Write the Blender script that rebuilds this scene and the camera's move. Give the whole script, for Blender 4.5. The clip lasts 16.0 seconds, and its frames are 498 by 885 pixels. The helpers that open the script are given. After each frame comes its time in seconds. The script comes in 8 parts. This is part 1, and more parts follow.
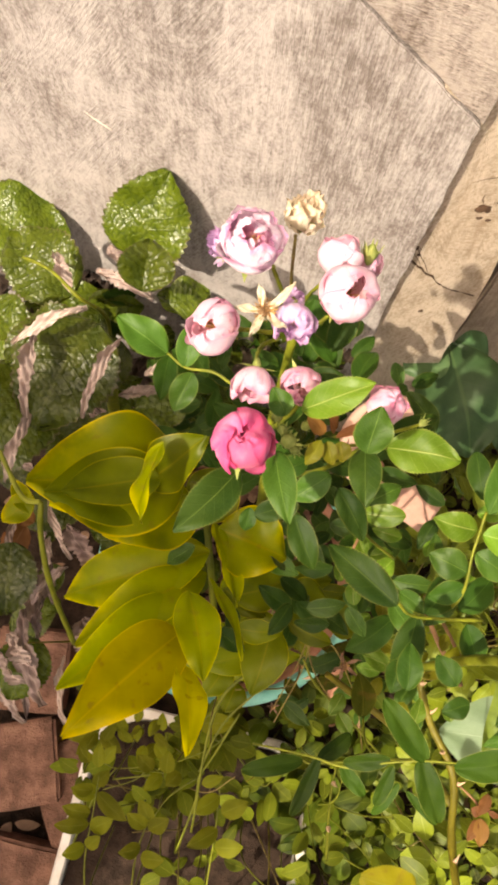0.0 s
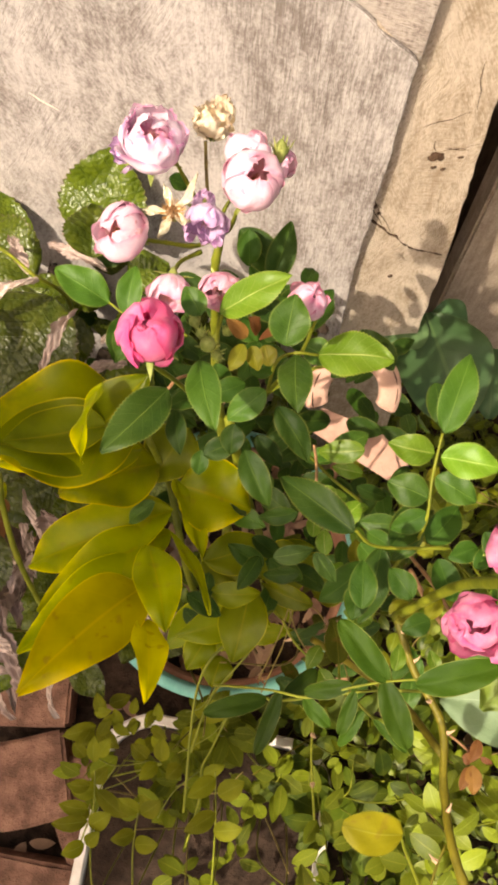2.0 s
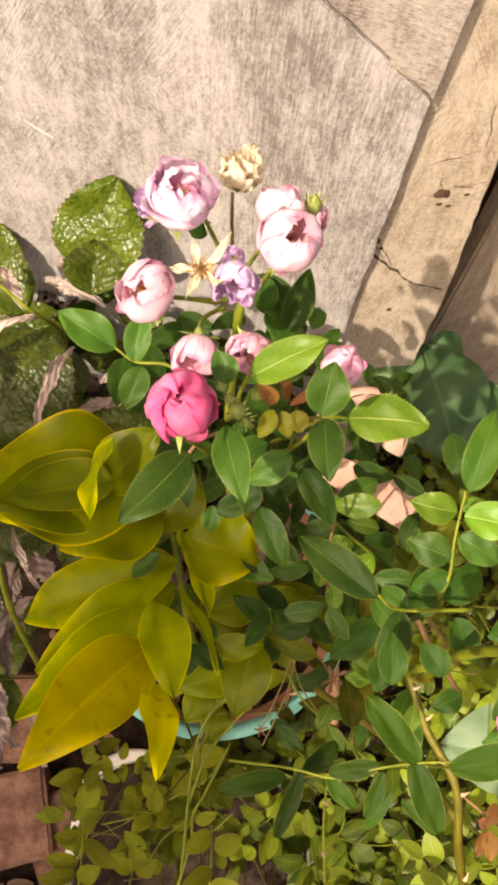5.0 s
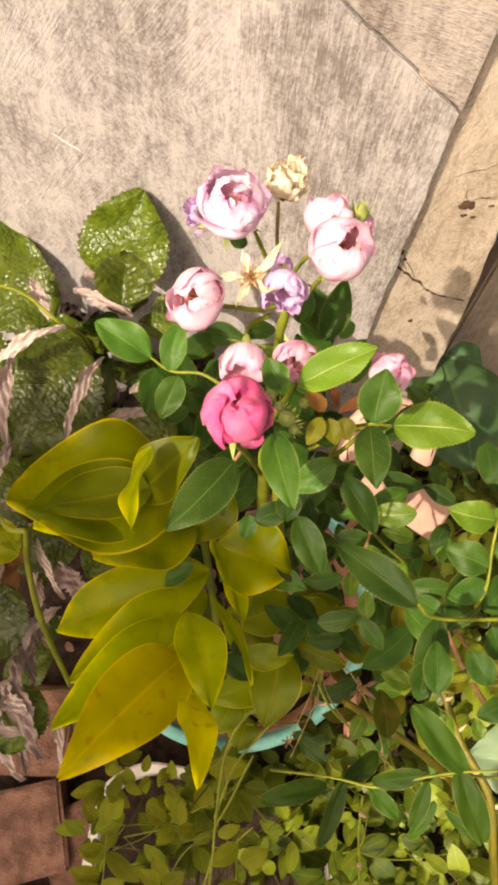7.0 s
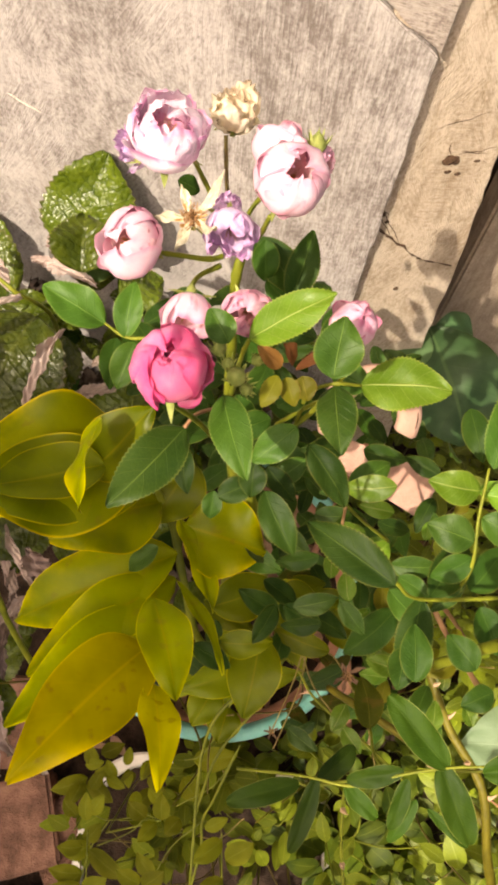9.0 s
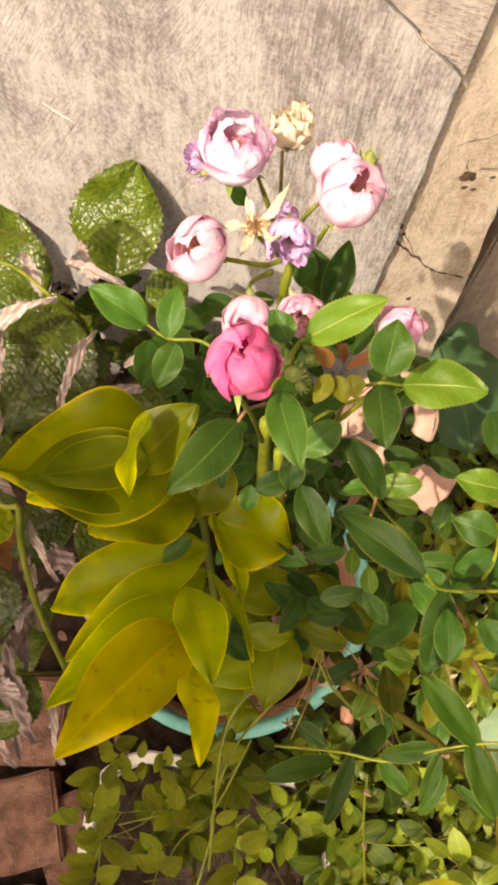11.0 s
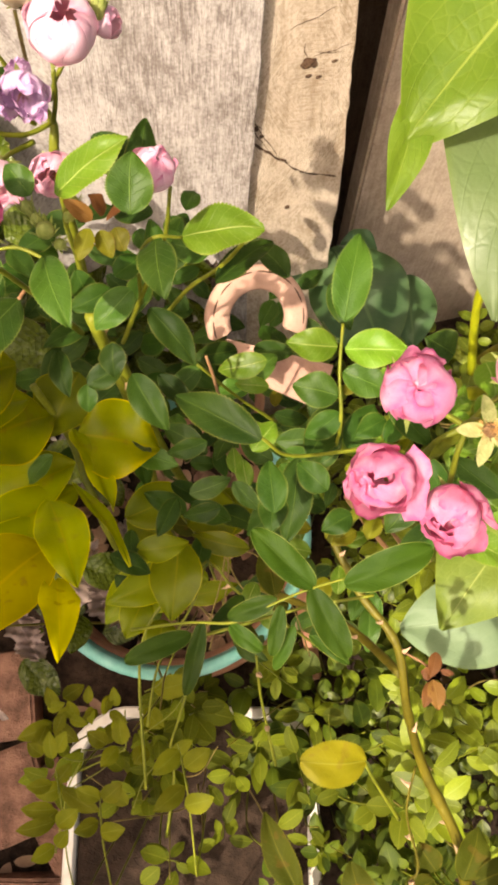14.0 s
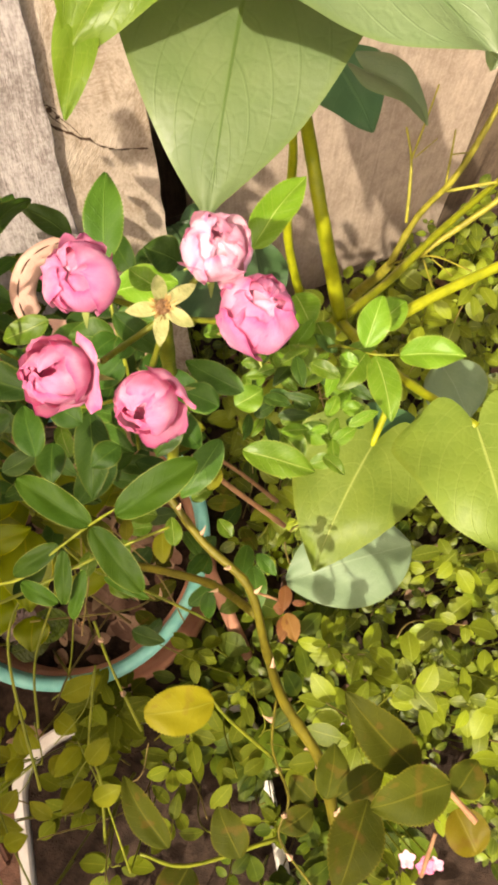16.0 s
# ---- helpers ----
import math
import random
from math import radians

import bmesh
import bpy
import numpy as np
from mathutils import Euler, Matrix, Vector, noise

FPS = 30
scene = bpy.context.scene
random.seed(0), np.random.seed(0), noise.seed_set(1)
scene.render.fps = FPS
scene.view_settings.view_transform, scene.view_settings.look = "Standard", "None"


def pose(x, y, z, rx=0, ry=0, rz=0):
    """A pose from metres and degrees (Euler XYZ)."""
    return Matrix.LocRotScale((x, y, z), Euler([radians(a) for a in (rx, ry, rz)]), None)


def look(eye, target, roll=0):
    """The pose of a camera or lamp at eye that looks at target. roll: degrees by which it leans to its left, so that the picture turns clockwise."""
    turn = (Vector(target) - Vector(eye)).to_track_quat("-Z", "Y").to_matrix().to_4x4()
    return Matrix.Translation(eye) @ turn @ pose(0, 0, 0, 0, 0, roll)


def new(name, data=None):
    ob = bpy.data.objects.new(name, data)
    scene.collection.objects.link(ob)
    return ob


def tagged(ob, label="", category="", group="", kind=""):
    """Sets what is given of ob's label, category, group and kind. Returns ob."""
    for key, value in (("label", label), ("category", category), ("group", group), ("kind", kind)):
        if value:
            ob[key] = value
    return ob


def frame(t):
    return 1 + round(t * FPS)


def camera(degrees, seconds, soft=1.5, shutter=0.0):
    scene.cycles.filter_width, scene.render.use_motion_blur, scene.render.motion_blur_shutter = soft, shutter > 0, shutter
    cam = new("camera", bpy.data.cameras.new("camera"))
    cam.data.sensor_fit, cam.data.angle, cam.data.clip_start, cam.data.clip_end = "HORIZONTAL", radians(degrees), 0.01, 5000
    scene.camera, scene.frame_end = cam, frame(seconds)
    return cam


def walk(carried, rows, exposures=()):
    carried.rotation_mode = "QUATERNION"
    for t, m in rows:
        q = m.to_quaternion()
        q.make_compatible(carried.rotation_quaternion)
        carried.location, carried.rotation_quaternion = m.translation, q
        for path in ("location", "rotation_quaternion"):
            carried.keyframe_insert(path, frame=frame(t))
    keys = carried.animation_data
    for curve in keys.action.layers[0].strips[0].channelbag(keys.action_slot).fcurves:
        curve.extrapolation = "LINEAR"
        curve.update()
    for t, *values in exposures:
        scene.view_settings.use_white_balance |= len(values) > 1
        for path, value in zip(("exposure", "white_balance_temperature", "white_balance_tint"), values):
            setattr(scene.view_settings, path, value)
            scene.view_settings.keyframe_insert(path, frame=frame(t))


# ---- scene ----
EV = 1.050
cam = camera(34.5, 16.0, 3.5)
PATH = [
    (0, 0.0000, -0.0002, 1.6501, 15.00, -1.50, -0.00),
    (0.5, 0.0114, -0.0131, 1.6600, 15.67, -1.71, -1.62),
    (1, 0.0548, -0.0438, 1.6696, 16.19, -1.09, -4.15),
    (1.5, 0.0833, -0.0697, 1.6627, 16.49, -0.38, -5.27),
    (2, 0.0458, -0.0579, 1.6186, 17.04, 0.78, -3.76),
    (2.5, 0.0281, -0.0411, 1.5749, 18.02, 0.99, -4.40),
    (3, 0.0248, -0.0061, 1.5664, 17.07, -0.46, -5.10),
    (3.2, 0.0246, 0.0063, 1.5631, 16.61, -0.66, -4.96),
    (5.3, 0.0177, -0.0228, 1.6092, 18.38, -1.25, -3.57),
    (5.5, 0.0122, -0.0199, 1.6108, 18.66, -0.93, -3.18),
    (6, 0.0022, -0.0143, 1.6071, 18.77, -1.07, -2.88),
    (6.5, -0.0042, -0.0090, 1.6054, 18.49, -1.09, -3.03),
    (7, -0.0009, -0.0229, 1.6036, 18.82, -0.84, -3.87),
    (7.5, 0.0092, -0.0314, 1.5763, 18.06, -0.43, -4.36),
    (8, 0.0110, -0.0215, 1.5710, 17.56, -0.94, -3.79),
    (8.5, 0.0196, -0.0215, 1.5654, 17.77, -0.83, -4.63),
    (9, 0.0224, -0.0198, 1.5590, 17.81, -0.49, -5.04),
    (9.5, 0.0144, -0.0177, 1.5591, 17.30, -0.34, -4.48),
    (10, 0.0034, -0.0243, 1.5736, 17.61, -1.03, -3.98),
    (10.2, -0.0014, -0.0274, 1.5803, 17.90, -1.20, -4.09),
    (12.3, -0.0097, -0.0348, 1.5824, 18.61, -1.39, -4.67),
    (12.5, -0.0032, -0.0293, 1.5809, 18.30, -1.33, -5.06),
    (13, -0.0019, -0.0377, 1.5737, 18.31, -1.49, -4.74),
    (13.5, 0.0238, -0.0521, 1.5741, 17.65, -0.98, -6.90),
    (14, 0.0749, -0.0949, 1.5584, 16.48, 0.02, -13.12),
    (14.5, 0.1130, -0.1193, 1.5354, 15.32, 0.64, -18.52),
    (15, 0.1485, -0.1533, 1.5188, 14.95, 2.28, -21.39),
    (15.5, 0.1480, -0.1670, 1.5272, 17.49, 0.93, -24.27),
    (16, 0.1514, -0.1592, 1.5369, 17.19, -0.73, -24.30),
]
walk(cam, [(t, pose(x, y, z, rx, ry, rz)) for t, x, y, z, rx, ry, rz in PATH], [(0.0, EV, 8100, 10), (12.5, EV, 8100, 10), (14.0, EV + 0.16, 8100, 10), (16.0, EV + 0.12, 8100, 10)])
# ---- light and air ----
world = bpy.data.worlds.new("sky")
scene.world = world
world.use_nodes = True
wn = world.node_tree
sky = wn.nodes.new("ShaderNodeTexSky")
sky.sky_type, sky.sun_disc = "NISHITA", False
SUN_FROM = Vector((-0.439, -0.353, 0.826)).normalized()
sky.dust_density, sky.air_density, sky.ozone_density = 7.0, 0.55, 0.0
sky.sun_elevation = math.asin(SUN_FROM.z)
sky.sun_rotation = math.atan2(SUN_FROM.x, SUN_FROM.y)
wn.links.new(sky.outputs[0], wn.nodes["Background"].inputs[0])
wn.nodes["Background"].inputs[1].default_value = 0.122
sun = new("sun", bpy.data.lights.new("sun", "SUN"))
sun.data.energy, sun.data.angle, sun.data.color = 3.0, radians(0.6), (1.0, 0.97, 0.92)
sun.matrix_world = look(SUN_FROM * 6, (0, 0, 0))


# ---- materials ----
class Nodes:
    """A short way to write a node material."""

    def __init__(self, name):
        self.mat = bpy.data.materials.new(name)
        self.mat.use_nodes = True
        self.tree = self.mat.node_tree
        self.tree.nodes.clear()

    def add(self, kind, **sockets):
        node = self.tree.nodes.new("ShaderNode" + kind)
        for key, value in sockets.items():
            self.put(node.inputs[key.replace("_", " ")], value)
        return node

    def put(self, socket, value):
        if isinstance(value, bpy.types.NodeSocket):
            self.tree.links.new(value, socket)
        elif isinstance(value, tuple) and len(value) == 3 and socket.type == "RGBA":
            socket.default_value = (*value, 1)
        else:
            socket.default_value = value

    def math(self, operation, a, b=0.0, c=0.0):
        node = self.tree.nodes.new("ShaderNodeMath")
        node.operation = operation
        for socket, value in zip(node.inputs, (a, b, c)):
            self.put(socket, value)
        return node.outputs[0]

    def mix(self, factor, a, b, blend="MIX"):
        node = self.tree.nodes.new("ShaderNodeMix")
        node.data_type, node.blend_type = "RGBA", blend
        self.put(node.inputs[0], factor)
        self.put(node.inputs[6], a)
        self.put(node.inputs[7], b)
        return node.outputs[2]

    def span(self, value, low, high, to_low=0.0, to_high=1.0):
        node = self.tree.nodes.new("ShaderNodeMapRange")
        node.interpolation_type = "SMOOTHSTEP"
        for socket, v in zip(node.inputs, (value, low, high, to_low, to_high)):
            self.put(socket, v)
        return node.outputs[0]

    def place(self, scale=(1, 1, 1), source="Object", turn=(0, 0, 0)):
        coords = self.add("TexCoord").outputs[source]
        node = self.add("Mapping", Vector=coords)
        if any(turn):
            node.vector_type = "TEXTURE"
            scale = tuple(1 / k for k in scale)
        node.inputs["Scale"].default_value = scale
        node.inputs["Rotation"].default_value = turn
        return node.outputs[0]

    def noise(self, vector, scale, detail=4.0, rough=0.55, distortion=0.0):
        return self.add("TexNoise", Vector=vector, Scale=scale, Detail=detail, Roughness=rough, Distortion=distortion).outputs[0]

    def bump(self, height, strength, distance=0.002):
        return self.add("Bump", Height=height, Strength=strength, Distance=distance).outputs[0]

    def surface(self, color, rough, normal=None, specular=0.4, see_through=0.0, glow=None):
        shader = self.add("BsdfPrincipled", Base_Color=color, Roughness=rough)
        shader.inputs["Specular IOR Level"].default_value = specular
        if normal is not None:
            self.put(shader.inputs["Normal"], normal)
        last = shader.outputs[0]
        if see_through:
            thin = self.add("BsdfTranslucent", Color=glow if glow is not None else color)
            both = self.add("MixShader", Fac=see_through)
            self.tree.links.new(last, both.inputs[1])
            self.tree.links.new(thin.outputs[0], both.inputs[2])
            last = both.outputs[0]
        self.tree.links.new(last, self.add("OutputMaterial").inputs[0])
        return self.mat

    def random(self):
        return self.add("ObjectInfo").outputs["Random"]


def leaf_material(name, dark, light, vein, edge, rough=0.4, thin=0.3, ribs=7, relief=0.5, quilt=0.0, spots=0.0, island=False, gloss=0.32, net=0.0, rim=0.9, golden=None, swollen=0.0, pucker=0.28, marked=0.22, rib_wide=0.06, sweep=0.22):
    n = Nodes(name)
    uv = n.add("SeparateXYZ", Vector=n.add("TexCoord").outputs["UV"])
    s, a = uv.outputs[0], n.math("MULTIPLY", n.math("ABSOLUTE", n.math("SUBTRACT", uv.outputs[1], 0.5)), 2.0)
    rib = n.span(a, rib_wide * 0.25, rib_wide, 1.0, 0.0)
    wave = n.math("PINGPONG", n.math("MULTIPLY", n.math("SUBTRACT", s, n.math("MULTIPLY", a, sweep)), float(ribs)), 0.5)
    side = n.math("MULTIPLY", n.span(wave, 0.01, 0.06, 1.0, 0.0), n.span(a, 0.8, 1.0, 0.55, 0.0))
    veins = n.math("MAXIMUM", rib, side)
    p = n.place()
    patch = n.noise(p, 38.0, 3.0)
    grain = n.noise(p, 420.0, 3.0)
    one = n.math("POWER", n.add("NewGeometry").outputs["Random Per Island"] if island else n.random(), 1.5 if island else 1.0)
    tone = n.math("ADD", n.math("MULTIPLY", n.span(patch, 0.3, 0.7), 0.40), n.math("MULTIPLY", one, 0.60))
    color = n.mix(tone, dark, light)
    color = n.mix(n.math("MULTIPLY", n.math("MAXIMUM", n.math("MULTIPLY", rib, min(1.0, marked * 3.0)), n.math("MULTIPLY", side, marked)), 1.0), color, vein)
    if golden:
        far = n.math("ADD", n.math("ADD", n.math("MULTIPLY", s, 0.52), n.math("MULTIPLY", n.math("POWER", a, 2.0), 0.24)), n.math("MULTIPLY", n.math("SUBTRACT", patch, 0.5), 0.55))
        color = n.mix(n.span(far, 0.46, 0.92), color, golden)
    color = n.mix(n.span(a, rim, 0.99, 0.0, 0.55 if golden else 0.4), color, edge)
    web = None
    if net:
        bent = n.add("VectorMath")
        bent.operation = "MULTIPLY_ADD"
        n.put(bent.inputs[0], n.add("TexNoise", Vector=p, Scale=25.0, Detail=2.0).outputs["Color"])
        bent.inputs[1].default_value = (0.02, 0.02, 0.02)
        n.put(bent.inputs[2], p)
        web = n.add("TexVoronoi", Vector=bent.outputs[0], Scale=net)
        web.feature = "DISTANCE_TO_EDGE"
        lines = n.span(web.outputs[0], 0.0, 0.06, 0.6, 0.0)
        color = n.mix(n.math("MULTIPLY", lines, 0.18), color, vein)
    if spots:
        color = n.mix(n.math("MULTIPLY", n.span(n.noise(p, 90.0, 2.0), 0.62, 0.72), spots), color, (0.16, 0.07, 0.02))
    height = n.math("SUBTRACT", n.math("MULTIPLY", grain, 0.25), n.math("MULTIPLY", veins, 0.30))
    if web:
        height = n.math("ADD", height, n.math("MULTIPLY", n.span(web.outputs[0], 0.0, 0.2), pucker))
    if quilt:
        cell = n.add("TexVoronoi", Vector=p, Scale=quilt)
        cell.feature = "SMOOTH_F1"
        cell = cell.outputs[0]
        swell = n.math("POWER", n.math("MULTIPLY", wave, 2.0), 0.5)
        height = n.math("ADD", height, n.math("MULTIPLY", swell, 1.4 * swollen))
        height = n.math("SUBTRACT", height, n.math("MULTIPLY", n.math("POWER", cell, 2.0), 2.2))
        # shade of the hollows and creases between puckers, put into the colour
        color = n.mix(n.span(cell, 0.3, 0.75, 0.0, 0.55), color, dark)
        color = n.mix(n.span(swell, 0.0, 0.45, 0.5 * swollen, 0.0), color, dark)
    hue = n.add("HueSaturation", Color=color, Hue=n.math("ADD", 0.485, n.math("MULTIPLY", one, 0.03)), Value=n.math("ADD", 0.82, n.math("MULTIPLY", one, 0.36))).outputs[0]
    return n.surface(hue, n.math("ADD", rough - 0.06, n.math("MULTIPLY", patch, 0.14)), n.bump(height, relief, 0.0012), gloss, thin, n.mix(0.5, hue, (light[0] * 1.5, light[1] * 1.35, light[2] * 0.6)))


def petal_material(name, foot, body, rim, inner, thin=0.34):
    n = Nodes(name)
    uv = n.add("SeparateXYZ", Vector=n.add("TexCoord").outputs["UV"])
    s, across = uv.outputs[0], uv.outputs[1]
    p = n.place()
    cloud = n.noise(p, 60.0, 3.0)
    fine = n.noise(n.add("Mapping", Vector=n.add("TexCoord").outputs["UV"], Scale=(3.0, 40.0, 1.0)).outputs[0], 3.0, 3.0)
    color = n.mix(n.span(n.math("ADD", s, n.math("MULTIPLY", cloud, 0.4)), 0.35, 0.95), foot, body)
    color = n.mix(n.math("MULTIPLY", n.span(cloud, 0.42, 0.66), 0.6), color, inner)
    side = n.math("MULTIPLY", n.math("ABSOLUTE", n.math("SUBTRACT", across, 0.5)), 2.0)
    edge = n.math("MAXIMUM", n.span(s, 0.82, 1.0), n.span(side, 0.80, 1.0))
    color = n.mix(n.math("MULTIPLY", edge, n.span(n.noise(p, 140.0, 2.0), 0.35, 0.6, 0.15, 0.75)), color, rim)
    color = n.mix(n.span(fine, 0.4, 0.75, 0.0, 0.22), color, rim)
    one = n.random()
    color = n.add("HueSaturation", Color=color, Hue=n.math("ADD", 0.492, n.math("MULTIPLY", one, 0.016)), Value=n.math("ADD", 0.90, n.math("MULTIPLY", one, 0.16))).outputs[0]
    return n.surface(color, 0.6, n.bump(n.math("ADD", n.math("MULTIPLY", fine, 0.6), cloud), 0.4, 0.0012), 0.15, thin)


def plain_material(name, dark, light, scale, rough=0.6, relief=0.4, stretch=(1, 1, 1), specular=0.3, fine=300.0, thin=0.0):
    n = Nodes(name)
    p = n.place(stretch)
    big = n.noise(p, scale, 4.0, 0.6)
    small = n.noise(p, fine, 3.0)
    tone = n.math("ADD", n.math("MULTIPLY", n.span(big, 0.3, 0.7), 0.7), n.math("MULTIPLY", small, 0.3))
    color = n.mix(tone, dark, light)
    color = n.add("HueSaturation", Color=color, Value=n.math("ADD", 0.85, n.math("MULTIPLY", n.random(), 0.3))).outputs[0]
    return n.surface(color, rough, n.bump(n.math("ADD", big, n.math("MULTIPLY", small, 0.5)), relief, 0.004), specular, thin)


def wood_material(name, dark, light, stain, fuzz=1.0, dirt=(), upright=0.38, level=0.0):
    """Weathered sawn timber: upright grain, fuzzy slanting saw scratches, stains."""
    n = Nodes(name)
    grain = n.noise(n.place((170, 170, 9)), 1.0, 6.0, 0.65, 0.5)
    streak = n.noise(n.place((34, 34, 2.0)), 1.0, 5.0, 0.6, 0.8)
    cloud = n.noise(n.place((1, 1, 0.6)), 8.0, 5.0, 0.62)
    mottle = n.noise(n.place((1, 1, 0.7)), 45.0, 5.0, 0.75)
    speck = n.noise(n.place(), 260.0, 4.0, 0.7)
    one_way = n.noise(n.place((560, 560, 26), turn=(0.0, 0.60, 0.0)), 1.0, 4.0, 0.72, 0.25)
    other_way = n.noise(n.place((560, 560, 26), turn=(0.0, -0.45, 0.0)), 1.0, 4.0, 0.72, 0.25)
    flat_way = n.noise(n.place((48, 300, 820), turn=(0.0, 0.14, 0.0)), 1.0, 3.0, 0.72, 0.25)
    scratch = n.mix(n.span(n.noise(n.place(), 13.0, 3.0), 0.42, 0.58), one_way, other_way)
    scratch = n.mix(n.span(n.noise(n.place(), 9.0, 3.0), 0.56 - level, 0.70 - level), scratch, flat_way)
    if dirt:
        plumb = n.noise(n.place((520, 520, 15), turn=(0.0, 0.06, 0.0)), 1.0, 4.0, 0.72, 0.35)
        side = n.math("ADD", n.add("SeparateXYZ", Vector=n.place()).outputs[0], n.math("MULTIPLY", n.math("SUBTRACT", cloud, 0.5), 0.16))
        scratch = n.mix(n.span(side, dirt[0] - 0.05, dirt[1] - 0.02), scratch, plumb)
    fibre = n.math("ADD", n.math("MULTIPLY", scratch, 0.42 * fuzz), n.math("ADD", n.math("MULTIPLY", grain, upright), n.math("ADD", n.math("MULTIPLY", mottle, 0.36), n.math("MULTIPLY", speck, 0.34))))
    middle = (0.42 * fuzz + upright + 0.36 + 0.34) * 0.5
    worn = n.span(cloud, 0.34, 0.66, 0.055, -0.035)
    if dirt:
        x0, x1, z0, z1 = dirt
        axes = n.add("SeparateXYZ", Vector=n.place())
        across = n.span(n.math("ADD", axes.outputs[0], n.math("MULTIPLY", n.math("SUBTRACT", streak, 0.5), 0.13)), x0, x1)
        above = n.span(n.math("ADD", axes.outputs[2], n.math("MULTIPLY", n.math("SUBTRACT", cloud, 0.5), 0.3)), z0, z1)
        reach = n.math("MAXIMUM", across, above)
        worn = n.math("ADD", worn, n.math("MULTIPLY", reach, -0.040))
        worn = n.math("ADD", worn, 0.020)
    color = n.mix(n.span(n.math("ADD", fibre, worn), middle - 0.15, middle + 0.13), dark, light)
    color = n.mix(n.span(streak, 0.60, 0.74, 0.0, 0.6), color, stain)
    color = n.mix(n.span(n.noise(n.place((1, 1, 0.3)), 26.0, 3.0), 0.66, 0.78, 0.0, 0.5), color, stain)
    height = n.math("ADD", n.math("MULTIPLY", scratch, 0.9 * fuzz), n.math("MULTIPLY", grain, 0.5))
    return n.surface(color, 0.9, n.bump(height, 0.6, 0.003), 0.1)


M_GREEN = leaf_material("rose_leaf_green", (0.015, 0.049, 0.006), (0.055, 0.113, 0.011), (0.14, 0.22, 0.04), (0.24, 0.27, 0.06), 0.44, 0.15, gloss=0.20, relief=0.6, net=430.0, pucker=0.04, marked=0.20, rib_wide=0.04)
# lighter copy of the rose leaf green, with sunlight put into the colour
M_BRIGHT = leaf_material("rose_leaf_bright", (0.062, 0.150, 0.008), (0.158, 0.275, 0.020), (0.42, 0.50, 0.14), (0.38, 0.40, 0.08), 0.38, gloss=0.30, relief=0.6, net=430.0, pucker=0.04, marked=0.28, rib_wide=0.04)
# deeper leaf green, darkened further to carry the shade inside the bush
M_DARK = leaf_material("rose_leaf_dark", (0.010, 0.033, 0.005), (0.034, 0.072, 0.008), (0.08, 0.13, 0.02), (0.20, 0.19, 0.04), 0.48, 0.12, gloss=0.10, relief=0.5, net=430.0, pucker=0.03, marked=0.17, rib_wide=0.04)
# olive of the low leaflets, darkened further to stand in for shade
M_OLIVE = leaf_material("rose_leaf_olive", (0.024, 0.034, 0.004), (0.070, 0.076, 0.008), (0.13, 0.125, 0.015), (0.18, 0.15, 0.015), 0.55, spots=0.3, gloss=0.06, net=430.0, pucker=0.05)
M_YELLOWED = leaf_material("rose_leaf_yellowed", (0.135, 0.118, 0.006), (0.230, 0.190, 0.010), (0.24, 0.22, 0.03), (0.18, 0.15, 0.015), 0.45, spots=0.3, gloss=0.14, net=430.0, pucker=0.07)
M_RED = leaf_material("young_leaf_red", (0.13, 0.055, 0.018), (0.25, 0.115, 0.03), (0.26, 0.13, 0.05), (0.24, 0.06, 0.03), 0.6, gloss=0.2)
M_YOUNG = leaf_material("young_leaf_olive", (0.085, 0.085, 0.006), (0.185, 0.180, 0.010), (0.22, 0.20, 0.03), (0.26, 0.10, 0.03), 0.5, gloss=0.15)
M_LIME = leaf_material("lime_leaf", (0.068, 0.106, 0.002), (0.265, 0.288, 0.004), (0.26, 0.23, 0.004), (0.90, 0.66, 0.01), 0.34, 0.30, 5, 0.14, spots=0.25, rim=0.955, golden=(0.78, 0.65, 0.005), gloss=0.09)
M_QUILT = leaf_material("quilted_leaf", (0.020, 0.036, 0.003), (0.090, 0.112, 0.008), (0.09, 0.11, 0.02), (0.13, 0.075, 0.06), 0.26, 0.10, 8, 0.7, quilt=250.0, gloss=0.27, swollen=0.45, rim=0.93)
M_WITHERED = leaf_material("withered_leaf", (0.180, 0.125, 0.115), (0.56, 0.440, 0.405), (0.56, 0.45, 0.39), (0.20, 0.13, 0.10), 0.75, 0.15, 9, 1.0)
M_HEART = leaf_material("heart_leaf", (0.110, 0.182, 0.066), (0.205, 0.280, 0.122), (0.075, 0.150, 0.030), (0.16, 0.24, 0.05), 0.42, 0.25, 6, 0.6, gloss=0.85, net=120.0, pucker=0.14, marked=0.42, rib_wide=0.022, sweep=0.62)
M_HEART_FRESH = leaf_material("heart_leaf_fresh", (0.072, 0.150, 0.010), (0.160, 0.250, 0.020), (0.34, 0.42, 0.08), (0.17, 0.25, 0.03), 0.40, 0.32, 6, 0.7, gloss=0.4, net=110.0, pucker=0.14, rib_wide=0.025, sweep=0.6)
# brighter yellow-green copy of the heart leaf, with sunlight put into the colour
M_HEART_SUNLIT = leaf_material("heart_leaf_sunlit", (0.112, 0.190, 0.022), (0.215, 0.305, 0.042), (0.40, 0.48, 0.12), (0.22, 0.28, 0.03), 0.50, 0.32, 6, 0.8, gloss=0.45, net=110.0, pucker=0.14, marked=0.25, rib_wide=0.025, sweep=0.6)
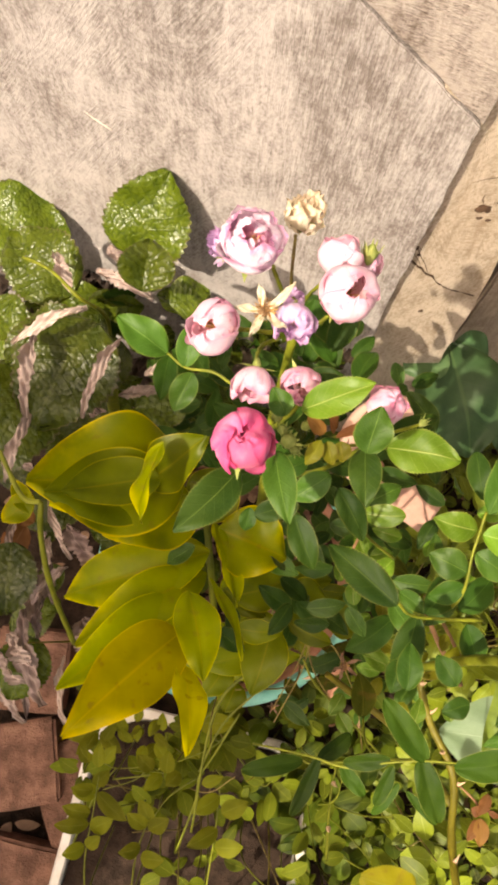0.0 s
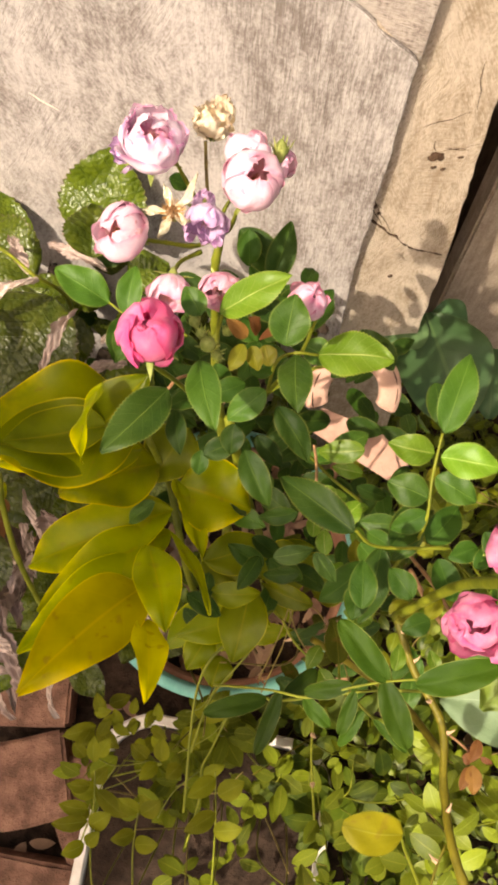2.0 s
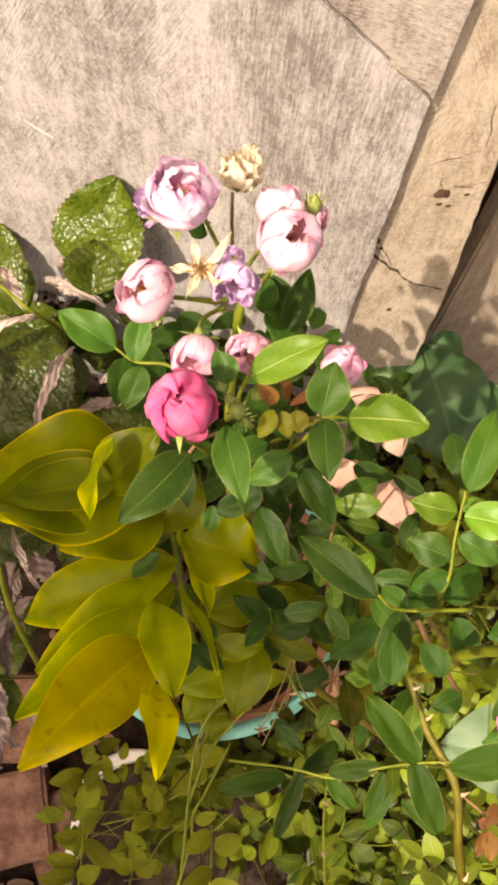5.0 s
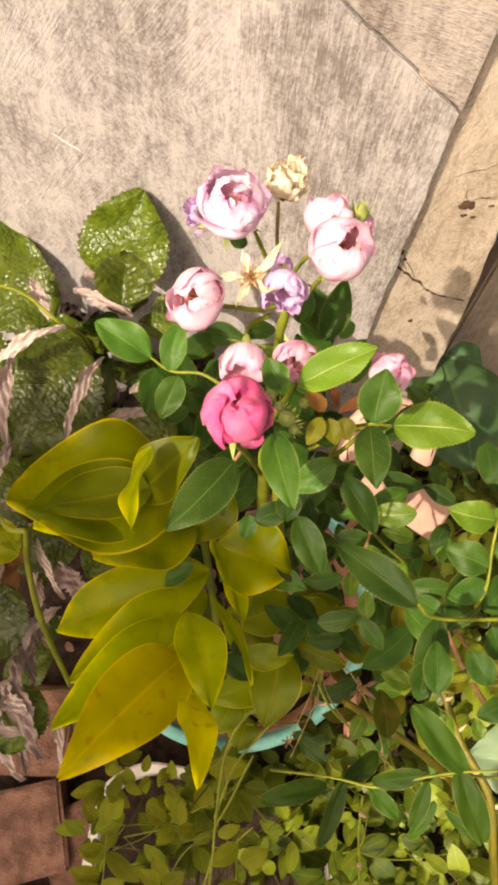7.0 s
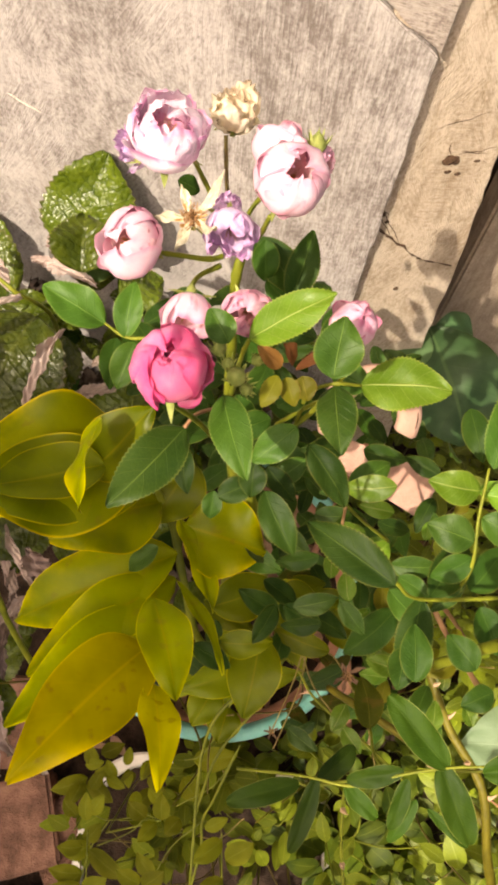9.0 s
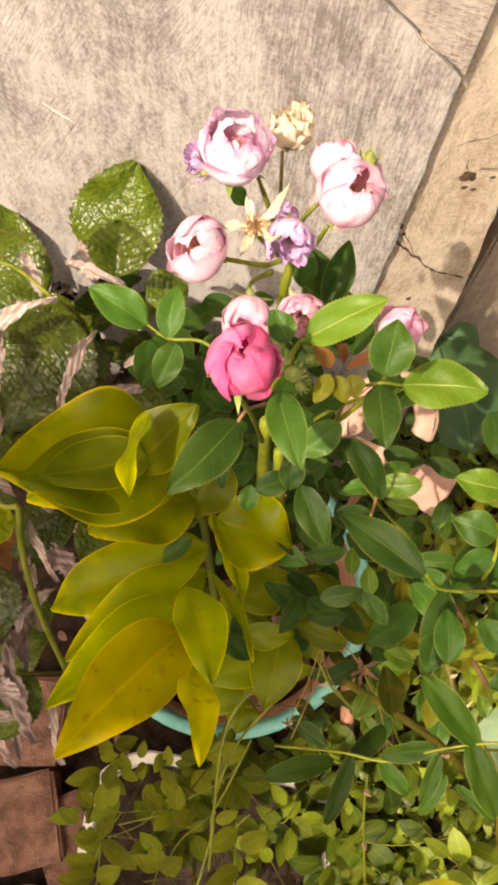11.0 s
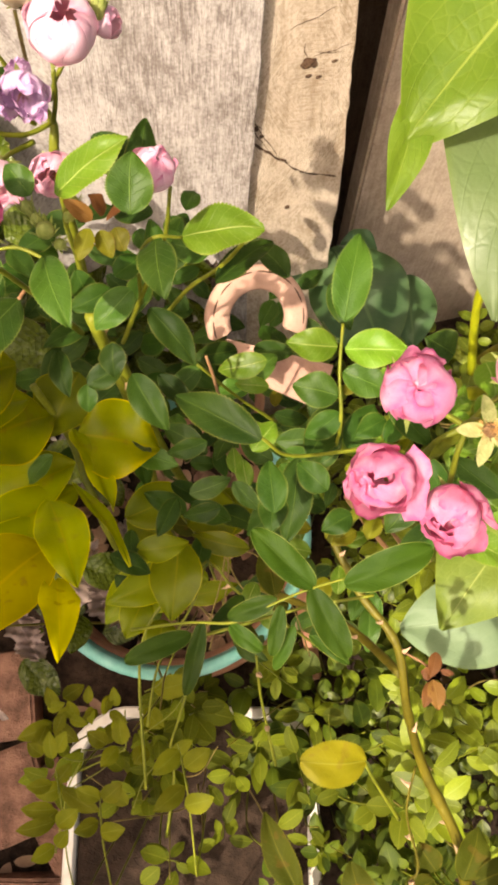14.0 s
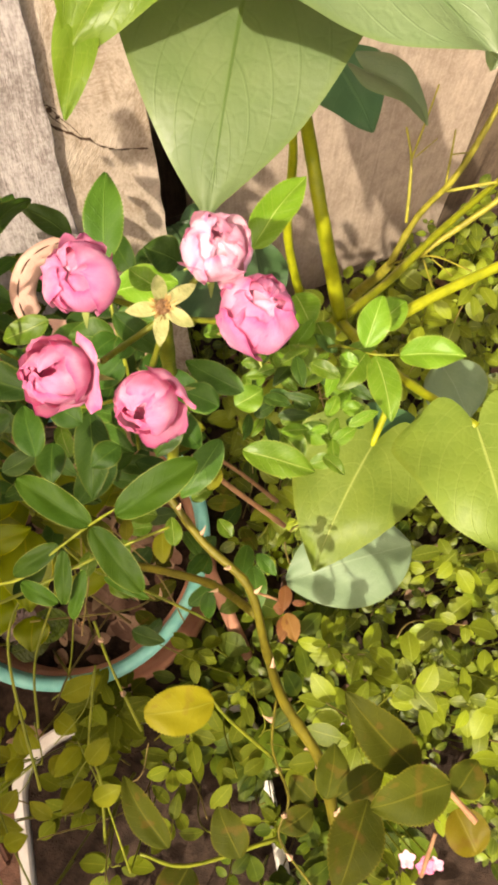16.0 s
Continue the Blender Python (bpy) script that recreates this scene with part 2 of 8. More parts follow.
# lighter green that paints the sunlit part of the dark broad leaf
M_BROAD_SUNLIT = leaf_material("broad_leaf_sunlit", (0.060, 0.130, 0.048), (0.115, 0.200, 0.080), (0.16, 0.25, 0.10), (0.10, 0.17, 0.06), 0.42, 0.2, 6, 0.3)
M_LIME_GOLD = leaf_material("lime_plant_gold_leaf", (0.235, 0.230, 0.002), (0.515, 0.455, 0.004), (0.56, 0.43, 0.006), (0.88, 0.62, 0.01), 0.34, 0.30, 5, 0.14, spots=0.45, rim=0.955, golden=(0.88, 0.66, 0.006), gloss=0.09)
# darker, greener copy of the lime leaf; its colour stands in for shade
M_LIME_SHADED = leaf_material("lime_plant_shaded_leaf", (0.050, 0.080, 0.002), (0.172, 0.198, 0.004), (0.20, 0.19, 0.006), (0.86, 0.66, 0.01), 0.38, 0.24, 5, 0.12, rim=0.955, gloss=0.14)
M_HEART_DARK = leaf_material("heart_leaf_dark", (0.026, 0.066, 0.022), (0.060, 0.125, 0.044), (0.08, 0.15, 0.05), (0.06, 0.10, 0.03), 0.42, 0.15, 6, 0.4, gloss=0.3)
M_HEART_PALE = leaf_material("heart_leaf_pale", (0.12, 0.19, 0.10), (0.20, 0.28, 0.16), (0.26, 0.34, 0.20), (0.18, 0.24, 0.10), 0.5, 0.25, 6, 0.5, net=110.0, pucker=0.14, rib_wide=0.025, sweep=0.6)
# cover and sprig leaves: sun and shade put into lighter and darker colour copies
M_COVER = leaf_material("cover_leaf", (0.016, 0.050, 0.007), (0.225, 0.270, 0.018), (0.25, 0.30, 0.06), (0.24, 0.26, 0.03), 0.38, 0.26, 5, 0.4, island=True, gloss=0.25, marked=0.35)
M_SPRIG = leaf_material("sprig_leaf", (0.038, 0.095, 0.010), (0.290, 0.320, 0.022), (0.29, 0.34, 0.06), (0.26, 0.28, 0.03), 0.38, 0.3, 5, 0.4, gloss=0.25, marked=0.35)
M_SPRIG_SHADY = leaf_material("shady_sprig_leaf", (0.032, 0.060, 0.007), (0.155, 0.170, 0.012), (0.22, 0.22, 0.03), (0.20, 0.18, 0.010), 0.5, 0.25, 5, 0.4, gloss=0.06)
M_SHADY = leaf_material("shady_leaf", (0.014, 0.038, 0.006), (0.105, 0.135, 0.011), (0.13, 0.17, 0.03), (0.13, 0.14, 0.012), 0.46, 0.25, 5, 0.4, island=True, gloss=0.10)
M_SPROUT = leaf_material("seedling_leaf", (0.066, 0.082, 0.005), (0.195, 0.195, 0.012), (0.19, 0.21, 0.03), (0.18, 0.18, 0.015), 0.5, 0.3, 5, 0.3, gloss=0.07)
# dead-leaf brown, darkened so the fence foot reads as shaded
M_DEAD = leaf_material("dead_leaf", (0.020, 0.012, 0.008), (0.085, 0.055, 0.038), (0.12, 0.08, 0.05), (0.05, 0.03, 0.02), 0.8, 0.05, 7, 0.8)
M_OBLONG = leaf_material("rose_leaf_oblong", (0.011, 0.032, 0.003), (0.034, 0.064, 0.005), (0.06, 0.095, 0.012), (0.46, 0.44, 0.12), 0.50, 0.10, gloss=0.08, relief=0.4, net=430.0, pucker=0.03, marked=0.10, rim=0.955, rib_wide=0.035)
M_LITTER = leaf_material("dry_leaf", (0.085, 0.042, 0.023), (0.38, 0.23, 0.16), (0.20, 0.12, 0.08), (0.12, 0.06, 0.04), 0.8, 0.1, 6, 0.8, island=True)

P_PALE = petal_material("petal_pale", (0.90, 0.62, 0.77), (0.93, 0.79, 0.88), (0.64, 0.15, 0.42), (0.97, 0.92, 0.95))
P_PALE_HEART = petal_material("petal_pale_heart", (0.70, 0.22, 0.32), (0.88, 0.52, 0.68), (0.62, 0.12, 0.34), (0.92, 0.66, 0.76))
P_BLUSH = petal_material("petal_blush", (0.88, 0.46, 0.60), (0.90, 0.63, 0.73), (0.82, 0.33, 0.50), (0.92, 0.76, 0.82))
P_BLUSH_HEART = petal_material("petal_blush_heart", (0.80, 0.42, 0.42), (0.90, 0.58, 0.60), (0.80, 0.36, 0.44), (0.94, 0.72, 0.72))
P_LILAC = petal_material("petal_lilac", (0.82, 0.62, 0.82), (0.80, 0.58, 0.83), (0.52, 0.20, 0.50), (0.88, 0.74, 0.87))
P_DRIED = petal_material("petal_dried", (0.80, 0.64, 0.45), (0.91, 0.82, 0.64), (0.66, 0.46, 0.31), (0.94, 0.88, 0.75))
P_ROSY = petal_material("petal_rosy", (0.90, 0.66, 0.70), (0.90, 0.56, 0.67), (0.70, 0.22, 0.41), (0.94, 0.74, 0.79))
P_HOT = petal_material("petal_hot", (0.82, 0.36, 0.50), (0.79, 0.16, 0.35), (0.70, 0.06, 0.22), (0.91, 0.38, 0.56))
P_EDGED = petal_material("petal_edged", (0.90, 0.50, 0.64), (0.91, 0.54, 0.68), (0.76, 0.13, 0.34), (0.97, 0.82, 0.88))
P_EDGED_HEART = petal_material("petal_edged_heart", (0.90, 0.50, 0.62), (0.92, 0.62, 0.73), (0.80, 0.26, 0.43), (0.96, 0.76, 0.84))
P_PINK = petal_material("petal_pink", (0.78, 0.24, 0.42), (0.80, 0.27, 0.45), (0.58, 0.06, 0.24), (0.90, 0.55, 0.68))
P_PINK_HEART = petal_material("petal_pink_heart", (0.82, 0.28, 0.45), (0.88, 0.44, 0.59), (0.64, 0.09, 0.27), (0.94, 0.64, 0.75))

M_STEM = plain_material("green_stem", (0.105, 0.125, 0.010), (0.235, 0.250, 0.022), 60.0, 0.5, 0.2, thin=0.1)
M_STEM_DARK = plain_material("dry_stem", (0.16, 0.10, 0.04), (0.30, 0.24, 0.06), 120.0, 0.7, 0.3)
M_STEM_RED = plain_material("reddish_stem", (0.22, 0.10, 0.05), (0.36, 0.20, 0.10), 80.0, 0.6, 0.3)
M_CANE = plain_material("rose_cane", (0.075, 0.066, 0.007), (0.190, 0.158, 0.014), 45.0, 0.5, 0.3)
M_THORN = plain_material("thorn", (0.42, 0.24, 0.14), (0.60, 0.42, 0.28), 200.0, 0.6, 0.2)
M_LIME_STEM = plain_material("lime_stem", (0.19, 0.22, 0.010), (0.35, 0.36, 0.018), 50.0, 0.35, 0.2, thin=0.1)
M_TWIG = plain_material("yellow_twig", (0.18, 0.165, 0.018), (0.36, 0.32, 0.04), 70.0, 0.5, 0.3)
M_SEPAL = plain_material("sepal", (0.20, 0.26, 0.05), (0.42, 0.44, 0.14), 120.0, 0.6, 0.3, thin=0.2)
M_SEPAL_DRY = plain_material("dry_sepal", (0.54, 0.46, 0.31), (0.86, 0.79, 0.62), 160.0, 0.7, 0.5, thin=0.2)
M_SEPAL_PALE = plain_material("pale_sepal", (0.20, 0.22, 0.065), (0.46, 0.43, 0.20), 90.0, 0.65, 0.5, thin=0.2)
M_STAMEN = plain_material("stamen", (0.30, 0.12, 0.04), (0.66, 0.40, 0.14), 300.0, 0.7, 0.3)
M_SLAB = wood_material("grey_sawn_wood", (0.195, 0.162, 0.148), (0.515, 0.468, 0.448), (0.27, 0.215, 0.185), 1.0, (0.030, 0.090, 1.02, 1.14), 0.26)
M_SLAB_UPPER = wood_material("grey_sawn_wood_upper", (0.155, 0.118, 0.102), (0.47, 0.405, 0.365), (0.20, 0.145, 0.12), 1.15, (), 0.2, 0.3)
M_POST = wood_material("tan_wood", (0.32, 0.235, 0.160), (0.625, 0.520, 0.420), (0.30, 0.20, 0.12), 1.0, (), 0.24)
M_BOARD = wood_material("brown_grey_board", (0.34, 0.255, 0.19), (0.56, 0.45, 0.355), (0.30, 0.22, 0.165), 0.3, (), 0.3)
M_BOARD_DARK = wood_material("dark_board", (0.10, 0.07, 0.05), (0.20, 0.145, 0.10), (0.08, 0.05, 0.04), 0.3)
M_CHIP = plain_material("fresh_wood", (0.74, 0.64, 0.54), (0.90, 0.82, 0.72), 200.0, 0.8, 0.6)
M_EYE = plain_material("seed_eye", (0.14, 0.065, 0.03), (0.40, 0.24, 0.12), 700.0, 0.8, 0.8, fine=1500.0)
M_KNOT = plain_material("knot_wood", (0.035, 0.018, 0.011), (0.13, 0.072, 0.042), 160.0, 0.8, 0.8)
M_SOIL = plain_material("dark_soil", (0.011, 0.007, 0.005), (0.052, 0.033, 0.024), 40.0, 0.95, 1.0, specular=0.1)
M_CLAY = plain_material("terracotta", (0.34, 0.15, 0.095), (0.50, 0.26, 0.17), 22.0, 0.85, 0.4, specular=0.15)
M_CLAY_PALE = plain_material("pale_terracotta", (0.46, 0.265, 0.20), (0.60, 0.385, 0.305), 30.0, 0.85, 0.25, specular=0.15)
M_CLAY_WORN = plain_material("worn_terracotta", (0.35, 0.195, 0.150), (0.47, 0.285, 0.225), 30.0, 0.85, 0.4, specular=0.15)
M_BRICK = plain_material("old_brick", (0.095, 0.050, 0.036), (0.320, 0.172, 0.122), 26.0, 0.95, 1.6, specular=0.1)
M_TURQUOISE = plain_material("turquoise_paint", (0.14, 0.46, 0.40), (0.30, 0.66, 0.58), 30.0, 0.4, 0.15)
M_WHITE = plain_material("white_plastic", (0.66, 0.60, 0.52), (0.86, 0.82, 0.76), 24.0, 0.5, 0.2)
M_PLASTER = plain_material("plaster", (0.68, 0.62, 0.52), (0.80, 0.74, 0.64), 6.0, 0.9, 0.3)


# ---- mesh helpers ----
def mesh_object(name, verts, faces, material, parent=None, uvs=None, smooth=True):
    data = bpy.data.meshes.new(name)
    data.from_pydata([tuple(v) for v in verts], [], faces)
    data.materials.append(material)
    if uvs is not None:
        layer = data.uv_layers.new(name="UVMap")
        flat = np.array(uvs, dtype=np.float32)[[i for f in faces for i in f]]
        layer.data.foreach_set("uv", flat.ravel())
    if smooth:
        data.polygons.foreach_set("use_smooth", [True] * len(data.polygons))
    ob = new(name, data)
    if parent is not None:
        ob.parent = parent
    return ob


def part(name, bm, material, parent, label=""):
    """Links a bmesh as one mesh object under a thing or a part."""
    data = bpy.data.meshes.new(name)
    bm.to_mesh(data)
    bm.free()
    data.materials.append(material)
    ob = new(name, data)
    if parent is not None:
        ob.parent = parent
    if label:
        ob["label"] = label
    return ob


def thing(name, label, category, group=""):
    return tagged(new(name), label, category, group)


def sheet(name, rows, material, parent, uvs, smooth=True):
    """A grid of points as one mesh."""
    nu, nv = len(rows), len(rows[0])
    verts = [p for row in rows for p in row]
    faces = [(i * nv + j, i * nv + j + 1, (i + 1) * nv + j + 1, (i + 1) * nv + j) for i in range(nu - 1) for j in range(nv - 1)]
    return mesh_object(name, verts, faces, material, parent, uvs, smooth)


def basis(base, along, face):
    """A frame at base: x along, z as near to face as can be."""
    x = Vector(along).normalized()
    y = Vector(face).cross(x)
    y = y.normalized() if y.length > 1e-4 else x.orthogonal().normalized()
    z = x.cross(y)
    m = Matrix((x, y, z)).transposed().to_4x4()
    m.translation = Vector(base)
    return m


# kind: material, outline, teeth, waviness, rows, columns
KINDS = {
    "GREEN": (M_GREEN, "ovate", True, 0.045, 44, 4), "BRIGHT": (M_BRIGHT, "ovate", True, 0.045, 44, 4), "DARK": (M_DARK, "ovate", True, 0.045, 44, 4),
    "OBLONG": (M_OBLONG, "oblong", False, 0.05, 24, 6), "OLIVE": (M_OLIVE, "ovate", True, 0.03, 44, 4), "YELLOWED": (M_YELLOWED, "oblong", True, 0.02, 44, 4), "RED": (M_RED, "ovate", True, 0.03, 16, 3), "YOUNG": (M_YOUNG, "ovate", True, 0.03, 16, 3), "BROAD_DARK": (M_HEART_DARK, "round", False, 0.05, 22, 6), "BROAD_PALE": (M_BROAD_SUNLIT, "round", False, 0.05, 18, 5), "SPROUT": (M_SPROUT, "ovate", False, 0.02, 12, 3), "PETAL": (P_ROSY, "round", False, 0.05, 6, 3),
    "LIME": (M_LIME, "lance", False, 0.09, 20, 5), "LIME_GOLD": (M_LIME_GOLD, "lance", False, 0.09, 20, 5), "LIME_GREEN": (M_LIME_SHADED, "lance", False, 0.06, 20, 5), "QUILT": (M_QUILT, "broad", True, 0.06, 30, 7), "WITHERED": (M_WITHERED, "ragged", False, 0.45, 36, 5), "DEAD": (M_DEAD, "ragged", False, 0.20, 16, 4),
    "HEART": (M_HEART, "heart", False, 0.03, 26, 8), "HEART_FRESH": (M_HEART_FRESH, "heart", False, 0.04, 26, 8), "HEART_SUNLIT": (M_HEART_SUNLIT, "heart", False, 0.06, 26, 8), "HEART_LOBE": (M_HEART_FRESH, "lance", False, 0.04, 20, 5), "HEART_DARK": (M_HEART_DARK, "heart", False, 0.03, 22, 6), "HEART_PALE": (M_HEART_PALE, "round", False, 0.03, 22, 6),
}
OBLONG = "OBLONG"
GREEN, BRIGHT, DARK, OLIVE, YELLOWED, RED, SPROUT = "GREEN", "BRIGHT", "DARK", "OLIVE", "YELLOWED", "RED", "SPROUT"
HEART_SUNLIT, HEART_FRESH, YOUNG, BROAD_DARK, BROAD_PALE = "HEART_SUNLIT", "HEART_FRESH", "YOUNG", "BROAD_DARK", "BROAD_PALE"
LIME_GREEN, LIME_GOLD = "LIME_GREEN", "LIME_GOLD"
LIME, QUILT, WITHERED, HEART, HEART_DARK, HEART_PALE, HEART_LOBE = "LIME", "QUILT", "WITHERED", "HEART", "HEART_DARK", "HEART_PALE", "HEART_LOBE"
LEAF_LABEL = {"OBLONG": "narrow dark olive-green leaflet", "BRIGHT": "bright green serrated leaflet, sunlight put into its colour", "DARK": "dark green serrated leaflet", "OLIVE": "dull olive serrated leaflet", "YELLOWED": "yellowed serrated leaflet", "RED": "young reddish-brown leaflet", "YOUNG": "young olive leaflet with red edge", "WITHERED": "crinkled grey-brown withered leaf", "DEAD": "dark brown dead leaf", "HEART_SUNLIT": "yellow-green heart-shaped leaf, sunlight put into its colour", "HEART_DARK": "dark green heart-shaped leaf", "HEART_PALE": "pale grey-green broad leaf"}
leaf_random = random.Random(5)


def outline(shape, s):
    if shape == "ovate":
        return max(0.02, math.sin(math.pi * min(1, s) ** 0.84)) ** 0.64 * (1 - 0.20 * s ** 5)
    if shape == "oblong":
        return max(0.02, math.sin(math.pi * min(1, s) ** 0.96)) ** 0.42
    if shape == "lance":
        return max(0.02, math.sin(math.pi * s ** 0.86)) ** 0.66 * (1 - 0.32 * s ** 4)
    if shape == "round":
        return max(0.03, math.sin(math.pi * s ** 0.90)) ** 0.64
    if shape == "broad":
        return max(0.03, math.sin(math.pi * s ** 0.80)) ** 0.60 * (1 - 0.16 * s ** 3)
    if shape == "ragged":
        return max(0.05, math.sin(math.pi * s)) ** 0.5
    return max(0.015, math.cos(math.pi / 2 * s)) ** 0.90 * (0.60 + 0.50 * math.sin(math.pi / 2 * min(1, s * 4.5)))


def leaf(plant, kind, base, tip, width, face, cup=0.15, droop=0.1):
    """One leaf blade from its foot to its tip, facing face; cup lifts its sides, droop arches it."""
    material, shape, teeth, wave, nu, nv = KINDS[kind]
    base, tip = Vector(base), Vector(tip)
    length, phase = (tip - base).length, leaf_random.uniform(0, 6.28)
    lean = leaf_random.uniform(-0.10, 0.10)
    if teeth:
        cup *= leaf_random.uniform(0.6, 2.2)
    rows, uvs = [], []
    for i in range(nu + 1):
        s = i / nu
        half = width / 2 * outline(shape, s)
        row = []
        for j in range(-nv, nv + 1):
            v = j / nv
            k = 1.0
            if abs(j) == nv:
                if teeth:
                    k = 1.0 + (0.040 if i % 2 else -0.035)
                if shape == "ragged":
                    k = 1.0 + leaf_random.uniform(-0.35, 0.2)
            y = v * half * k
            x = length * s + (0.007 * length if teeth and abs(j) == nv and i % 2 else 0)
            if shape == "heart":
                x -= length * 0.26 * math.sin(0.80 * math.pi * abs(v) ** 0.85) * (1 - s) ** 2.2
            z = cup * abs(y) * (1.25 - 0.5 * abs(v)) + droop * length * 4 * s * (1 - s) * (0.6 + 0.4 * s)
            z += wave * width * math.sin(s * 11 + phase + (1.5 if v > 0 else 0)) * v * v
            z += (0.006 if shape == "heart" else 0.02) * width * math.sin(5 * v + 9 * s + phase)
            if shape == "ragged":
                z += 0.12 * width * math.sin(9 * s + 5 * v + phase) + 0.14 * width * math.sin(31 * s - 7 * v + 2 * phase) + 0.16 * width * noise.noise(Vector((s * 7 + phase, v * 3, phase)))
            y += lean * length * s * (1 - s)
            row.append((x, y, z))
            uvs.append((s, (v + 1) / 2))
        rows.append(row)
    ob = sheet("leaf", rows, material, plant, uvs)
    ob.matrix_basis = basis(base, tip - base, face)
    if kind in LEAF_LABEL:
        ob["label"] = LEAF_LABEL[kind]
    return ob


STEM, STEM_DARK, STEM_RED, CANE, LIME_STEM, TWIG = M_STEM, M_STEM_DARK, M_STEM_RED, M_CANE, M_LIME_STEM, M_TWIG


def glide(points, steps):
    """A smooth line through points."""
    p = [Vector(q) for q in points]
    p = [p[0] * 2 - p[1]] + p + [p[-1] * 2 - p[-2]]
    line = []
    for i in range(1, len(p) - 2):
        for k in range(steps):
            t = k / steps
            line.append(0.5 * (2 * p[i] + (p[i + 1] - p[i - 1]) * t + (2 * p[i - 1] - 5 * p[i] + 4 * p[i + 1] - p[i + 2]) * t * t + (3 * p[i] - p[i - 1] - 3 * p[i + 1] + p[i + 2]) * t ** 3))
    line.append(p[-2])
    return line


def tube(line, radii, sides=8):
    verts, faces, side = [], [], None
    for i, c in enumerate(line):
        d = (line[min(i + 1, len(line) - 1)] - line[max(i - 1, 0)]).normalized()
        side = d.orthogonal().normalized() if side is None else (side - d * side.dot(d)).normalized()
        up = d.cross(side)
        for k in range(sides):
            a = 2 * math.pi * k / sides
            verts.append(c + (side * math.cos(a) + up * math.sin(a)) * radii[i])
    n = len(line)
    for i in range(n - 1):
        for k in range(sides):
            faces.append((i * sides + k, i * sides + (k + 1) % sides, (i + 1) * sides + (k + 1) % sides, (i + 1) * sides + k))
    faces.append(tuple(range(sides - 1, -1, -1)))
    faces.append(tuple((n - 1) * sides + k for k in range(sides)))
    return verts, faces


def thorn_mesh():
    data = bpy.data.meshes.new("thorn")
    line = [Vector((0, 0, 0)), Vector((0.0005, 0, 0.0035)), Vector((0.0024, 0, 0.0075))]
    data.from_pydata(*[x if i != 1 else [] for i, x in enumerate((tube(line, (0.0022, 0.0011, 0.0001), 5)[0], 0, tube(line, (0.0022, 0.0011, 0.0001), 5)[1]))])
    data.materials.append(M_THORN)
    return data


THORN = thorn_mesh()
NAME_OF = {M_STEM: "stem", M_STEM_DARK: "stem", M_STEM_RED: "stem", M_CANE: "cane", M_LIME_STEM: "stalk", M_TWIG: "branch"}


def stem(plant, material, points, r0, r1, thorns=0):
    """A round stem through points, from radius r0 to r1, with knots and thorns."""
    line = glide(points, 7)
    rnd = random.Random(len(points) * 1000 + int(r0 * 1e6) + int(points[0][0] * 1e4))
    n = len(line) - 1
    radii = [(r0 + (r1 - r0) * i / n) * (1 + rnd.uniform(-0.06, 0.06) + ((0.04 if material == M_LIME_STEM else 0.16) if i % 9 == 4 else 0)) for i in range(n + 1)]
    verts, faces = tube(line, radii)
    ob = mesh_object(NAME_OF[material], verts, faces, material, plant)
    for k in range(thorns):
        i = int((k + 0.5) / thorns * n)
        d = (line[i + 1] - line[i]).normalized()
        out = (Matrix.Rotation(rnd.uniform(0, 6.28), 3, d) @ d.orthogonal()).normalized()
        th = new("thorn", THORN)
        th.parent = ob
        th.matrix_basis = basis(line[i] + out * radii[i] * 0.7, -d, out)
    return ob


PALE, BLUSH, LILAC, DRIED, ROSY, HOT, EDGED, PINK = P_PALE, P_BLUSH, P_LILAC, P_DRIED, P_ROSY, P_HOT, P_EDGED, P_PINK
BLOOM_LABEL = {P_PALE: "pale pink rose bloom with open centre", P_BLUSH: "whitish blush-pink rose bloom", P_LILAC: "faded lilac crumpled rose bloom", P_DRIED: "dried cream rose bloom", P_ROSY: "dusky pink nodding rose bloom", P_HOT: "deep pink half-open rose bloom", P_EDGED: "light pink rose bloom with deeper edges", P_PINK: "pink cupped rose bloom"}


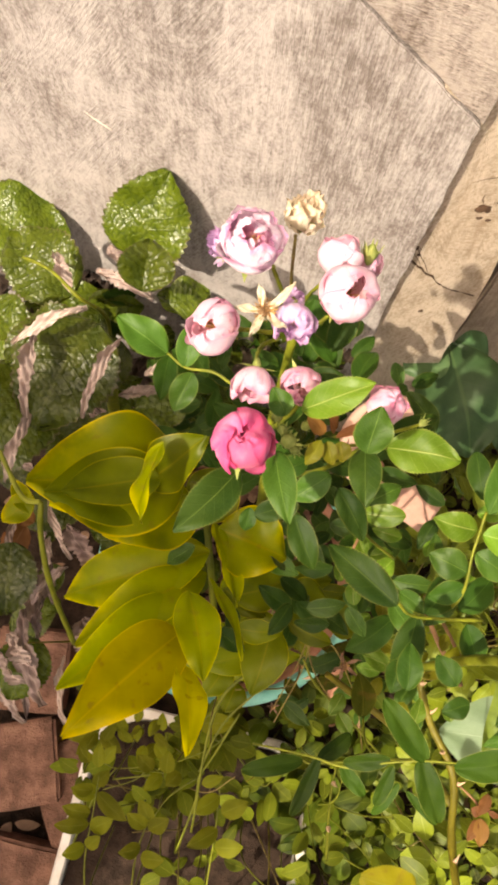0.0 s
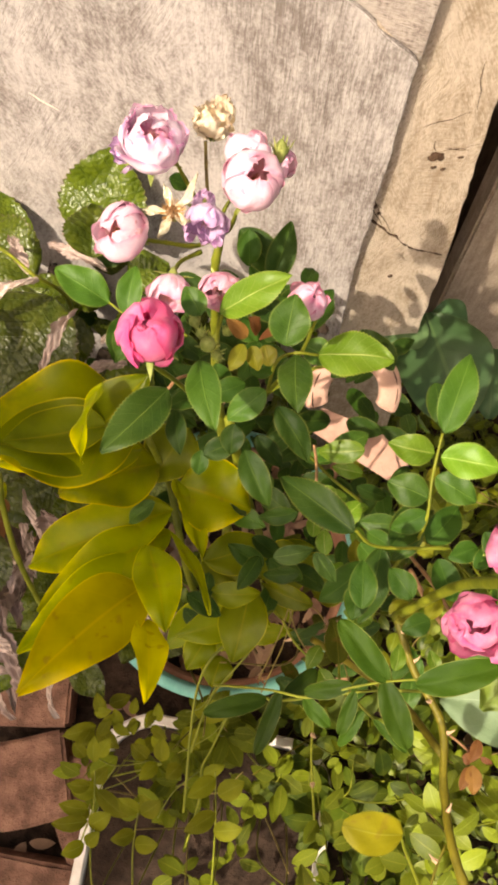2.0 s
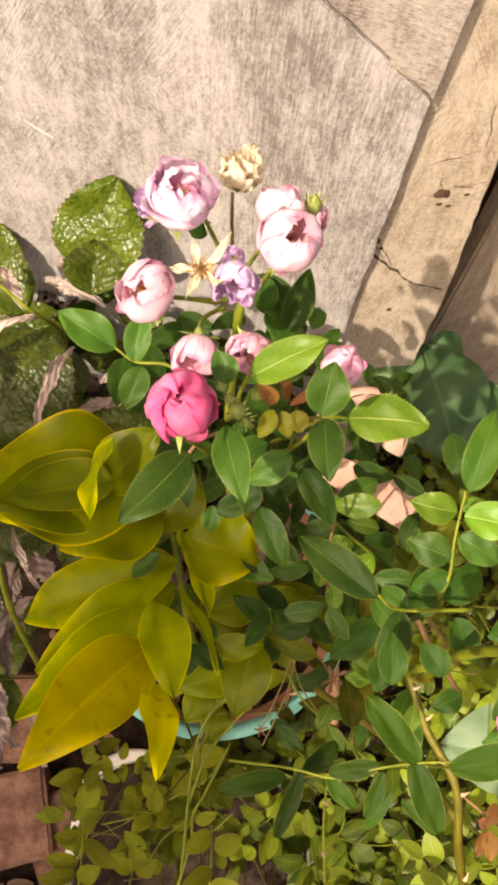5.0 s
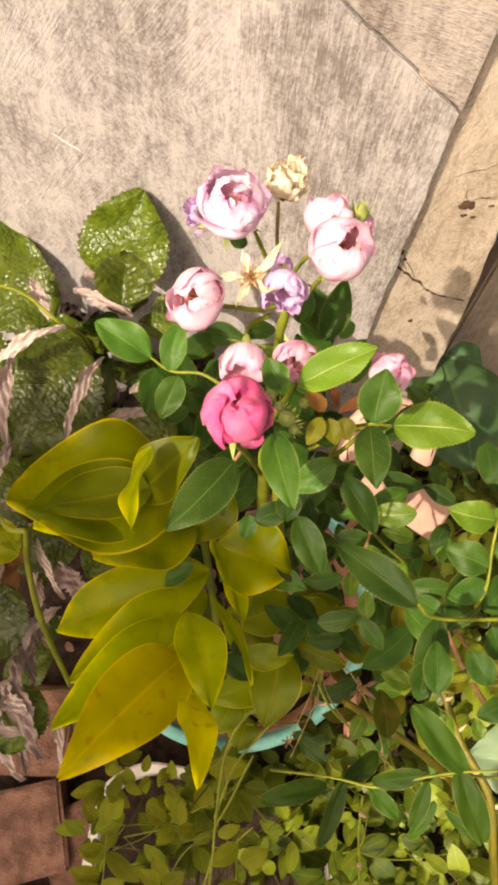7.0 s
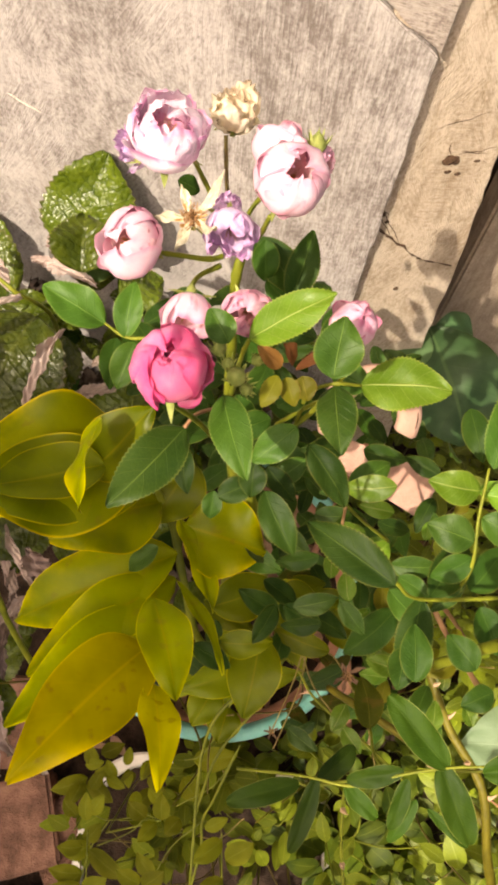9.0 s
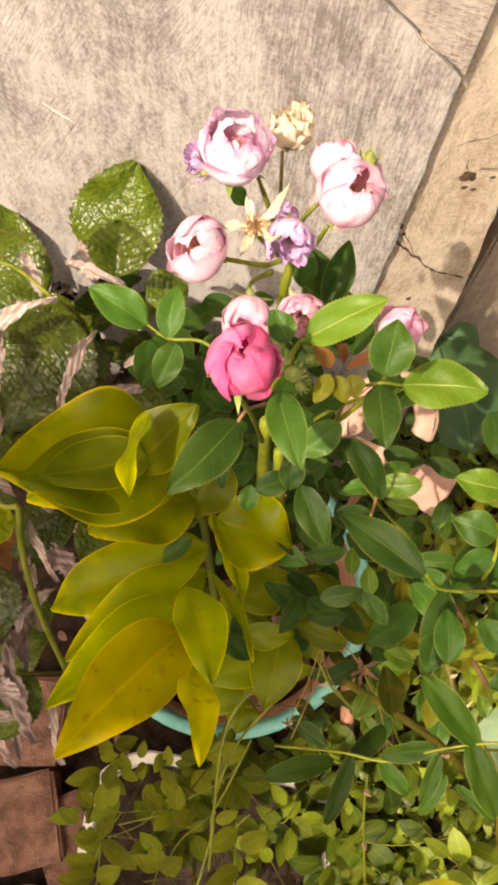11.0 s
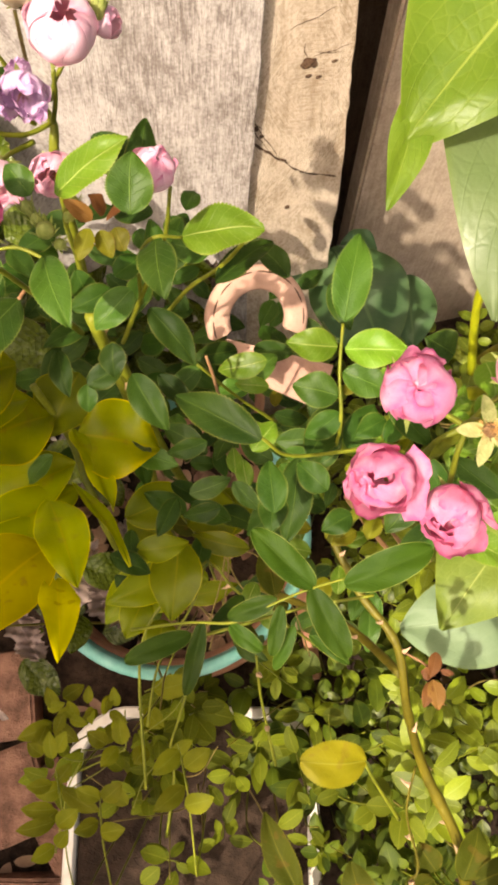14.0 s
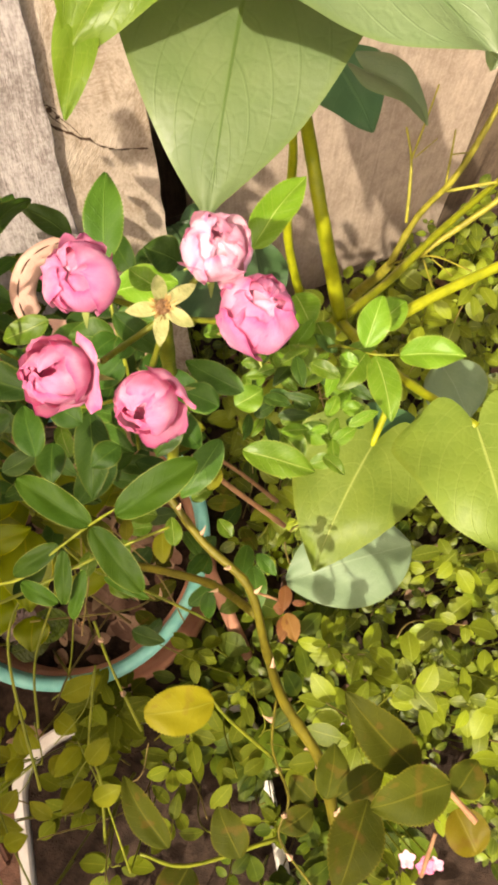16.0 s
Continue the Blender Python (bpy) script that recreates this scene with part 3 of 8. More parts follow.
def petal(parent, material, radius, tall, turn, spread, low, high, flare, tip, crumple, rnd, tilt):
    """One cupped petal wrapped on a globe round the bloom's axis; tip leans the petal, tilt its whorl."""
    nu, nv = 15, 14
    rows, uvs = [], []
    ph, notch, slant = rnd.uniform(0, 6.28), rnd.uniform(-0.04, 0.12), rnd.uniform(-0.24, 0.24)
    lean = tilt @ Matrix.Rotation(tip, 3, Vector((-math.sin(turn), math.cos(turn), 0)))
    for i in range(nu + 1):
        row = []
        for j in range(nv + 1):
            u = 2 * j / nv - 1
            s = i / nu * (1 - (0.26 if flare else 0.13) * abs(u) ** 2.4 + slant * u - notch * math.exp(-(u * 4) ** 2))
            a = math.pi * (low + (high - low) * s)
            curl = max(0, i / nu - 0.72) / 0.28
            r = radius * (math.sin(a) + flare * curl ** 1.7)
            h = -radius * math.cos(a) * tall - radius * flare * 0.4 * curl ** 2
            phi = turn + u * spread * (0.45 + 0.55 * math.sin(math.pi * min(0.62, 0.12 + s * 0.7)))
            bend = noise.noise(Vector((u * 1.7 + ph * 3, s * 2.2, ph)))
            rough = noise.noise(Vector((u * 4.5 + ph, s * 4.5 + ph * 2, 3.0))) + 0.2 * noise.noise(Vector((u * 9.0 + ph, s * 5.0 - ph, 7.0)))
            lip = 0.08 * math.sin(6 * u + ph) * curl
            r += radius * (0.20 * bend * s + crumple * 0.95 * rough * s + 0.06 * abs(u) ** 3 * s + lip)
            h += radius * (0.14 * bend * s + crumple * 0.7 * rough * s + 0.05 * math.sin(5 * u + 2 * ph) * curl)
            row.append(lean @ Vector((r * math.cos(phi), r * math.sin(phi), h + radius)) - Vector((0, 0, radius)))
            uvs.append((i / nu, (u + 1) / 2))
        rows.append(row)
    return sheet("petal", rows, material, parent, uvs)


def spike(verts, faces, c, d, side, length, width, bend=0.0):
    """Adds a small pointed blade to a list of points and faces."""
    k = len(verts)
    up = d.cross(side)
    for s, w in ((0, 0.5), (0.35, 1.0), (0.7, 0.6), (1.0, 0.05)):
        p = c + d * length * s + up * bend * length * s * s
        verts.extend((p - side * width * w / 2, p + up * width * 0.12 * w, p + side * width * w / 2))
    for i in range(3):
        a = k + i * 3
        faces.extend(((a, a + 1, a + 4, a + 3), (a + 1, a + 2, a + 5, a + 4)))


HEART_OF = {P_PALE: P_PALE_HEART, P_BLUSH: P_BLUSH_HEART, P_EDGED: P_EDGED_HEART, P_PINK: P_PINK_HEART, P_ROSY: P_BLUSH_HEART}
# whorls of a bloom: size, lowest, least and greatest height, half-width, number, curl of the edge, lean, of the heart
STYLES = {
    "globe": [(1.02, 0.03, 0.46, 0.62, 0.95, 3, 0.04, 0.06, False), (1.00, 0.03, 0.82, 0.93, 1.45, 3, 0.0, 0.12, False), (0.92, 0.05, 0.88, 0.96, 1.20, 3, 0.0, 0.10, False), (0.70, 0.08, 0.66, 0.82, 0.9, 3, 0.0, 0.15, True)],
    "open": [(1.00, 0.03, 0.60, 0.78, 1.10, 5, 0.06, 0.09, False), (0.93, 0.04, 0.74, 0.90, 1.05, 4, 0.0, 0.10, False), (0.76, 0.06, 0.70, 0.88, 0.9, 4, 0.0, 0.16, False), (0.54, 0.08, 0.62, 0.84, 0.9, 4, 0.0, 0.2, True), (0.34, 0.08, 0.5, 0.7, 0.8, 3, 0.0, 0.2, True)],
    "cup": [(1.00, 0.03, 0.64, 0.80, 1.15, 5, 0.06, 0.07, False), (0.92, 0.05, 0.78, 0.90, 1.10, 3, 0.0, 0.05, False), (0.80, 0.06, 0.80, 0.93, 1.05, 4, 0.0, 0.10, True), (0.62, 0.08, 0.80, 0.95, 1.1, 4, 0.0, 0.10, True), (0.42, 0.10, 0.80, 0.97, 1.3, 4, 0.0, 0.14, True), (0.22, 0.10, 0.80, 0.95, 1.4, 3, 0.0, 0.14, True)],
    "furled": [(1.02, 0.03, 0.60, 0.74, 0.95, 3, 0.05, 0.08, False), (1.00, 0.03, 0.80, 0.93, 1.35, 3, 0.0, 0.07, False), (0.90, 0.05, 0.88, 0.97, 1.35, 3, 0.0, 0.07, False), (0.78, 0.06, 0.90, 0.99, 1.25, 3, 0.0, 0.10, True), (0.60, 0.08, 0.90, 0.99, 1.3, 3, 0.0, 0.10, True), (0.38, 0.10, 0.88, 0.99, 1.4, 3, 0.0, 0.10, True)],
    "loose": [(1.00, 0.03, 0.56, 0.68, 1.20, 3, 0.26, 0.14, False), (0.98, 0.04, 0.74, 0.86, 1.30, 3, 0.06, 0.10, False), (0.90, 0.05, 0.80, 0.92, 1.35, 3, 0.0, 0.10, False), (0.72, 0.06, 0.74, 0.88, 1.20, 3, 0.0, 0.14, False), (0.46, 0.08, 0.62, 0.80, 1.00, 3, 0.0, 0.16, False)],
    "hollow": [(1.02, 0.03, 0.60, 0.74, 1.00, 3, 0.10, 0.10, False), (1.00, 0.03, 0.76, 0.88, 1.40, 3, 0.0, 0.09, False), (0.92, 0.05, 0.80, 0.90, 1.30, 3, 0.0, 0.10, False), (0.74, 0.06, 0.72, 0.84, 1.10, 3, 0.0, 0.12, False), (0.48, 0.08, 0.62, 0.78, 1.00, 3, 0.0, 0.16, False)],
    "shell": [(1.00, 0.03, 0.70, 0.84, 1.25, 4, 0.03, 0.05, False), (0.86, 0.05, 0.74, 0.88, 1.1, 3, 0.0, 0.05, False)],
    "bell": [(1.00, 0.03, 0.62, 0.74, 0.72, 7, 0.05, 0.06, False), (0.84, 0.05, 0.60, 0.70, 0.9, 4, 0.0, 0.05, False), (0.60, 0.05, 0.50, 0.66, 0.9, 3, 0.0, 0.05, True)],
    "rag": [(1.00, 0.04, 0.48, 0.82, 0.80, 5, 0.10, 0.25, False), (0.86, 0.05, 0.55, 0.92, 0.80, 5, 0.0, 0.25, False), (0.62, 0.08, 0.55, 0.95, 0.9, 4, 0.0, 0.25, False)],
}


def bloom(plant, kind, place, radius, tall, axis, style="cup", crumple=0.12, seed=0, drawn=(0, 0, 0)):
    """A rose bloom: whorls of cupped petals, stamens, sepals and hip behind."""
    rnd = random.Random(seed)
    z = Vector(axis).normalized()
    x = z.orthogonal().normalized()
    m = Matrix((x, z.cross(x), z)).transposed().to_4x4()
    m.translation = Vector(place)
    drawn = Vector(drawn)
    if drawn.length:
        m = Matrix.Translation(m.translation) @ Matrix.Scale(1 + drawn.length, 4, drawn.normalized()) @ m.to_3x3().to_4x4()
    tall = 0.55 + 0.45 * tall
    # the hip and the sepals
    hip_line = [Vector((0, 0, -radius * k)) for k in (1.45, 1.30, 1.10, 0.92, 0.80)]
    verts, faces = tube(hip_line, [radius * k for k in (0.08, 0.16, 0.22, 0.24, 0.18)], 10)
    for k in range(5):
        a = k * 1.2566 + rnd.uniform(-0.2, 0.2)
        d = Vector((math.cos(a), math.sin(a), rnd.uniform(-0.5, 0.5))).normalized()
        spike(verts, faces, Vector((0, 0, -radius * 0.9)), d, Vector((-math.sin(a), math.cos(a), 0)), radius * rnd.uniform(0.8, 1.25), radius * 0.3, rnd.uniform(-0.2, 0.4))
    head = mesh_object("bloom", verts, faces, M_SEPAL, plant)
    head.matrix_basis = m
    head["label"] = BLOOM_LABEL[kind]
    turn, tilt = rnd.uniform(0, 6.28), Matrix.Identity(3)
    for size, low, least, most, spread, many, flare, lean, heart in STYLES[style]:
        for k in range(many):
            turn += 6.2832 / many + rnd.uniform(-0.35, 0.35)
            petal(head, HEART_OF.get(kind, kind) if heart else kind, radius * size * rnd.uniform(0.88, 1.04), tall, turn, spread * rnd.uniform(0.85, 1.15), low, rnd.uniform(least, most), flare * rnd.uniform(0.2, 1.8), lean * rnd.uniform(-1.0, 1.3), crumple * (0.6 if heart else 1.0), rnd, tilt)
        turn += 0.8
        tilt = Matrix.Rotation(rnd.uniform(0.06, 0.16), 3, Vector((rnd.uniform(-1, 1), rnd.uniform(-1, 1), 0)).normalized()) @ tilt
    if style in ("open", "globe", "bell"):
        verts, faces = [], []
        for k in range(46):
            a, q = rnd.uniform(0, 6.28), rnd.uniform(0.05, 0.5)
            d = Vector((math.cos(a) * q, math.sin(a) * q, 0.8)).normalized()
            spike(verts, faces, Vector((0, 0, -radius * 0.4)), d, d.orthogonal().normalized(), radius * rnd.uniform(0.5, 0.85), radius * 0.05)
        mesh_object("stamen_tuft", verts, faces, M_STAMEN, head)["label"] = "tuft of orange-brown stamens"
    return head


def seed_head(plant, place, radius, axis, seed, fresh=False):
    """A rose that has dropped its petals: a star of sepals round brown stamens."""
    rnd = random.Random(seed + 90)
    z = Vector(axis).normalized()
    x = z.orthogonal().normalized()
    m = Matrix((x, z.cross(x), z)).transposed().to_4x4()
    m.translation = Vector(place)
    verts, faces = [], []
    for k in range(150):
        a, q = rnd.uniform(0, 6.28), rnd.uniform(0.0, 1.0)
        d = Vector((math.cos(a) * q, math.sin(a) * q, 0.75)).normalized()
        spike(verts, faces, Vector((math.cos(a) * q, math.sin(a) * q, 0)) * radius * 0.32, d, d.orthogonal().normalized(), radius * rnd.uniform(0.14, 0.30), radius * 0.04)
    head = mesh_object("seed_head", verts, faces, M_STAMEN, plant)
    head.matrix_basis = m
    head["label"] = "spent rose head with pale star of sepals"
    hip_line = [Vector((0, 0, -radius * k)) for k in (0.75, 0.5, 0.28, 0.05, 0.0)]
    v, f = tube(hip_line, [radius * k for k in (0.07, 0.17, 0.22, 0.22, 0.16)], 10)
    mesh_object("hip", v, f, M_SEPAL, head)
    v, f = tube([Vector((0, 0, radius * k)) for k in (-0.02, 0.04, 0.09, 0.11)], [radius * k for k in (0.24, 0.25, 0.18, 0.04)], 12)
    mesh_object("eye", v, f, M_EYE, head)["label"] = "brown centre of the spent rose"
    for k in range(5):
        a = k * 1.2566 + rnd.uniform(-0.2, 0.2) + seed
        rows, uvs = [], []
        d, e = Vector((math.cos(a), math.sin(a), 0)), Vector((-math.sin(a), math.cos(a), 0))
        curl = rnd.uniform(-1.1, 0.6) if fresh else rnd.uniform(0.0, 1.5)
        size = radius * rnd.uniform(0.68, 1.12)
        for i in range(9):
            s = i / 8
            w = radius * (0.235 if fresh else 0.14) * (math.sin(math.pi * min(1, 0.16 + 0.84 * s)) ** 0.8 + 0.04)
            row = []
            for v_ in (-1, -0.5, 0, 0.5, 1):
                row.append(d * (radius * 0.16 + size * s) + e * w * v_ + Vector((0, 0, curl * size * s * s + 0.25 * w * abs(v_) + radius * (0.03 if fresh else 0.14) * math.sin(9 * s + v_ * 4 + k))))
                uvs.append((s, (v_ + 1) / 2))
            rows.append(row)
        sheet("sepal", rows, M_SEPAL_PALE if fresh else M_LITTER if seed > 4 else M_SEPAL_DRY, head, uvs)
    return head


def bud(plant, place, radius, axis, seed):
    """A closed green bud wrapped in fringed sepals."""
    rnd = random.Random(seed + 50)
    z = Vector(axis).normalized()
    x = z.orthogonal().normalized()
    m = Matrix((x, z.cross(x), z)).transposed().to_4x4()
    m.translation = Vector(place)
    line = [Vector((0, 0, radius * k)) for k in (-1.5, -1.1, -0.7, -0.2, 0.3, 0.8, 1.2)]
    v, f = tube(line, [radius * k for k in (0.2, 0.5, 0.62, 0.95, 0.9, 0.5, 0.1)], 12)
    for k in range(10):
        a = k * 0.628 + rnd.uniform(-0.15, 0.15)
        d = Vector((math.cos(a) * 0.45, math.sin(a) * 0.45, 0.9)).normalized()
        spike(v, f, Vector((math.cos(a), math.sin(a), -0.3)) * radius * 0.85, d, Vector((-math.sin(a), math.cos(a), 0)), radius * rnd.uniform(1.2, 2.0), radius * 0.36, rnd.uniform(-0.2, 0.3))
    ob = mesh_object("bud", v, f, M_SEPAL, plant)
    ob.matrix_basis = m
    ob["label"] = "small closed green rosebud"
    return ob


# ---- ground, fence, walls ----
def slab(name, corners, y_front, y_back, material, parent=None, bevel=0.004, cuts=0):
    """An upright board cut to the outline corners (x, z)."""
    bm = bmesh.new()
    front = [bm.verts.new((x, y_front, z)) for x, z in corners]
    back = [bm.verts.new((x, y_back, z)) for x, z in corners]
    n = len(corners)
    bm.faces.new(front)
    bm.faces.new(back[::-1])
    for i in range(n):
        bm.faces.new((front[(i + 1) % n], front[i], back[i], back[(i + 1) % n]))
    bmesh.ops.recalc_face_normals(bm, faces=bm.faces)
    bmesh.ops.bevel(bm, geom=[e for e in bm.edges], offset=bevel, segments=2, affect="EDGES")
    ob = part(name, bm, material, parent)
    return ob


def ragged(a, b, steps, amount, seed):
    """A wavering line of (x, z) points from a to b, without b."""
    rnd = random.Random(seed)
    pts = []
    for i in range(steps):
        t = i / steps
        k = 0 if i == 0 else amount
        pts.append((a[0] + (b[0] - a[0]) * t + rnd.uniform(-k, k), a[1] + (b[1] - a[1]) * t + rnd.uniform(-k, k)))
    return pts


ground_rows, ground_uv = [], []
for gi in range(61):
    row = []
    for gj in range(61):
        gx, gy = (gj - 30) / 30, (gi - 30) / 30
        px, py = 0.1 + math.copysign(abs(gx) ** 3, gx) * 60, math.copysign(abs(gy) ** 3, gy) * 60
        row.append((px, py, -0.02 + 0.03 * noise.noise(Vector((px * 5, py * 5, 0))) if abs(px) < 3 and abs(py) < 3 else -0.02))
        ground_uv.append((gx, gy))
    ground_rows.append(row)
tagged(sheet("ground", ground_rows, M_SOIL, None, ground_uv), "dark damp garden soil with plant litter", "ground", kind="structure")

# the wide slab leans back and stands askew; the post leans with it
def slab_face(x, z):
    return 0.500 - 0.2905 * x + 0.1047 * (z - 1)


def post_face(x, z):
    return 0.4510 + 0.09 * (z - 1)


def lean(ob, face):
    """Shears an upright board, built with its front at y = 0, onto a leaning face."""
    for v in ob.data.vertices:
        v.co.y += face(v.co.x, v.co.z)
    return ob


CRACK = ragged((0.042, 1.186), (0.098, 1.146), 4, 0.0012, 41) + ragged((0.098, 1.146), (0.125, 1.124), 4, 0.0010, 42) + ragged((0.125, 1.124), (0.166, 1.095), 5, 0.0012, 43) + ragged((0.166, 1.095), (0.217, 1.054), 6, 0.0010, 44) + [(0.217, 1.054)]
EDGE = ragged((0.217, 1.054), (0.2085, 0.935), 8, 0.0012, 45) + ragged((0.2085, 0.935), (0.1945, 0.762), 12, 0.0014, 46) + ragged((0.1945, 0.762), (0.188, 0.60), 12, 0.0012, 49) + [(0.188, 0.60), (0.170, -0.03)]
fence = thing("timber_fence", "weathered sawn timber fence of upright slabs and boards", "fence")
fence["kind"] = "structure"
main = [(-0.60, -0.03), (-0.60, 1.75), (-0.20, 1.75)] + [(-0.06, 1.36)] + CRACK[:-1] + EDGE
b = lean(slab("slab", main, 0.0, 0.06, M_SLAB, fence, 0.0012), slab_face)
b["label"] = "wide grey sawn slab with curved saw marks"
upper = [(0.2187, 1.056)] + [(x + 0.0019, z + 0.0019) for x, z in CRACK[-2::-1]] + [(-0.0585, 1.3615), (-0.198, 1.75), (0.27, 1.75), (0.242, 1.30)]
b = lean(slab("slab_piece", upper, 0.0015, 0.055, M_SLAB_UPPER, fence, 0.0012), slab_face)
b["label"] = "darker grey slab piece above the crack"
post = [(0.295, 1.75)] + ragged((0.298, 1.20), (0.3035, 0.96), 12, 0.0014, 47) + ragged((0.3035, 0.96), (0.307, 0.76), 12, 0.0014, 50) + ragged((0.307, 0.76), (0.304, 0.58), 10, 0.0014, 48) + [(0.304, 0.58), (0.310, -0.03), (0.15, -0.03), (0.165, 0.52), (0.175, 1.0), (0.21, 1.75)]
b = lean(slab("post", post, 0.0, 0.13, M_POST, fence, 0.0008), post_face)
b["label"] = "tan timber post with a knot and a split"
b = slab("board", [(0.392, 1.75), (0.380, -0.03), (0.925, -0.03), (0.915, 0.50), (0.905, 1.75)], 0.530, 0.570, M_BOARD, fence, 0.004)
b["label"] = "smooth brown-grey board"
b = slab("board", [(0.93, 1.75), (0.935, -0.03), (3.60, -0.03), (3.60, 1.75)], 0.545, 0.585, M_BOARD_DARK, fence, 0.004)
b["label"] = "dark brown board"
b = slab("board", [(-3.20, -0.03), (-3.20, 1.75), (-0.615, 1.75), (-0.615, -0.03)], 0.64, 0.70, M_SLAB_UPPER, fence, 0.004)
b["label"] = "wide grey board"
b = slab("backing_board", [(-3.20, 1.75), (3.60, 1.75), (3.60, -0.03), (-3.20, -0.03)], 0.82, 0.85, M_BOARD_DARK, fence, 0.003)


def streak(name, points, face, widths, material, parent, label):
    """A split or ridge in a board's face: a jagged thin body let into it."""
    v, f = tube([Vector((x, 0, z)) for x, z in points], widths, 6)
    ob = mesh_object(name, [(p.x, p.y * 0.5, p.z) for p in v], f, material, parent, smooth=False)
    ob["label"] = label
    return lean(ob, face)


split_line = ragged((0.1975, 0.842), (0.208, 0.826), 4, 0.002, 3) + ragged((0.208, 0.826), (0.221, 0.813), 4, 0.002, 7) + ragged((0.221, 0.813), (0.251, 0.778), 6, 0.002, 4) + ragged((0.251, 0.778), (0.262, 0.769), 5, 0.0008, 5) + ragged((0.262, 0.769), (0.306, 0.750), 7, 0.0008, 6)
streak("split", split_line, post_face, [0.0010 + 0.0007 * math.sin(i * 1.9) + (0.0006 if i < 12 else 0) for i in range(len(split_line))], M_KNOT, fence, "dark split across the post")
for kx, kz, kr, stretch in ((0.2590, 0.9245, 0.0056, 1.2), (0.2645, 0.9205, 0.0042, 1.0), (0.2595, 0.9080, 0.0026, 1.6), (0.2710, 0.9050, 0.0026, 1.3), (0.2845, 0.9210, 0.0020, 2.2), (0.2020, 0.8630, 0.0040, 0.6), (0.2060, 0.8520, 0.0045, 0.7), (0.2125, 0.8400, 0.0030, 0.8), (0.2430, 0.7150, 0.0035, 1.0)):
    bm = bmesh.new()
    bmesh.ops.create_icosphere(bm, subdivisions=3, radius=kr)
    for v in bm.verts:
        v.co *= 1 + 0.7 * noise.noise(v.co * 210 + Vector((kx * 900, kz * 300, 0)))
        v.co = Vector((v.co.x * stretch + kx, v.co.y * 0.14, v.co.z + kz))
    lean(part("knot", bm, M_KNOT, fence, "dark knot in the tan post"), post_face)
for x0, z0, x1, z1 in ((-0.150, 0.944, -0.123, 0.926), (-0.083, 1.163, -0.067, 1.140), (0.280, 1.040, 0.286, 0.985), (0.262, 0.930, 0.300, 0.938), (0.255, 0.948, 0.257, 0.924), (0.205, 0.862, 0.232, 0.800), (0.201, 0.858, 0.221, 0.812), (0.199, 0.868, 0.214, 0.848), (0.238, 0.965, 0.282, 0.982), (0.266, 0.935, 0.292, 0.930)):
    streak("splinter", ragged((x0, z0), (x1, z1), 5, 0.0015, 9) + [(x1, z1)], slab_face if x0 < 0.0 else post_face, [0.0003, 0.0009, 0.0012, 0.0010, 0.0013, 0.0002] if x0 < 0.0 else [0.0002, 0.0005, 0.0006, 0.0005, 0.0004, 0.0002], M_CHIP if x0 < 0.0 else M_KNOT, fence, "raised splinter of wood")

# unseen wall behind the camera, added and notched to shade the near side
shade_wall = slab("wall_house", [(-6.000, -0.030), (-6.000, 4.145), (-1.670, 4.145), (-1.490, 3.859), (-1.313, 3.711), (-1.317, 3.583), (-1.375, 3.504), (-1.373, -0.030)], -1.30, -1.10, M_PLASTER, None, 0.01)
tagged(shade_wall, "unseen plain plastered wall, added to cast shade on the near side", "wall", kind="structure")


# ---- pots, bricks, clay things ----
def lathe(name, profile, material, parent, label="", place=(0, 0, 0), sides=72, wobble=0.0):
    """A turned body from (radius, height) pairs."""
    verts, faces, n = [], [], len(profile)
    for i in range(sides):
        a = 2 * math.pi * i / sides
        for r, z in profile:
            k = 1 + wobble * math.sin(3 * a + 1)
            verts.append((place[0] + r * k * math.cos(a), place[1] + r * k * math.sin(a), place[2] + z))
    for i in range(sides):
        for j in range(n - 1):
            faces.append((i * n + j, ((i + 1) % sides) * n + j, ((i + 1) % sides) * n + j + 1, i * n + j + 1))
    ob = mesh_object(name, verts, faces, material, parent)
    if label:
        ob["label"] = label
    return ob


POT = (0.006, 0.139, 0.015)
pot = thing("flower_pot", "large terracotta flower pot with a turquoise painted rim", "flower pot")
lathe("pot_body", [(0.000, -0.010), (0.143, -0.010), (0.152, 0.000), (0.187, 0.215), (0.198, 0.331), (0.186, 0.331), (0.174, 0.202), (0.143, 0.025)], M_CLAY, pot, "terracotta wall of the pot", POT)
lathe("rim", [(0.194, 0.332), (0.207, 0.336), (0.213, 0.344), (0.213, 0.353), (0.208, 0.358), (0.199, 0.358), (0.195, 0.352), (0.192, 0.336)], M_TURQUOISE, pot, "turquoise painted pot rim", POT, wobble=0.004)
lathe("soil", [(0.000, 0.281), (0.069, 0.286), (0.130, 0.273), (0.186, 0.268)], M_SOIL, pot, "dark potting soil", POT)
saucer = thing("saucer", "reddish clay saucer standing under the pot", "saucer")
lathe("dish", [(0.0, -0.006), (0.182, -0.006), (0.200, 0.028), (0.209, 0.034), (0.214, 0.028), (0.200, -0.012), (0.0, -0.014)], M_CLAY, saucer, "", (0.006, 0.139, 0.004))


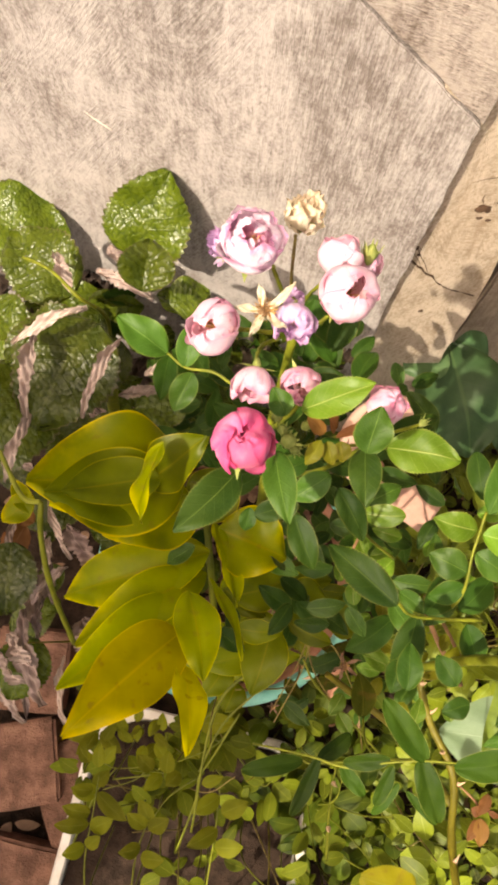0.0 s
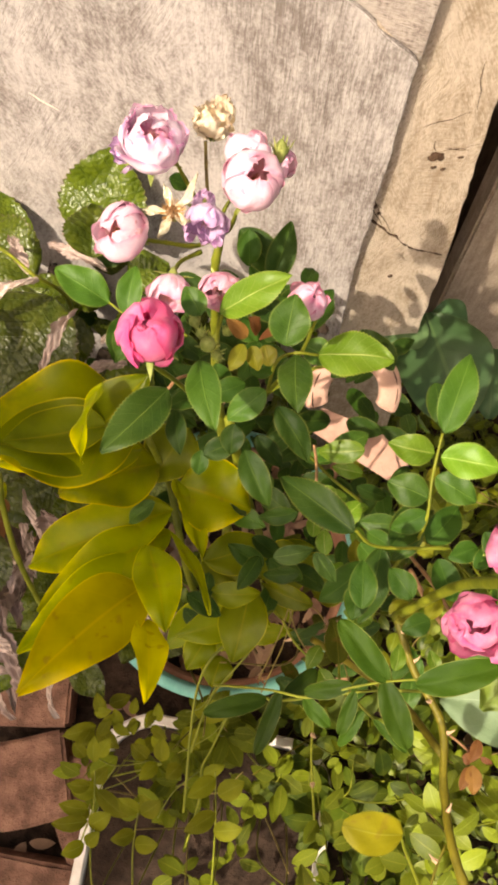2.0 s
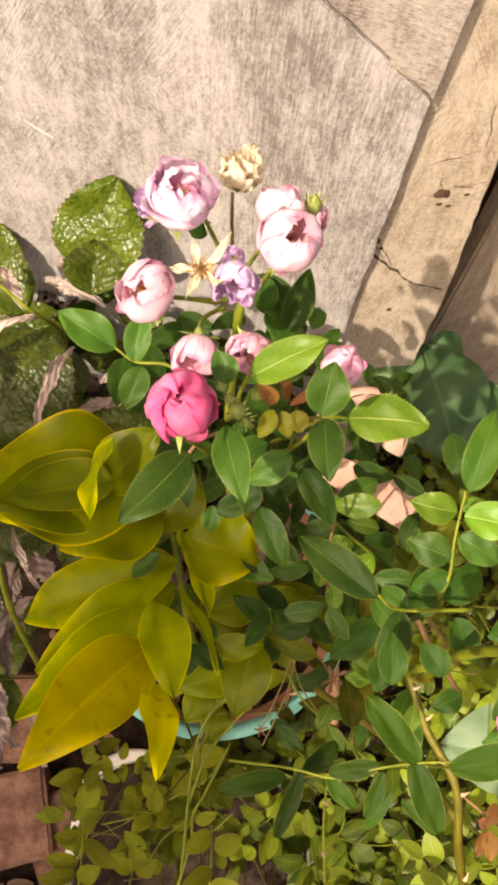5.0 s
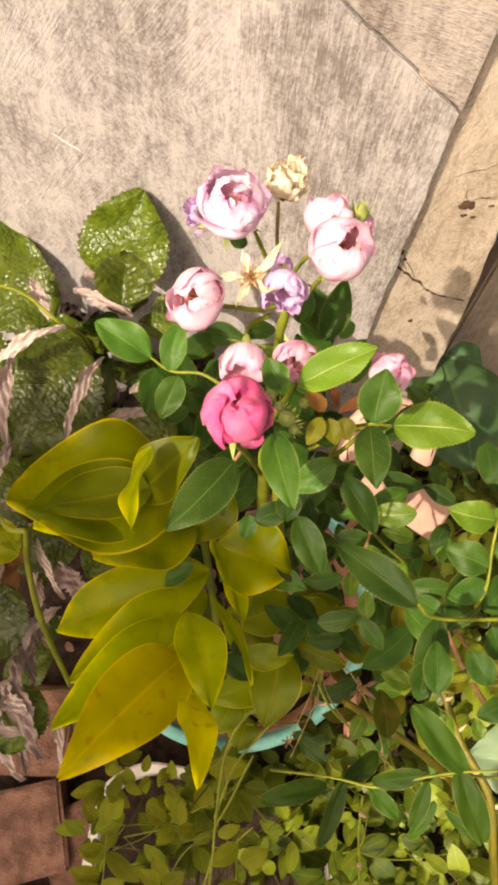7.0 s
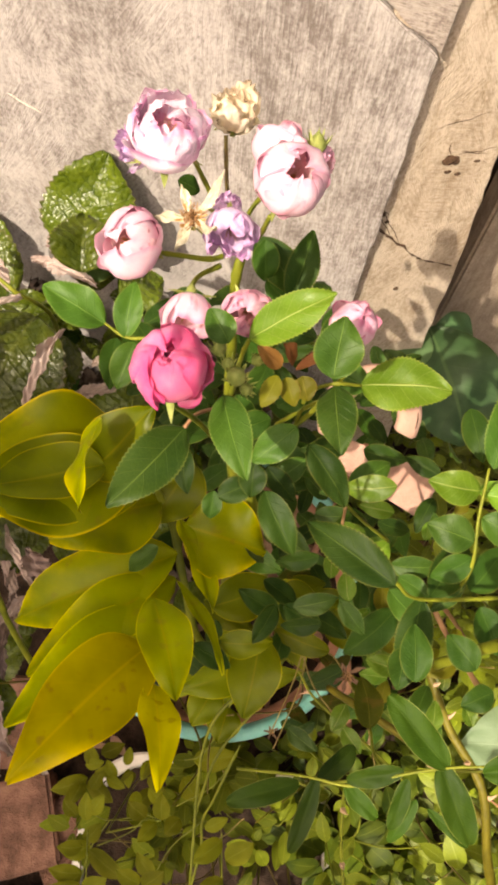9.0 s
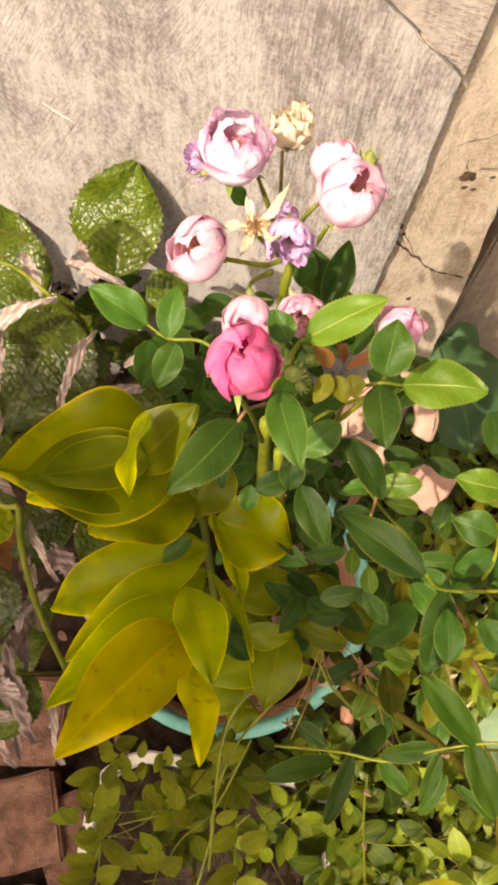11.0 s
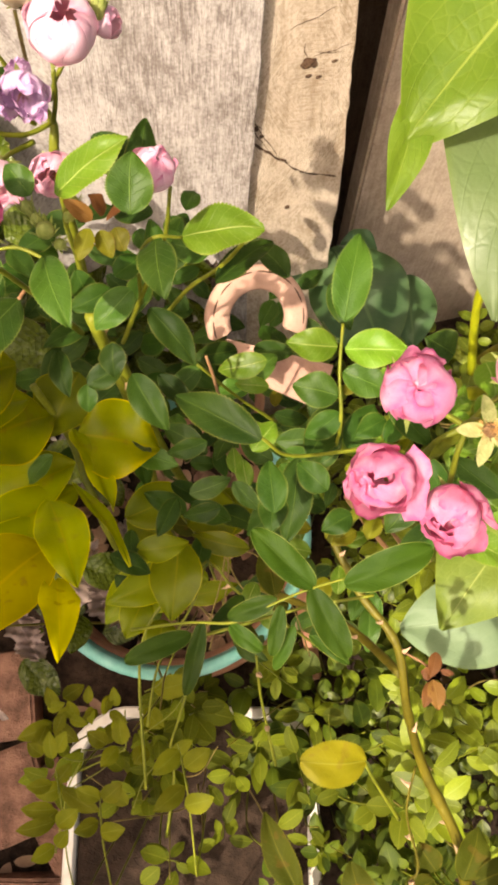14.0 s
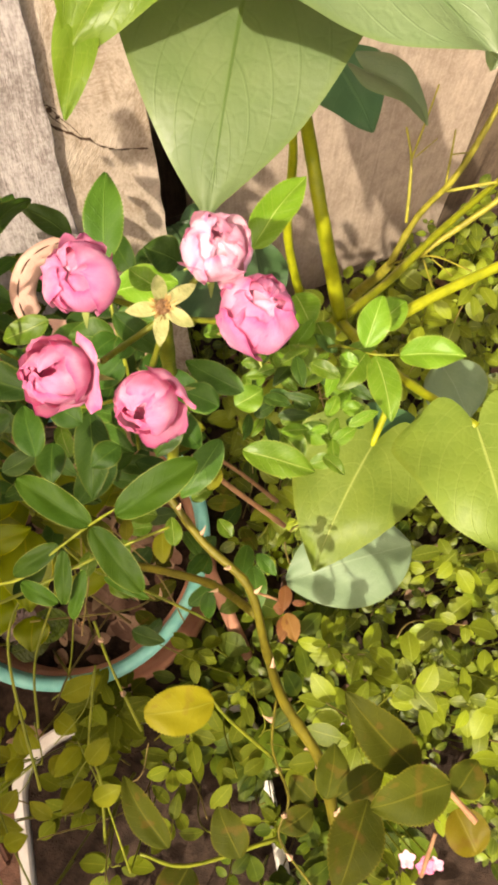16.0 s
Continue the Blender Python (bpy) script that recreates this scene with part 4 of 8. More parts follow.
def planter(place, half, height, turn, corner=0.09):
    """A rounded square white planter full of dark soil."""
    t = thing("planter", "white plastic square planter with rounded corners and soil", "planter")
    ring = []
    for cx, cy, a0 in ((1, 1, 0), (-1, 1, 90), (-1, -1, 180), (1, -1, 270)):
        for k in range(9):
            a = radians(a0 + k * 90 / 8)
            ring.append((cx * (1 - corner / half) + math.cos(a) * corner / half, cy * (1 - corner / half) + math.sin(a) * corner / half))
    prof = [(0.80, 0.0), (0.975, height - 0.02), (1.020, height - 0.018), (1.035, height - 0.004), (1.020, height), (0.955, height + 0.001), (0.940, height - 0.006), (0.930, height * 0.5)]
    verts, faces, n, m = [], [], len(prof), len(ring)
    for x, y in ring:
        for k, z in prof:
            k *= 1 + 0.016 * noise.noise(Vector((x * 3, y * 3, 0.5)))
            verts.append((x * half * k, y * half * k, z + 0.006 * noise.noise(Vector((x * 2.5, y * 2.5, 4.0)))))
    for i in range(m):
        for j in range(n - 1):
            faces.append((i * n + j, ((i + 1) % m) * n + j, ((i + 1) % m) * n + j + 1, i * n + j + 1))
    mesh_object("planter_body", verts, faces, M_WHITE, t, smooth=False)
    soil = [(x * half * 0.932, y * half * 0.932, height * 0.86 + 0.006 * noise.noise(Vector((x * 6, y * 6, 2)))) for x, y in ring] + [(0, 0, height * 0.90)]
    mesh_object("soil", soil, [(i, (i + 1) % m, m) for i in range(m)], M_SOIL, t)
    t.matrix_basis = pose(*place, 0, 0, turn)
    return t


pipe = thing("clay_pipe", "reddish clay pipe leaning on the flower pot", "pipe")
line = glide([(0.182, 0.031, 0.300), (0.185, -0.042, 0.215), (0.188, -0.114, 0.125)], 6)
v, f = tube(line, [0.0112] * (len(line) - 1) + [0.0090], 16)
mesh_object("tube", v, f, M_CLAY, pipe)


planter((-0.075, -0.325, -0.01), 0.205, 0.115, -13)


def brick(place, size, turn, seed):
    rnd = random.Random(seed)
    bm = bmesh.new()
    bmesh.ops.create_cube(bm, size=1)
    bmesh.ops.scale(bm, verts=bm.verts, vec=size)
    bmesh.ops.bevel(bm, geom=list(bm.edges), offset=0.006, segments=2, affect="EDGES")
    bmesh.ops.subdivide_edges(bm, edges=list(bm.edges), cuts=2, use_grid_fill=True)
    for v in bm.verts:
        v.co += v.normal * 0.004 * noise.noise(v.co * 40 + Vector((seed, 0, 0)))
    ob = part("brick", bm, M_BRICK, None)
    ob.matrix_basis = pose(*place, rnd.uniform(-4, 4), rnd.uniform(-4, 4), turn)
    return tagged(ob, "worn reddish-brown brick lying on the soil", "brick", "bricks edging the bed")


brick((-0.375, -0.190, 0.035), (0.13, 0.15, 0.09), 8, 1)
brick((-0.372, -0.020, 0.040), (0.14, 0.15, 0.09), -6, 2)
brick((-0.290, -0.255, 0.020), (0.10, 0.20, 0.07), 20, 3)
brick((-0.400, -0.370, 0.030), (0.20, 0.11, 0.07), -12, 4)

# clay ring ornament among the rose leaves
clay = thing("clay_ornament", "pale terracotta ring ornament with a broken foot plate", "ornament")
lathe("stake", [(0.0, 0.20), (0.005, 0.21), (0.0055, 0.86), (0.004, 0.872), (0.0, 0.874)], M_CLAY, clay, "", (0.152, 0.186, 0.0), 16)
RING_C, RING_N = Vector((0.1500, 0.198, 0.919)), Vector((0.16, -0.60, 0.77)).normalized()
rx = Vector((1, 0.02, -0.25))
rx = (rx - RING_N * rx.dot(RING_N)).normalized()
ry = RING_N.cross(rx).normalized()
verts, faces = [], []
RING = ((0.0272, 0.0010), (0.0276, 0.0042), (0.0296, 0.0064), (0.0340, 0.0072), (0.0400, 0.0074), (0.0452, 0.0070), (0.0486, 0.0056), (0.0502, 0.0028), (0.0500, -0.0030), (0.0470, -0.0062), (0.0310, -0.0062), (0.0278, -0.0030))
for i in range(65):
    a = radians(-25 + 225 * i / 64)
    d = rx * math.cos(a) + ry * math.sin(a)
    worn = 1 + 0.02 * noise.noise(d * 3)
    slim = 0.72 if i in (0, 64) else 1.0
    for r, h in RING:
        verts.append(RING_C + (d * (0.0402 + (r - 0.0402) * slim) * worn + RING_N * h * slim) * 0.92)
m = len(RING)
for i in range(64):
    for k in range(m):
        faces.append((i * m + k, i * m + (k + 1) % m, (i + 1) * m + (k + 1) % m, (i + 1) * m + k))
faces += [tuple(range(m)), tuple(64 * m + k for k in range(m - 1, -1, -1))]
ring = mesh_object("ring", verts, faces, M_CLAY_PALE, clay)
ring["label"] = "smooth pale terracotta ring with scored dashes"
for i in range(8):
    turn_ = [radians(-12 + 27 * i + k * 4.2) for k in range(6)]
    scored = [RING_C + ((rx * math.cos(a) + ry * math.sin(a)) * 0.0445 + RING_N * 0.0071) * 0.92 for a in turn_]
    v, f = tube(scored, [0.0003, 0.0007, 0.0008, 0.0008, 0.0007, 0.0003], 5)
    mesh_object("groove", v, f, M_KNOT, ring)

bm = bmesh.new()
bmesh.ops.create_grid(bm, x_segments=8, y_segments=4, size=0.5)
for v in bm.verts:
    x, y = v.co.x, v.co.y
    v.co = Vector((x * 0.096, y * 0.034 * (0.7 + 0.5 * (x + 0.5)), 0.004 * math.cos(x * 2.6) + 0.0015 * noise.noise(Vector((x * 9, y * 9, 0)))))
bmesh.ops.solidify(bm, geom=list(bm.faces), thickness=0.007)
foot = part("foot_plate", bm, M_CLAY_WORN, clay, "curved broken terracotta plate")
foot.matrix_basis = pose(0.155, 0.154, 0.903, 22, 4, -32)

# ---- rose bush ----
bush = thing("rose_bush", "rose bush with pink and faded blooms, thorny canes, serrated leaves", "rose bush")
bloom(bush, PALE, (0.010, 0.203, 1.287), 0.0154, 0.99, (0.10, 0.02, 0.99), "open", 0.20, 1)
bloom(bush, LILAC, (-0.005, 0.208, 1.272), 0.0072, 1.40, (-0.61, -0.10, 0.78), "rag", 0.3, 2)
bloom(bush, BLUSH, (0.058, 0.171, 1.292), 0.0128, 1.27, (0.34, -0.36, 0.86), "globe", 0.09, 40, (0.05, 0.19, 0.13))
bloom(bush, BLUSH, (0.058, 0.203, 1.272), 0.0116, 0.94, (-0.00, 0.65, 0.76), "shell", 0.03, 4)
bloom(bush, BLUSH, (0.077, 0.207, 1.255), 0.0070, 1.00, (0.75, -0.46, 0.48), "shell", 0.05, 31)
bloom(bush, BLUSH, (-0.008, 0.164, 1.268), 0.0113, 1.34, (-0.40, -0.28, 0.86), "globe", 0.10, 5, (0.06, 0.24, 0.16))
bloom(bush, LILAC, (0.034, 0.168, 1.262), 0.0108, 1.28, (0.03, -1.00, 0.05), "bell", 0.24, 6)
bloom(bush, LILAC, (0.034, 0.182, 1.262), 0.0056, 1.30, (-0.08, 0.39, 0.92), "shell", 0.3, 16)
bloom(bush, DRIED, (0.040, 0.236, 1.258), 0.0113, 0.95, (0.00, 0.11, 0.99), "rag", 0.34, 7)
bloom(bush, ROSY, (0.013, 0.139, 1.245), 0.0116, 1.00, (-0.14, -0.99, 0.05), "bell", 0.06, 8)
bloom(bush, ROSY, (0.039, 0.142, 1.240), 0.0104, 1.25, (-0.01, -0.59, 0.81), "open", 0.08, 9)
bloom(bush, HOT, (0.0075, 0.0955, 1.290), 0.0140, 1.03, (0.22, -0.22, 0.95), "furled", 0.07, 10, (0.02, 0.10, 0.07))
bloom(bush, EDGED, (0.083, 0.129, 1.250), 0.0100, 1.15, (0.37, 0.06, 0.93), "furled", 0.1, 11)
seed_head(bush, (0.018, 0.172, 1.270), 0.0150, (-0.03, -0.21, 0.98), 1)
bud(bush, (0.031, 0.108, 1.250), 0.0044, (0.08, -0.12, 0.99), 0)
bud(bush, (0.025, 0.121, 1.250), 0.0033, (-0.19, 0.26, 0.95), 1)
bud(bush, (0.041, 0.119, 1.240), 0.0028, (0.42, 0.01, 0.91), 2)
bud(bush, (0.075, 0.208, 1.265), 0.0044, (0.16, 0.73, 0.66), 4)
bud(bush, (0.035, 0.106, 1.240), 0.0030, (0.26, -0.51, 0.82), 5)
bud(bush, (0.028, 0.114, 1.250), 0.0029, (0.02, 0.33, 0.95), 6)
bud(bush, (0.045, 0.126, 1.240), 0.0024, (0.33, 0.34, 0.88), 7)
stem(bush, STEM_DARK, [(0.036, 0.224, 1.255), (0.035, 0.211, 1.240), (0.035, 0.196, 1.225)], 0.0009, 0.0010)
stem(bush, STEM, [(0.021, 0.200, 1.270), (0.027, 0.197, 1.250), (0.033, 0.196, 1.225)], 0.0010, 0.0014)
stem(bush, STEM, [(0.050, 0.167, 1.275), (0.046, 0.173, 1.250), (0.040, 0.187, 1.220)], 0.0010, 0.0014)
stem(bush, STEM, [(0.076, 0.212, 1.255), (0.063, 0.207, 1.250), (0.048, 0.201, 1.235), (0.041, 0.196, 1.225)], 0.0009, 0.0012)
stem(bush, STEM, [(-0.001, 0.170, 1.250), (0.011, 0.176, 1.235), (0.026, 0.179, 1.225), (0.040, 0.187, 1.220)], 0.0012, 0.0014)
stem(bush, STEM, [(0.018, 0.176, 1.260), (0.026, 0.180, 1.240), (0.032, 0.184, 1.225)], 0.0009, 0.0012)
stem(bush, STEM, [(0.014, 0.154, 1.240), (0.018, 0.170, 1.225), (0.029, 0.178, 1.220)], 0.0010, 0.0014)
stem(bush, STEM, [(0.033, 0.196, 1.225), (0.040, 0.187, 1.220), (0.036, 0.177, 1.205), (0.033, 0.168, 1.160), (0.029, 0.158, 1.100)], 0.0022, 0.0030)
stem(bush, STEM, [(0.039, 0.136, 1.225), (0.035, 0.137, 1.200), (0.031, 0.158, 1.100)], 0.0010, 0.0016)
stem(bush, STEM, [(0.004, 0.091, 1.270), (0.012, 0.101, 1.220), (0.023, 0.120, 1.120)], 0.0010, 0.0016)
stem(bush, STEM, [(0.089, 0.127, 1.235), (0.081, 0.121, 1.200), (0.064, 0.116, 1.160), (0.043, 0.127, 1.080)], 0.0009, 0.0016)
stem(bush, STEM, [(0.028, 0.140, 1.100), (0.030, 0.135, 0.900), (0.015, 0.120, 0.600), (0.010, 0.130, 0.250)], 0.0042, 0.0062, thorns=6)
stem(bush, STEM, [(0.036, 0.126, 1.080), (0.045, 0.110, 0.900), (0.060, 0.120, 0.560), (0.040, 0.150, 0.250)], 0.0036, 0.0058, thorns=5)
leaf(bush, GREEN, (-0.046, 0.219, 1.088), (-0.083, 0.243, 1.100), 0.027, (0.08, -0.12, 0.99), 0.18, 0.10)
leaf(bush, GREEN, (-0.033, 0.207, 1.090), (-0.024, 0.241, 1.100), 0.019, (-0.03, -0.30, 0.95), 0.18, 0.10)
leaf(bush, GREEN, (-0.027, 0.203, 1.090), (-0.041, 0.176, 1.080), 0.020, (-0.03, -0.30, 0.95), 0.18, 0.10)
stem(bush, STEM, [(-0.046, 0.219, 1.088), (-0.032, 0.207, 1.090), (-0.010, 0.201, 1.095), (0.010, 0.187, 1.090)], 0.0009, 0.0013)
leaf(bush, GREEN, (0.006, 0.103, 1.205), (-0.030, 0.066, 1.215), 0.024, (0.07, -0.22, 0.97), 0.18, 0.10)
stem(bush, STEM_RED, [(0.006, 0.103, 1.205), (0.012, 0.111, 1.200), (0.024, 0.125, 1.170)], 0.0009, 0.0010)
leaf(bush, GREEN, (0.025, 0.108, 1.230), (0.032, 0.067, 1.235), 0.018, (-0.12, -0.10, 0.99), 0.18, 0.10)
leaf(bush, BRIGHT, (0.038, 0.125, 1.250), (0.075, 0.135, 1.265), 0.020, (-0.15, -0.01, 0.99), 0.10, 0.10)
leaf(bush, GREEN, (0.069, 0.098, 1.264), (0.075, 0.119, 1.276), 0.020, (0.08, -0.12, 0.99), 0.10, 0.10)
leaf(bush, BRIGHT, (0.090, 0.115, 1.210), (0.129, 0.105, 1.220), 0.026, (-0.01, -0.06, 1.00), 0.12, 0.10)
leaf(bush, GREEN, (0.077, 0.114, 1.215), (0.075, 0.079, 1.220), 0.019, (-0.03, -0.21, 0.98), 0.18, 0.10)
stem(bush, STEM, [(0.090, 0.115, 1.210), (0.076, 0.115, 1.215), (0.067, 0.120, 1.190), (0.062, 0.116, 1.150)], 0.0008, 0.0012)
leaf(bush, GREEN, (0.029, 0.118, 1.262), (0.022, 0.131, 1.268), 0.013, (-0.21, 0.17, 0.96), 0.18, 0.10)
leaf(bush, RED, (0.057, 0.113, 1.240), (0.076, 0.116, 1.250), 0.006, (0.01, 0.24, 0.97), 0.18, 0.10)
leaf(bush, RED, (0.051, 0.115, 1.240), (0.041, 0.121, 1.250), 0.008, (-0.03, -0.30, 0.95), 0.18, 0.10)
leaf(bush, RED, (0.057, 0.117, 1.240), (0.052, 0.121, 1.250), 0.010, (0.33, 0.02, 0.95), 0.18, 0.10)
leaf(bush, YOUNG, (0.049, 0.111, 1.240), (0.041, 0.099, 1.235), 0.009, (-0.03, -0.30, 0.95), 0.18, 0.10)
leaf(bush, YOUNG, (0.060, 0.112, 1.235), (0.062, 0.102, 1.230), 0.011, (-0.03, -0.30, 0.95), 0.18, 0.10)
leaf(bush, YOUNG, (0.053, 0.112, 1.235), (0.056, 0.100, 1.230), 0.009, (-0.03, -0.30, 0.95), 0.18, 0.10)
leaf(bush, GREEN, (0.060, 0.104, 1.190), (0.037, 0.091, 1.180), 0.017, (-0.03, -0.30, 0.95), 0.18, 0.10)
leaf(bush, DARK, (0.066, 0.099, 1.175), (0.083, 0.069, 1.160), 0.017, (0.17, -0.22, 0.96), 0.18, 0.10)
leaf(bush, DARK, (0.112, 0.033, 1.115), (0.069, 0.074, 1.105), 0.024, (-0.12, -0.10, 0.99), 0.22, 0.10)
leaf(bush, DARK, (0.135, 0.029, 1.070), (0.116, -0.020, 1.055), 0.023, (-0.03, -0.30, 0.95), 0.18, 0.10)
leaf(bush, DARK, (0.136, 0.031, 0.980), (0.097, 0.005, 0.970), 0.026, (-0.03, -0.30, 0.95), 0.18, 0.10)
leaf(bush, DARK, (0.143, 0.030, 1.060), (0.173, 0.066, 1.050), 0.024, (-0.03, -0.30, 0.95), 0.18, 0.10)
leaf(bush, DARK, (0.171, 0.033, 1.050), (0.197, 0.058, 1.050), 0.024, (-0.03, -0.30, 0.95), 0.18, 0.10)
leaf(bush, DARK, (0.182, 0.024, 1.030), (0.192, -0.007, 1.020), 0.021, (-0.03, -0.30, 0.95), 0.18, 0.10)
stem(bush, STEM, [(0.113, 0.035, 1.110), (0.131, 0.027, 1.085), (0.182, 0.025, 1.070)], 0.0010, 0.0013)
leaf(bush, BRIGHT, (0.133, 0.102, 1.060), (0.100, 0.106, 1.050), 0.018, (-0.03, -0.30, 0.95), 0.18, 0.10)
leaf(bush, BRIGHT, (0.131, 0.087, 1.050), (0.109, 0.094, 1.050), 0.012, (-0.03, -0.30, 0.95), 0.18, 0.10)
leaf(bush, BRIGHT, (0.113, 0.059, 1.000), (0.135, 0.077, 1.000), 0.018, (-0.03, -0.30, 0.95), 0.18, 0.10)
stem(bush, STEM, [(0.086, 0.093, 1.100), (0.109, 0.084, 1.050), (0.135, 0.077, 1.000)], 0.0009, 0.0012)
stem(bush, STEM_RED, [(0.092, 0.093, 1.110), (0.095, 0.086, 1.080), (0.099, 0.080, 1.000)], 0.0009, 0.0012)
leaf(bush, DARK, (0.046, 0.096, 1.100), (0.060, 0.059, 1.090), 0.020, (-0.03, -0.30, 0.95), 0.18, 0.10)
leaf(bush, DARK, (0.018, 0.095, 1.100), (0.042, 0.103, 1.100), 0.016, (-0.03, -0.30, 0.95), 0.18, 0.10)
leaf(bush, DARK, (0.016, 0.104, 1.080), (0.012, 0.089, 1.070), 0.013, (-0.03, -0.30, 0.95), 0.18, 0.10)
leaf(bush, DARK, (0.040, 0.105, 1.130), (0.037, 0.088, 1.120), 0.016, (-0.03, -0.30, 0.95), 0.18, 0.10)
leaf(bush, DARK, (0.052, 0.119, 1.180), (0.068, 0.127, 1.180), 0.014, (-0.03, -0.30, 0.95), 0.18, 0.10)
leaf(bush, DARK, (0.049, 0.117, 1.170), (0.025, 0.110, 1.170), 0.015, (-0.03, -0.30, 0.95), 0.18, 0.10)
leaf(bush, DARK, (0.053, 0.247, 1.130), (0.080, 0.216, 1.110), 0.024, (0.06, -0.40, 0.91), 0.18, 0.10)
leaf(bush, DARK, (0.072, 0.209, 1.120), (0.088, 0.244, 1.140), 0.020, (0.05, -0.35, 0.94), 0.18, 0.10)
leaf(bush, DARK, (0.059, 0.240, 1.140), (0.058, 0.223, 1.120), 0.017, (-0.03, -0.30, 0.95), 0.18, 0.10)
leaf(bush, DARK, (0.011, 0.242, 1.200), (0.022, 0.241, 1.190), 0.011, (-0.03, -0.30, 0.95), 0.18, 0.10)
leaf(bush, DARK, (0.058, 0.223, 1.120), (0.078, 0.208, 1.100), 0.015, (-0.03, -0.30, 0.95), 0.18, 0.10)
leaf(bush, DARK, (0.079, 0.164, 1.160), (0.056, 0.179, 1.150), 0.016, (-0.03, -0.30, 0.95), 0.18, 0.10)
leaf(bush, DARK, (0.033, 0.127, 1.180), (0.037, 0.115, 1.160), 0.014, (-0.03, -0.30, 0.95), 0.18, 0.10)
leaf(bush, GREEN, (0.178, 0.094, 1.115), (0.200, 0.144, 1.125), 0.024, (0.07, -0.19, 0.98), 0.15, 0.10)
leaf(bush, BRIGHT, (0.173, 0.085, 1.100), (0.142, 0.093, 1.105), 0.021, (-0.03, -0.28, 0.96), 0.15, 0.10)
leaf(bush, BRIGHT, (0.177, 0.082, 1.100), (0.214, 0.070, 1.105), 0.025, (-0.01, -0.09, 1.00), 0.15, 0.10)
leaf(bush, GREEN, (0.173, 0.070, 1.095), (0.199, 0.052, 1.090), 0.021, (-0.03, -0.28, 0.96), 0.15, 0.10)
leaf(bush, GREEN, (0.167, 0.057, 1.090), (0.141, 0.070, 1.090), 0.023, (-0.03, -0.28, 0.96), 0.15, 0.10)
leaf(bush, DARK, (0.167, 0.049, 1.080), (0.143, 0.041, 1.070), 0.017, (-0.03, -0.28, 0.96), 0.15, 0.10)
leaf(bush, DARK, (0.167, 0.049, 1.060), (0.148, 0.027, 1.050), 0.018, (-0.03, -0.28, 0.96), 0.15, 0.10)
stem(bush, STEM, [(0.179, 0.097, 1.105), (0.171, 0.071, 1.095), (0.165, 0.039, 1.070), (0.154, 0.023, 0.980)], 0.0009, 0.0013)
leaf(bush, DARK, (0.109, 0.144, 1.100), (0.153, 0.170, 1.090), 0.019, (-0.19, -0.01, 0.98), 0.15, 0.10)
leaf(bush, GREEN, (0.105, 0.137, 1.150), (0.086, 0.149, 1.150), 0.018, (-0.07, -0.25, 0.96), 0.15, 0.10)
stem(bush, STEM, [(0.131, 0.153, 1.130), (0.114, 0.155, 1.100), (0.092, 0.165, 1.060), (0.064, 0.171, 1.000)], 0.0012, 0.0016)
bud(bush, (0.132, 0.154, 1.130), 0.0030, (0.47, 0.40, 0.78), 7)
# inner leaves in the shade of the bush, that shade put into dark copies
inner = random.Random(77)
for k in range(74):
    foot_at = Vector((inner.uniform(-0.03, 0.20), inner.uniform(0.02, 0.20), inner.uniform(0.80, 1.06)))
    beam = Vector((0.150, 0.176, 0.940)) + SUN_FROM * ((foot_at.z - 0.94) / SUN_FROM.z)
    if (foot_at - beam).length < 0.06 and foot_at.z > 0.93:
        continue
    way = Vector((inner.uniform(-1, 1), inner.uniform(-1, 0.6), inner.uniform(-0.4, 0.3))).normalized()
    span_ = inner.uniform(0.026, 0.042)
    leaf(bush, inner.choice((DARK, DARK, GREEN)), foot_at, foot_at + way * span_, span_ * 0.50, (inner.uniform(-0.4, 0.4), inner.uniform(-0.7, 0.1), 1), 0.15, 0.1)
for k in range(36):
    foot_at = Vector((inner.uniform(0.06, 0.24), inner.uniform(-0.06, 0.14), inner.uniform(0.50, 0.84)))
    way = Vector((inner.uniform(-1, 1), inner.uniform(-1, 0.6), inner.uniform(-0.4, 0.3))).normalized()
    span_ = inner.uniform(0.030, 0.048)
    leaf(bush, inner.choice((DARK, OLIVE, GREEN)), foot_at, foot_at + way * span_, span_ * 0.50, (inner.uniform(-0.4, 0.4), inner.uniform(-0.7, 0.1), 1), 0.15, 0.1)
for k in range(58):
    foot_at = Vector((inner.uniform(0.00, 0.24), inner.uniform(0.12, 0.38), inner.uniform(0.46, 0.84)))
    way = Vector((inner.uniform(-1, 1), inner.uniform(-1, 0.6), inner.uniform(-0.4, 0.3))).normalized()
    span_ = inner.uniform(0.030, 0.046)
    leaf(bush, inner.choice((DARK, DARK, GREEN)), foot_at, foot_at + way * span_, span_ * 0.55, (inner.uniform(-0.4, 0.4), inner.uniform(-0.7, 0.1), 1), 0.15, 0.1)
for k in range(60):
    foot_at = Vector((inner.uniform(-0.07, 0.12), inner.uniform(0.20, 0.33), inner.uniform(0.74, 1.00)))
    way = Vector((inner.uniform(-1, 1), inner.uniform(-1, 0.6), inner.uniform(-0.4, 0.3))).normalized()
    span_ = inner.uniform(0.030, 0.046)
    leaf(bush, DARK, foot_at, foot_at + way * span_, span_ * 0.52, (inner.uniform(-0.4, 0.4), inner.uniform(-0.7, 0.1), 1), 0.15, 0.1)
# the second cluster and the long cane
seed_head(bush, (0.180, -0.030, 1.280), 0.0115, (-0.11, -0.28, 0.95), 2, fresh=True)
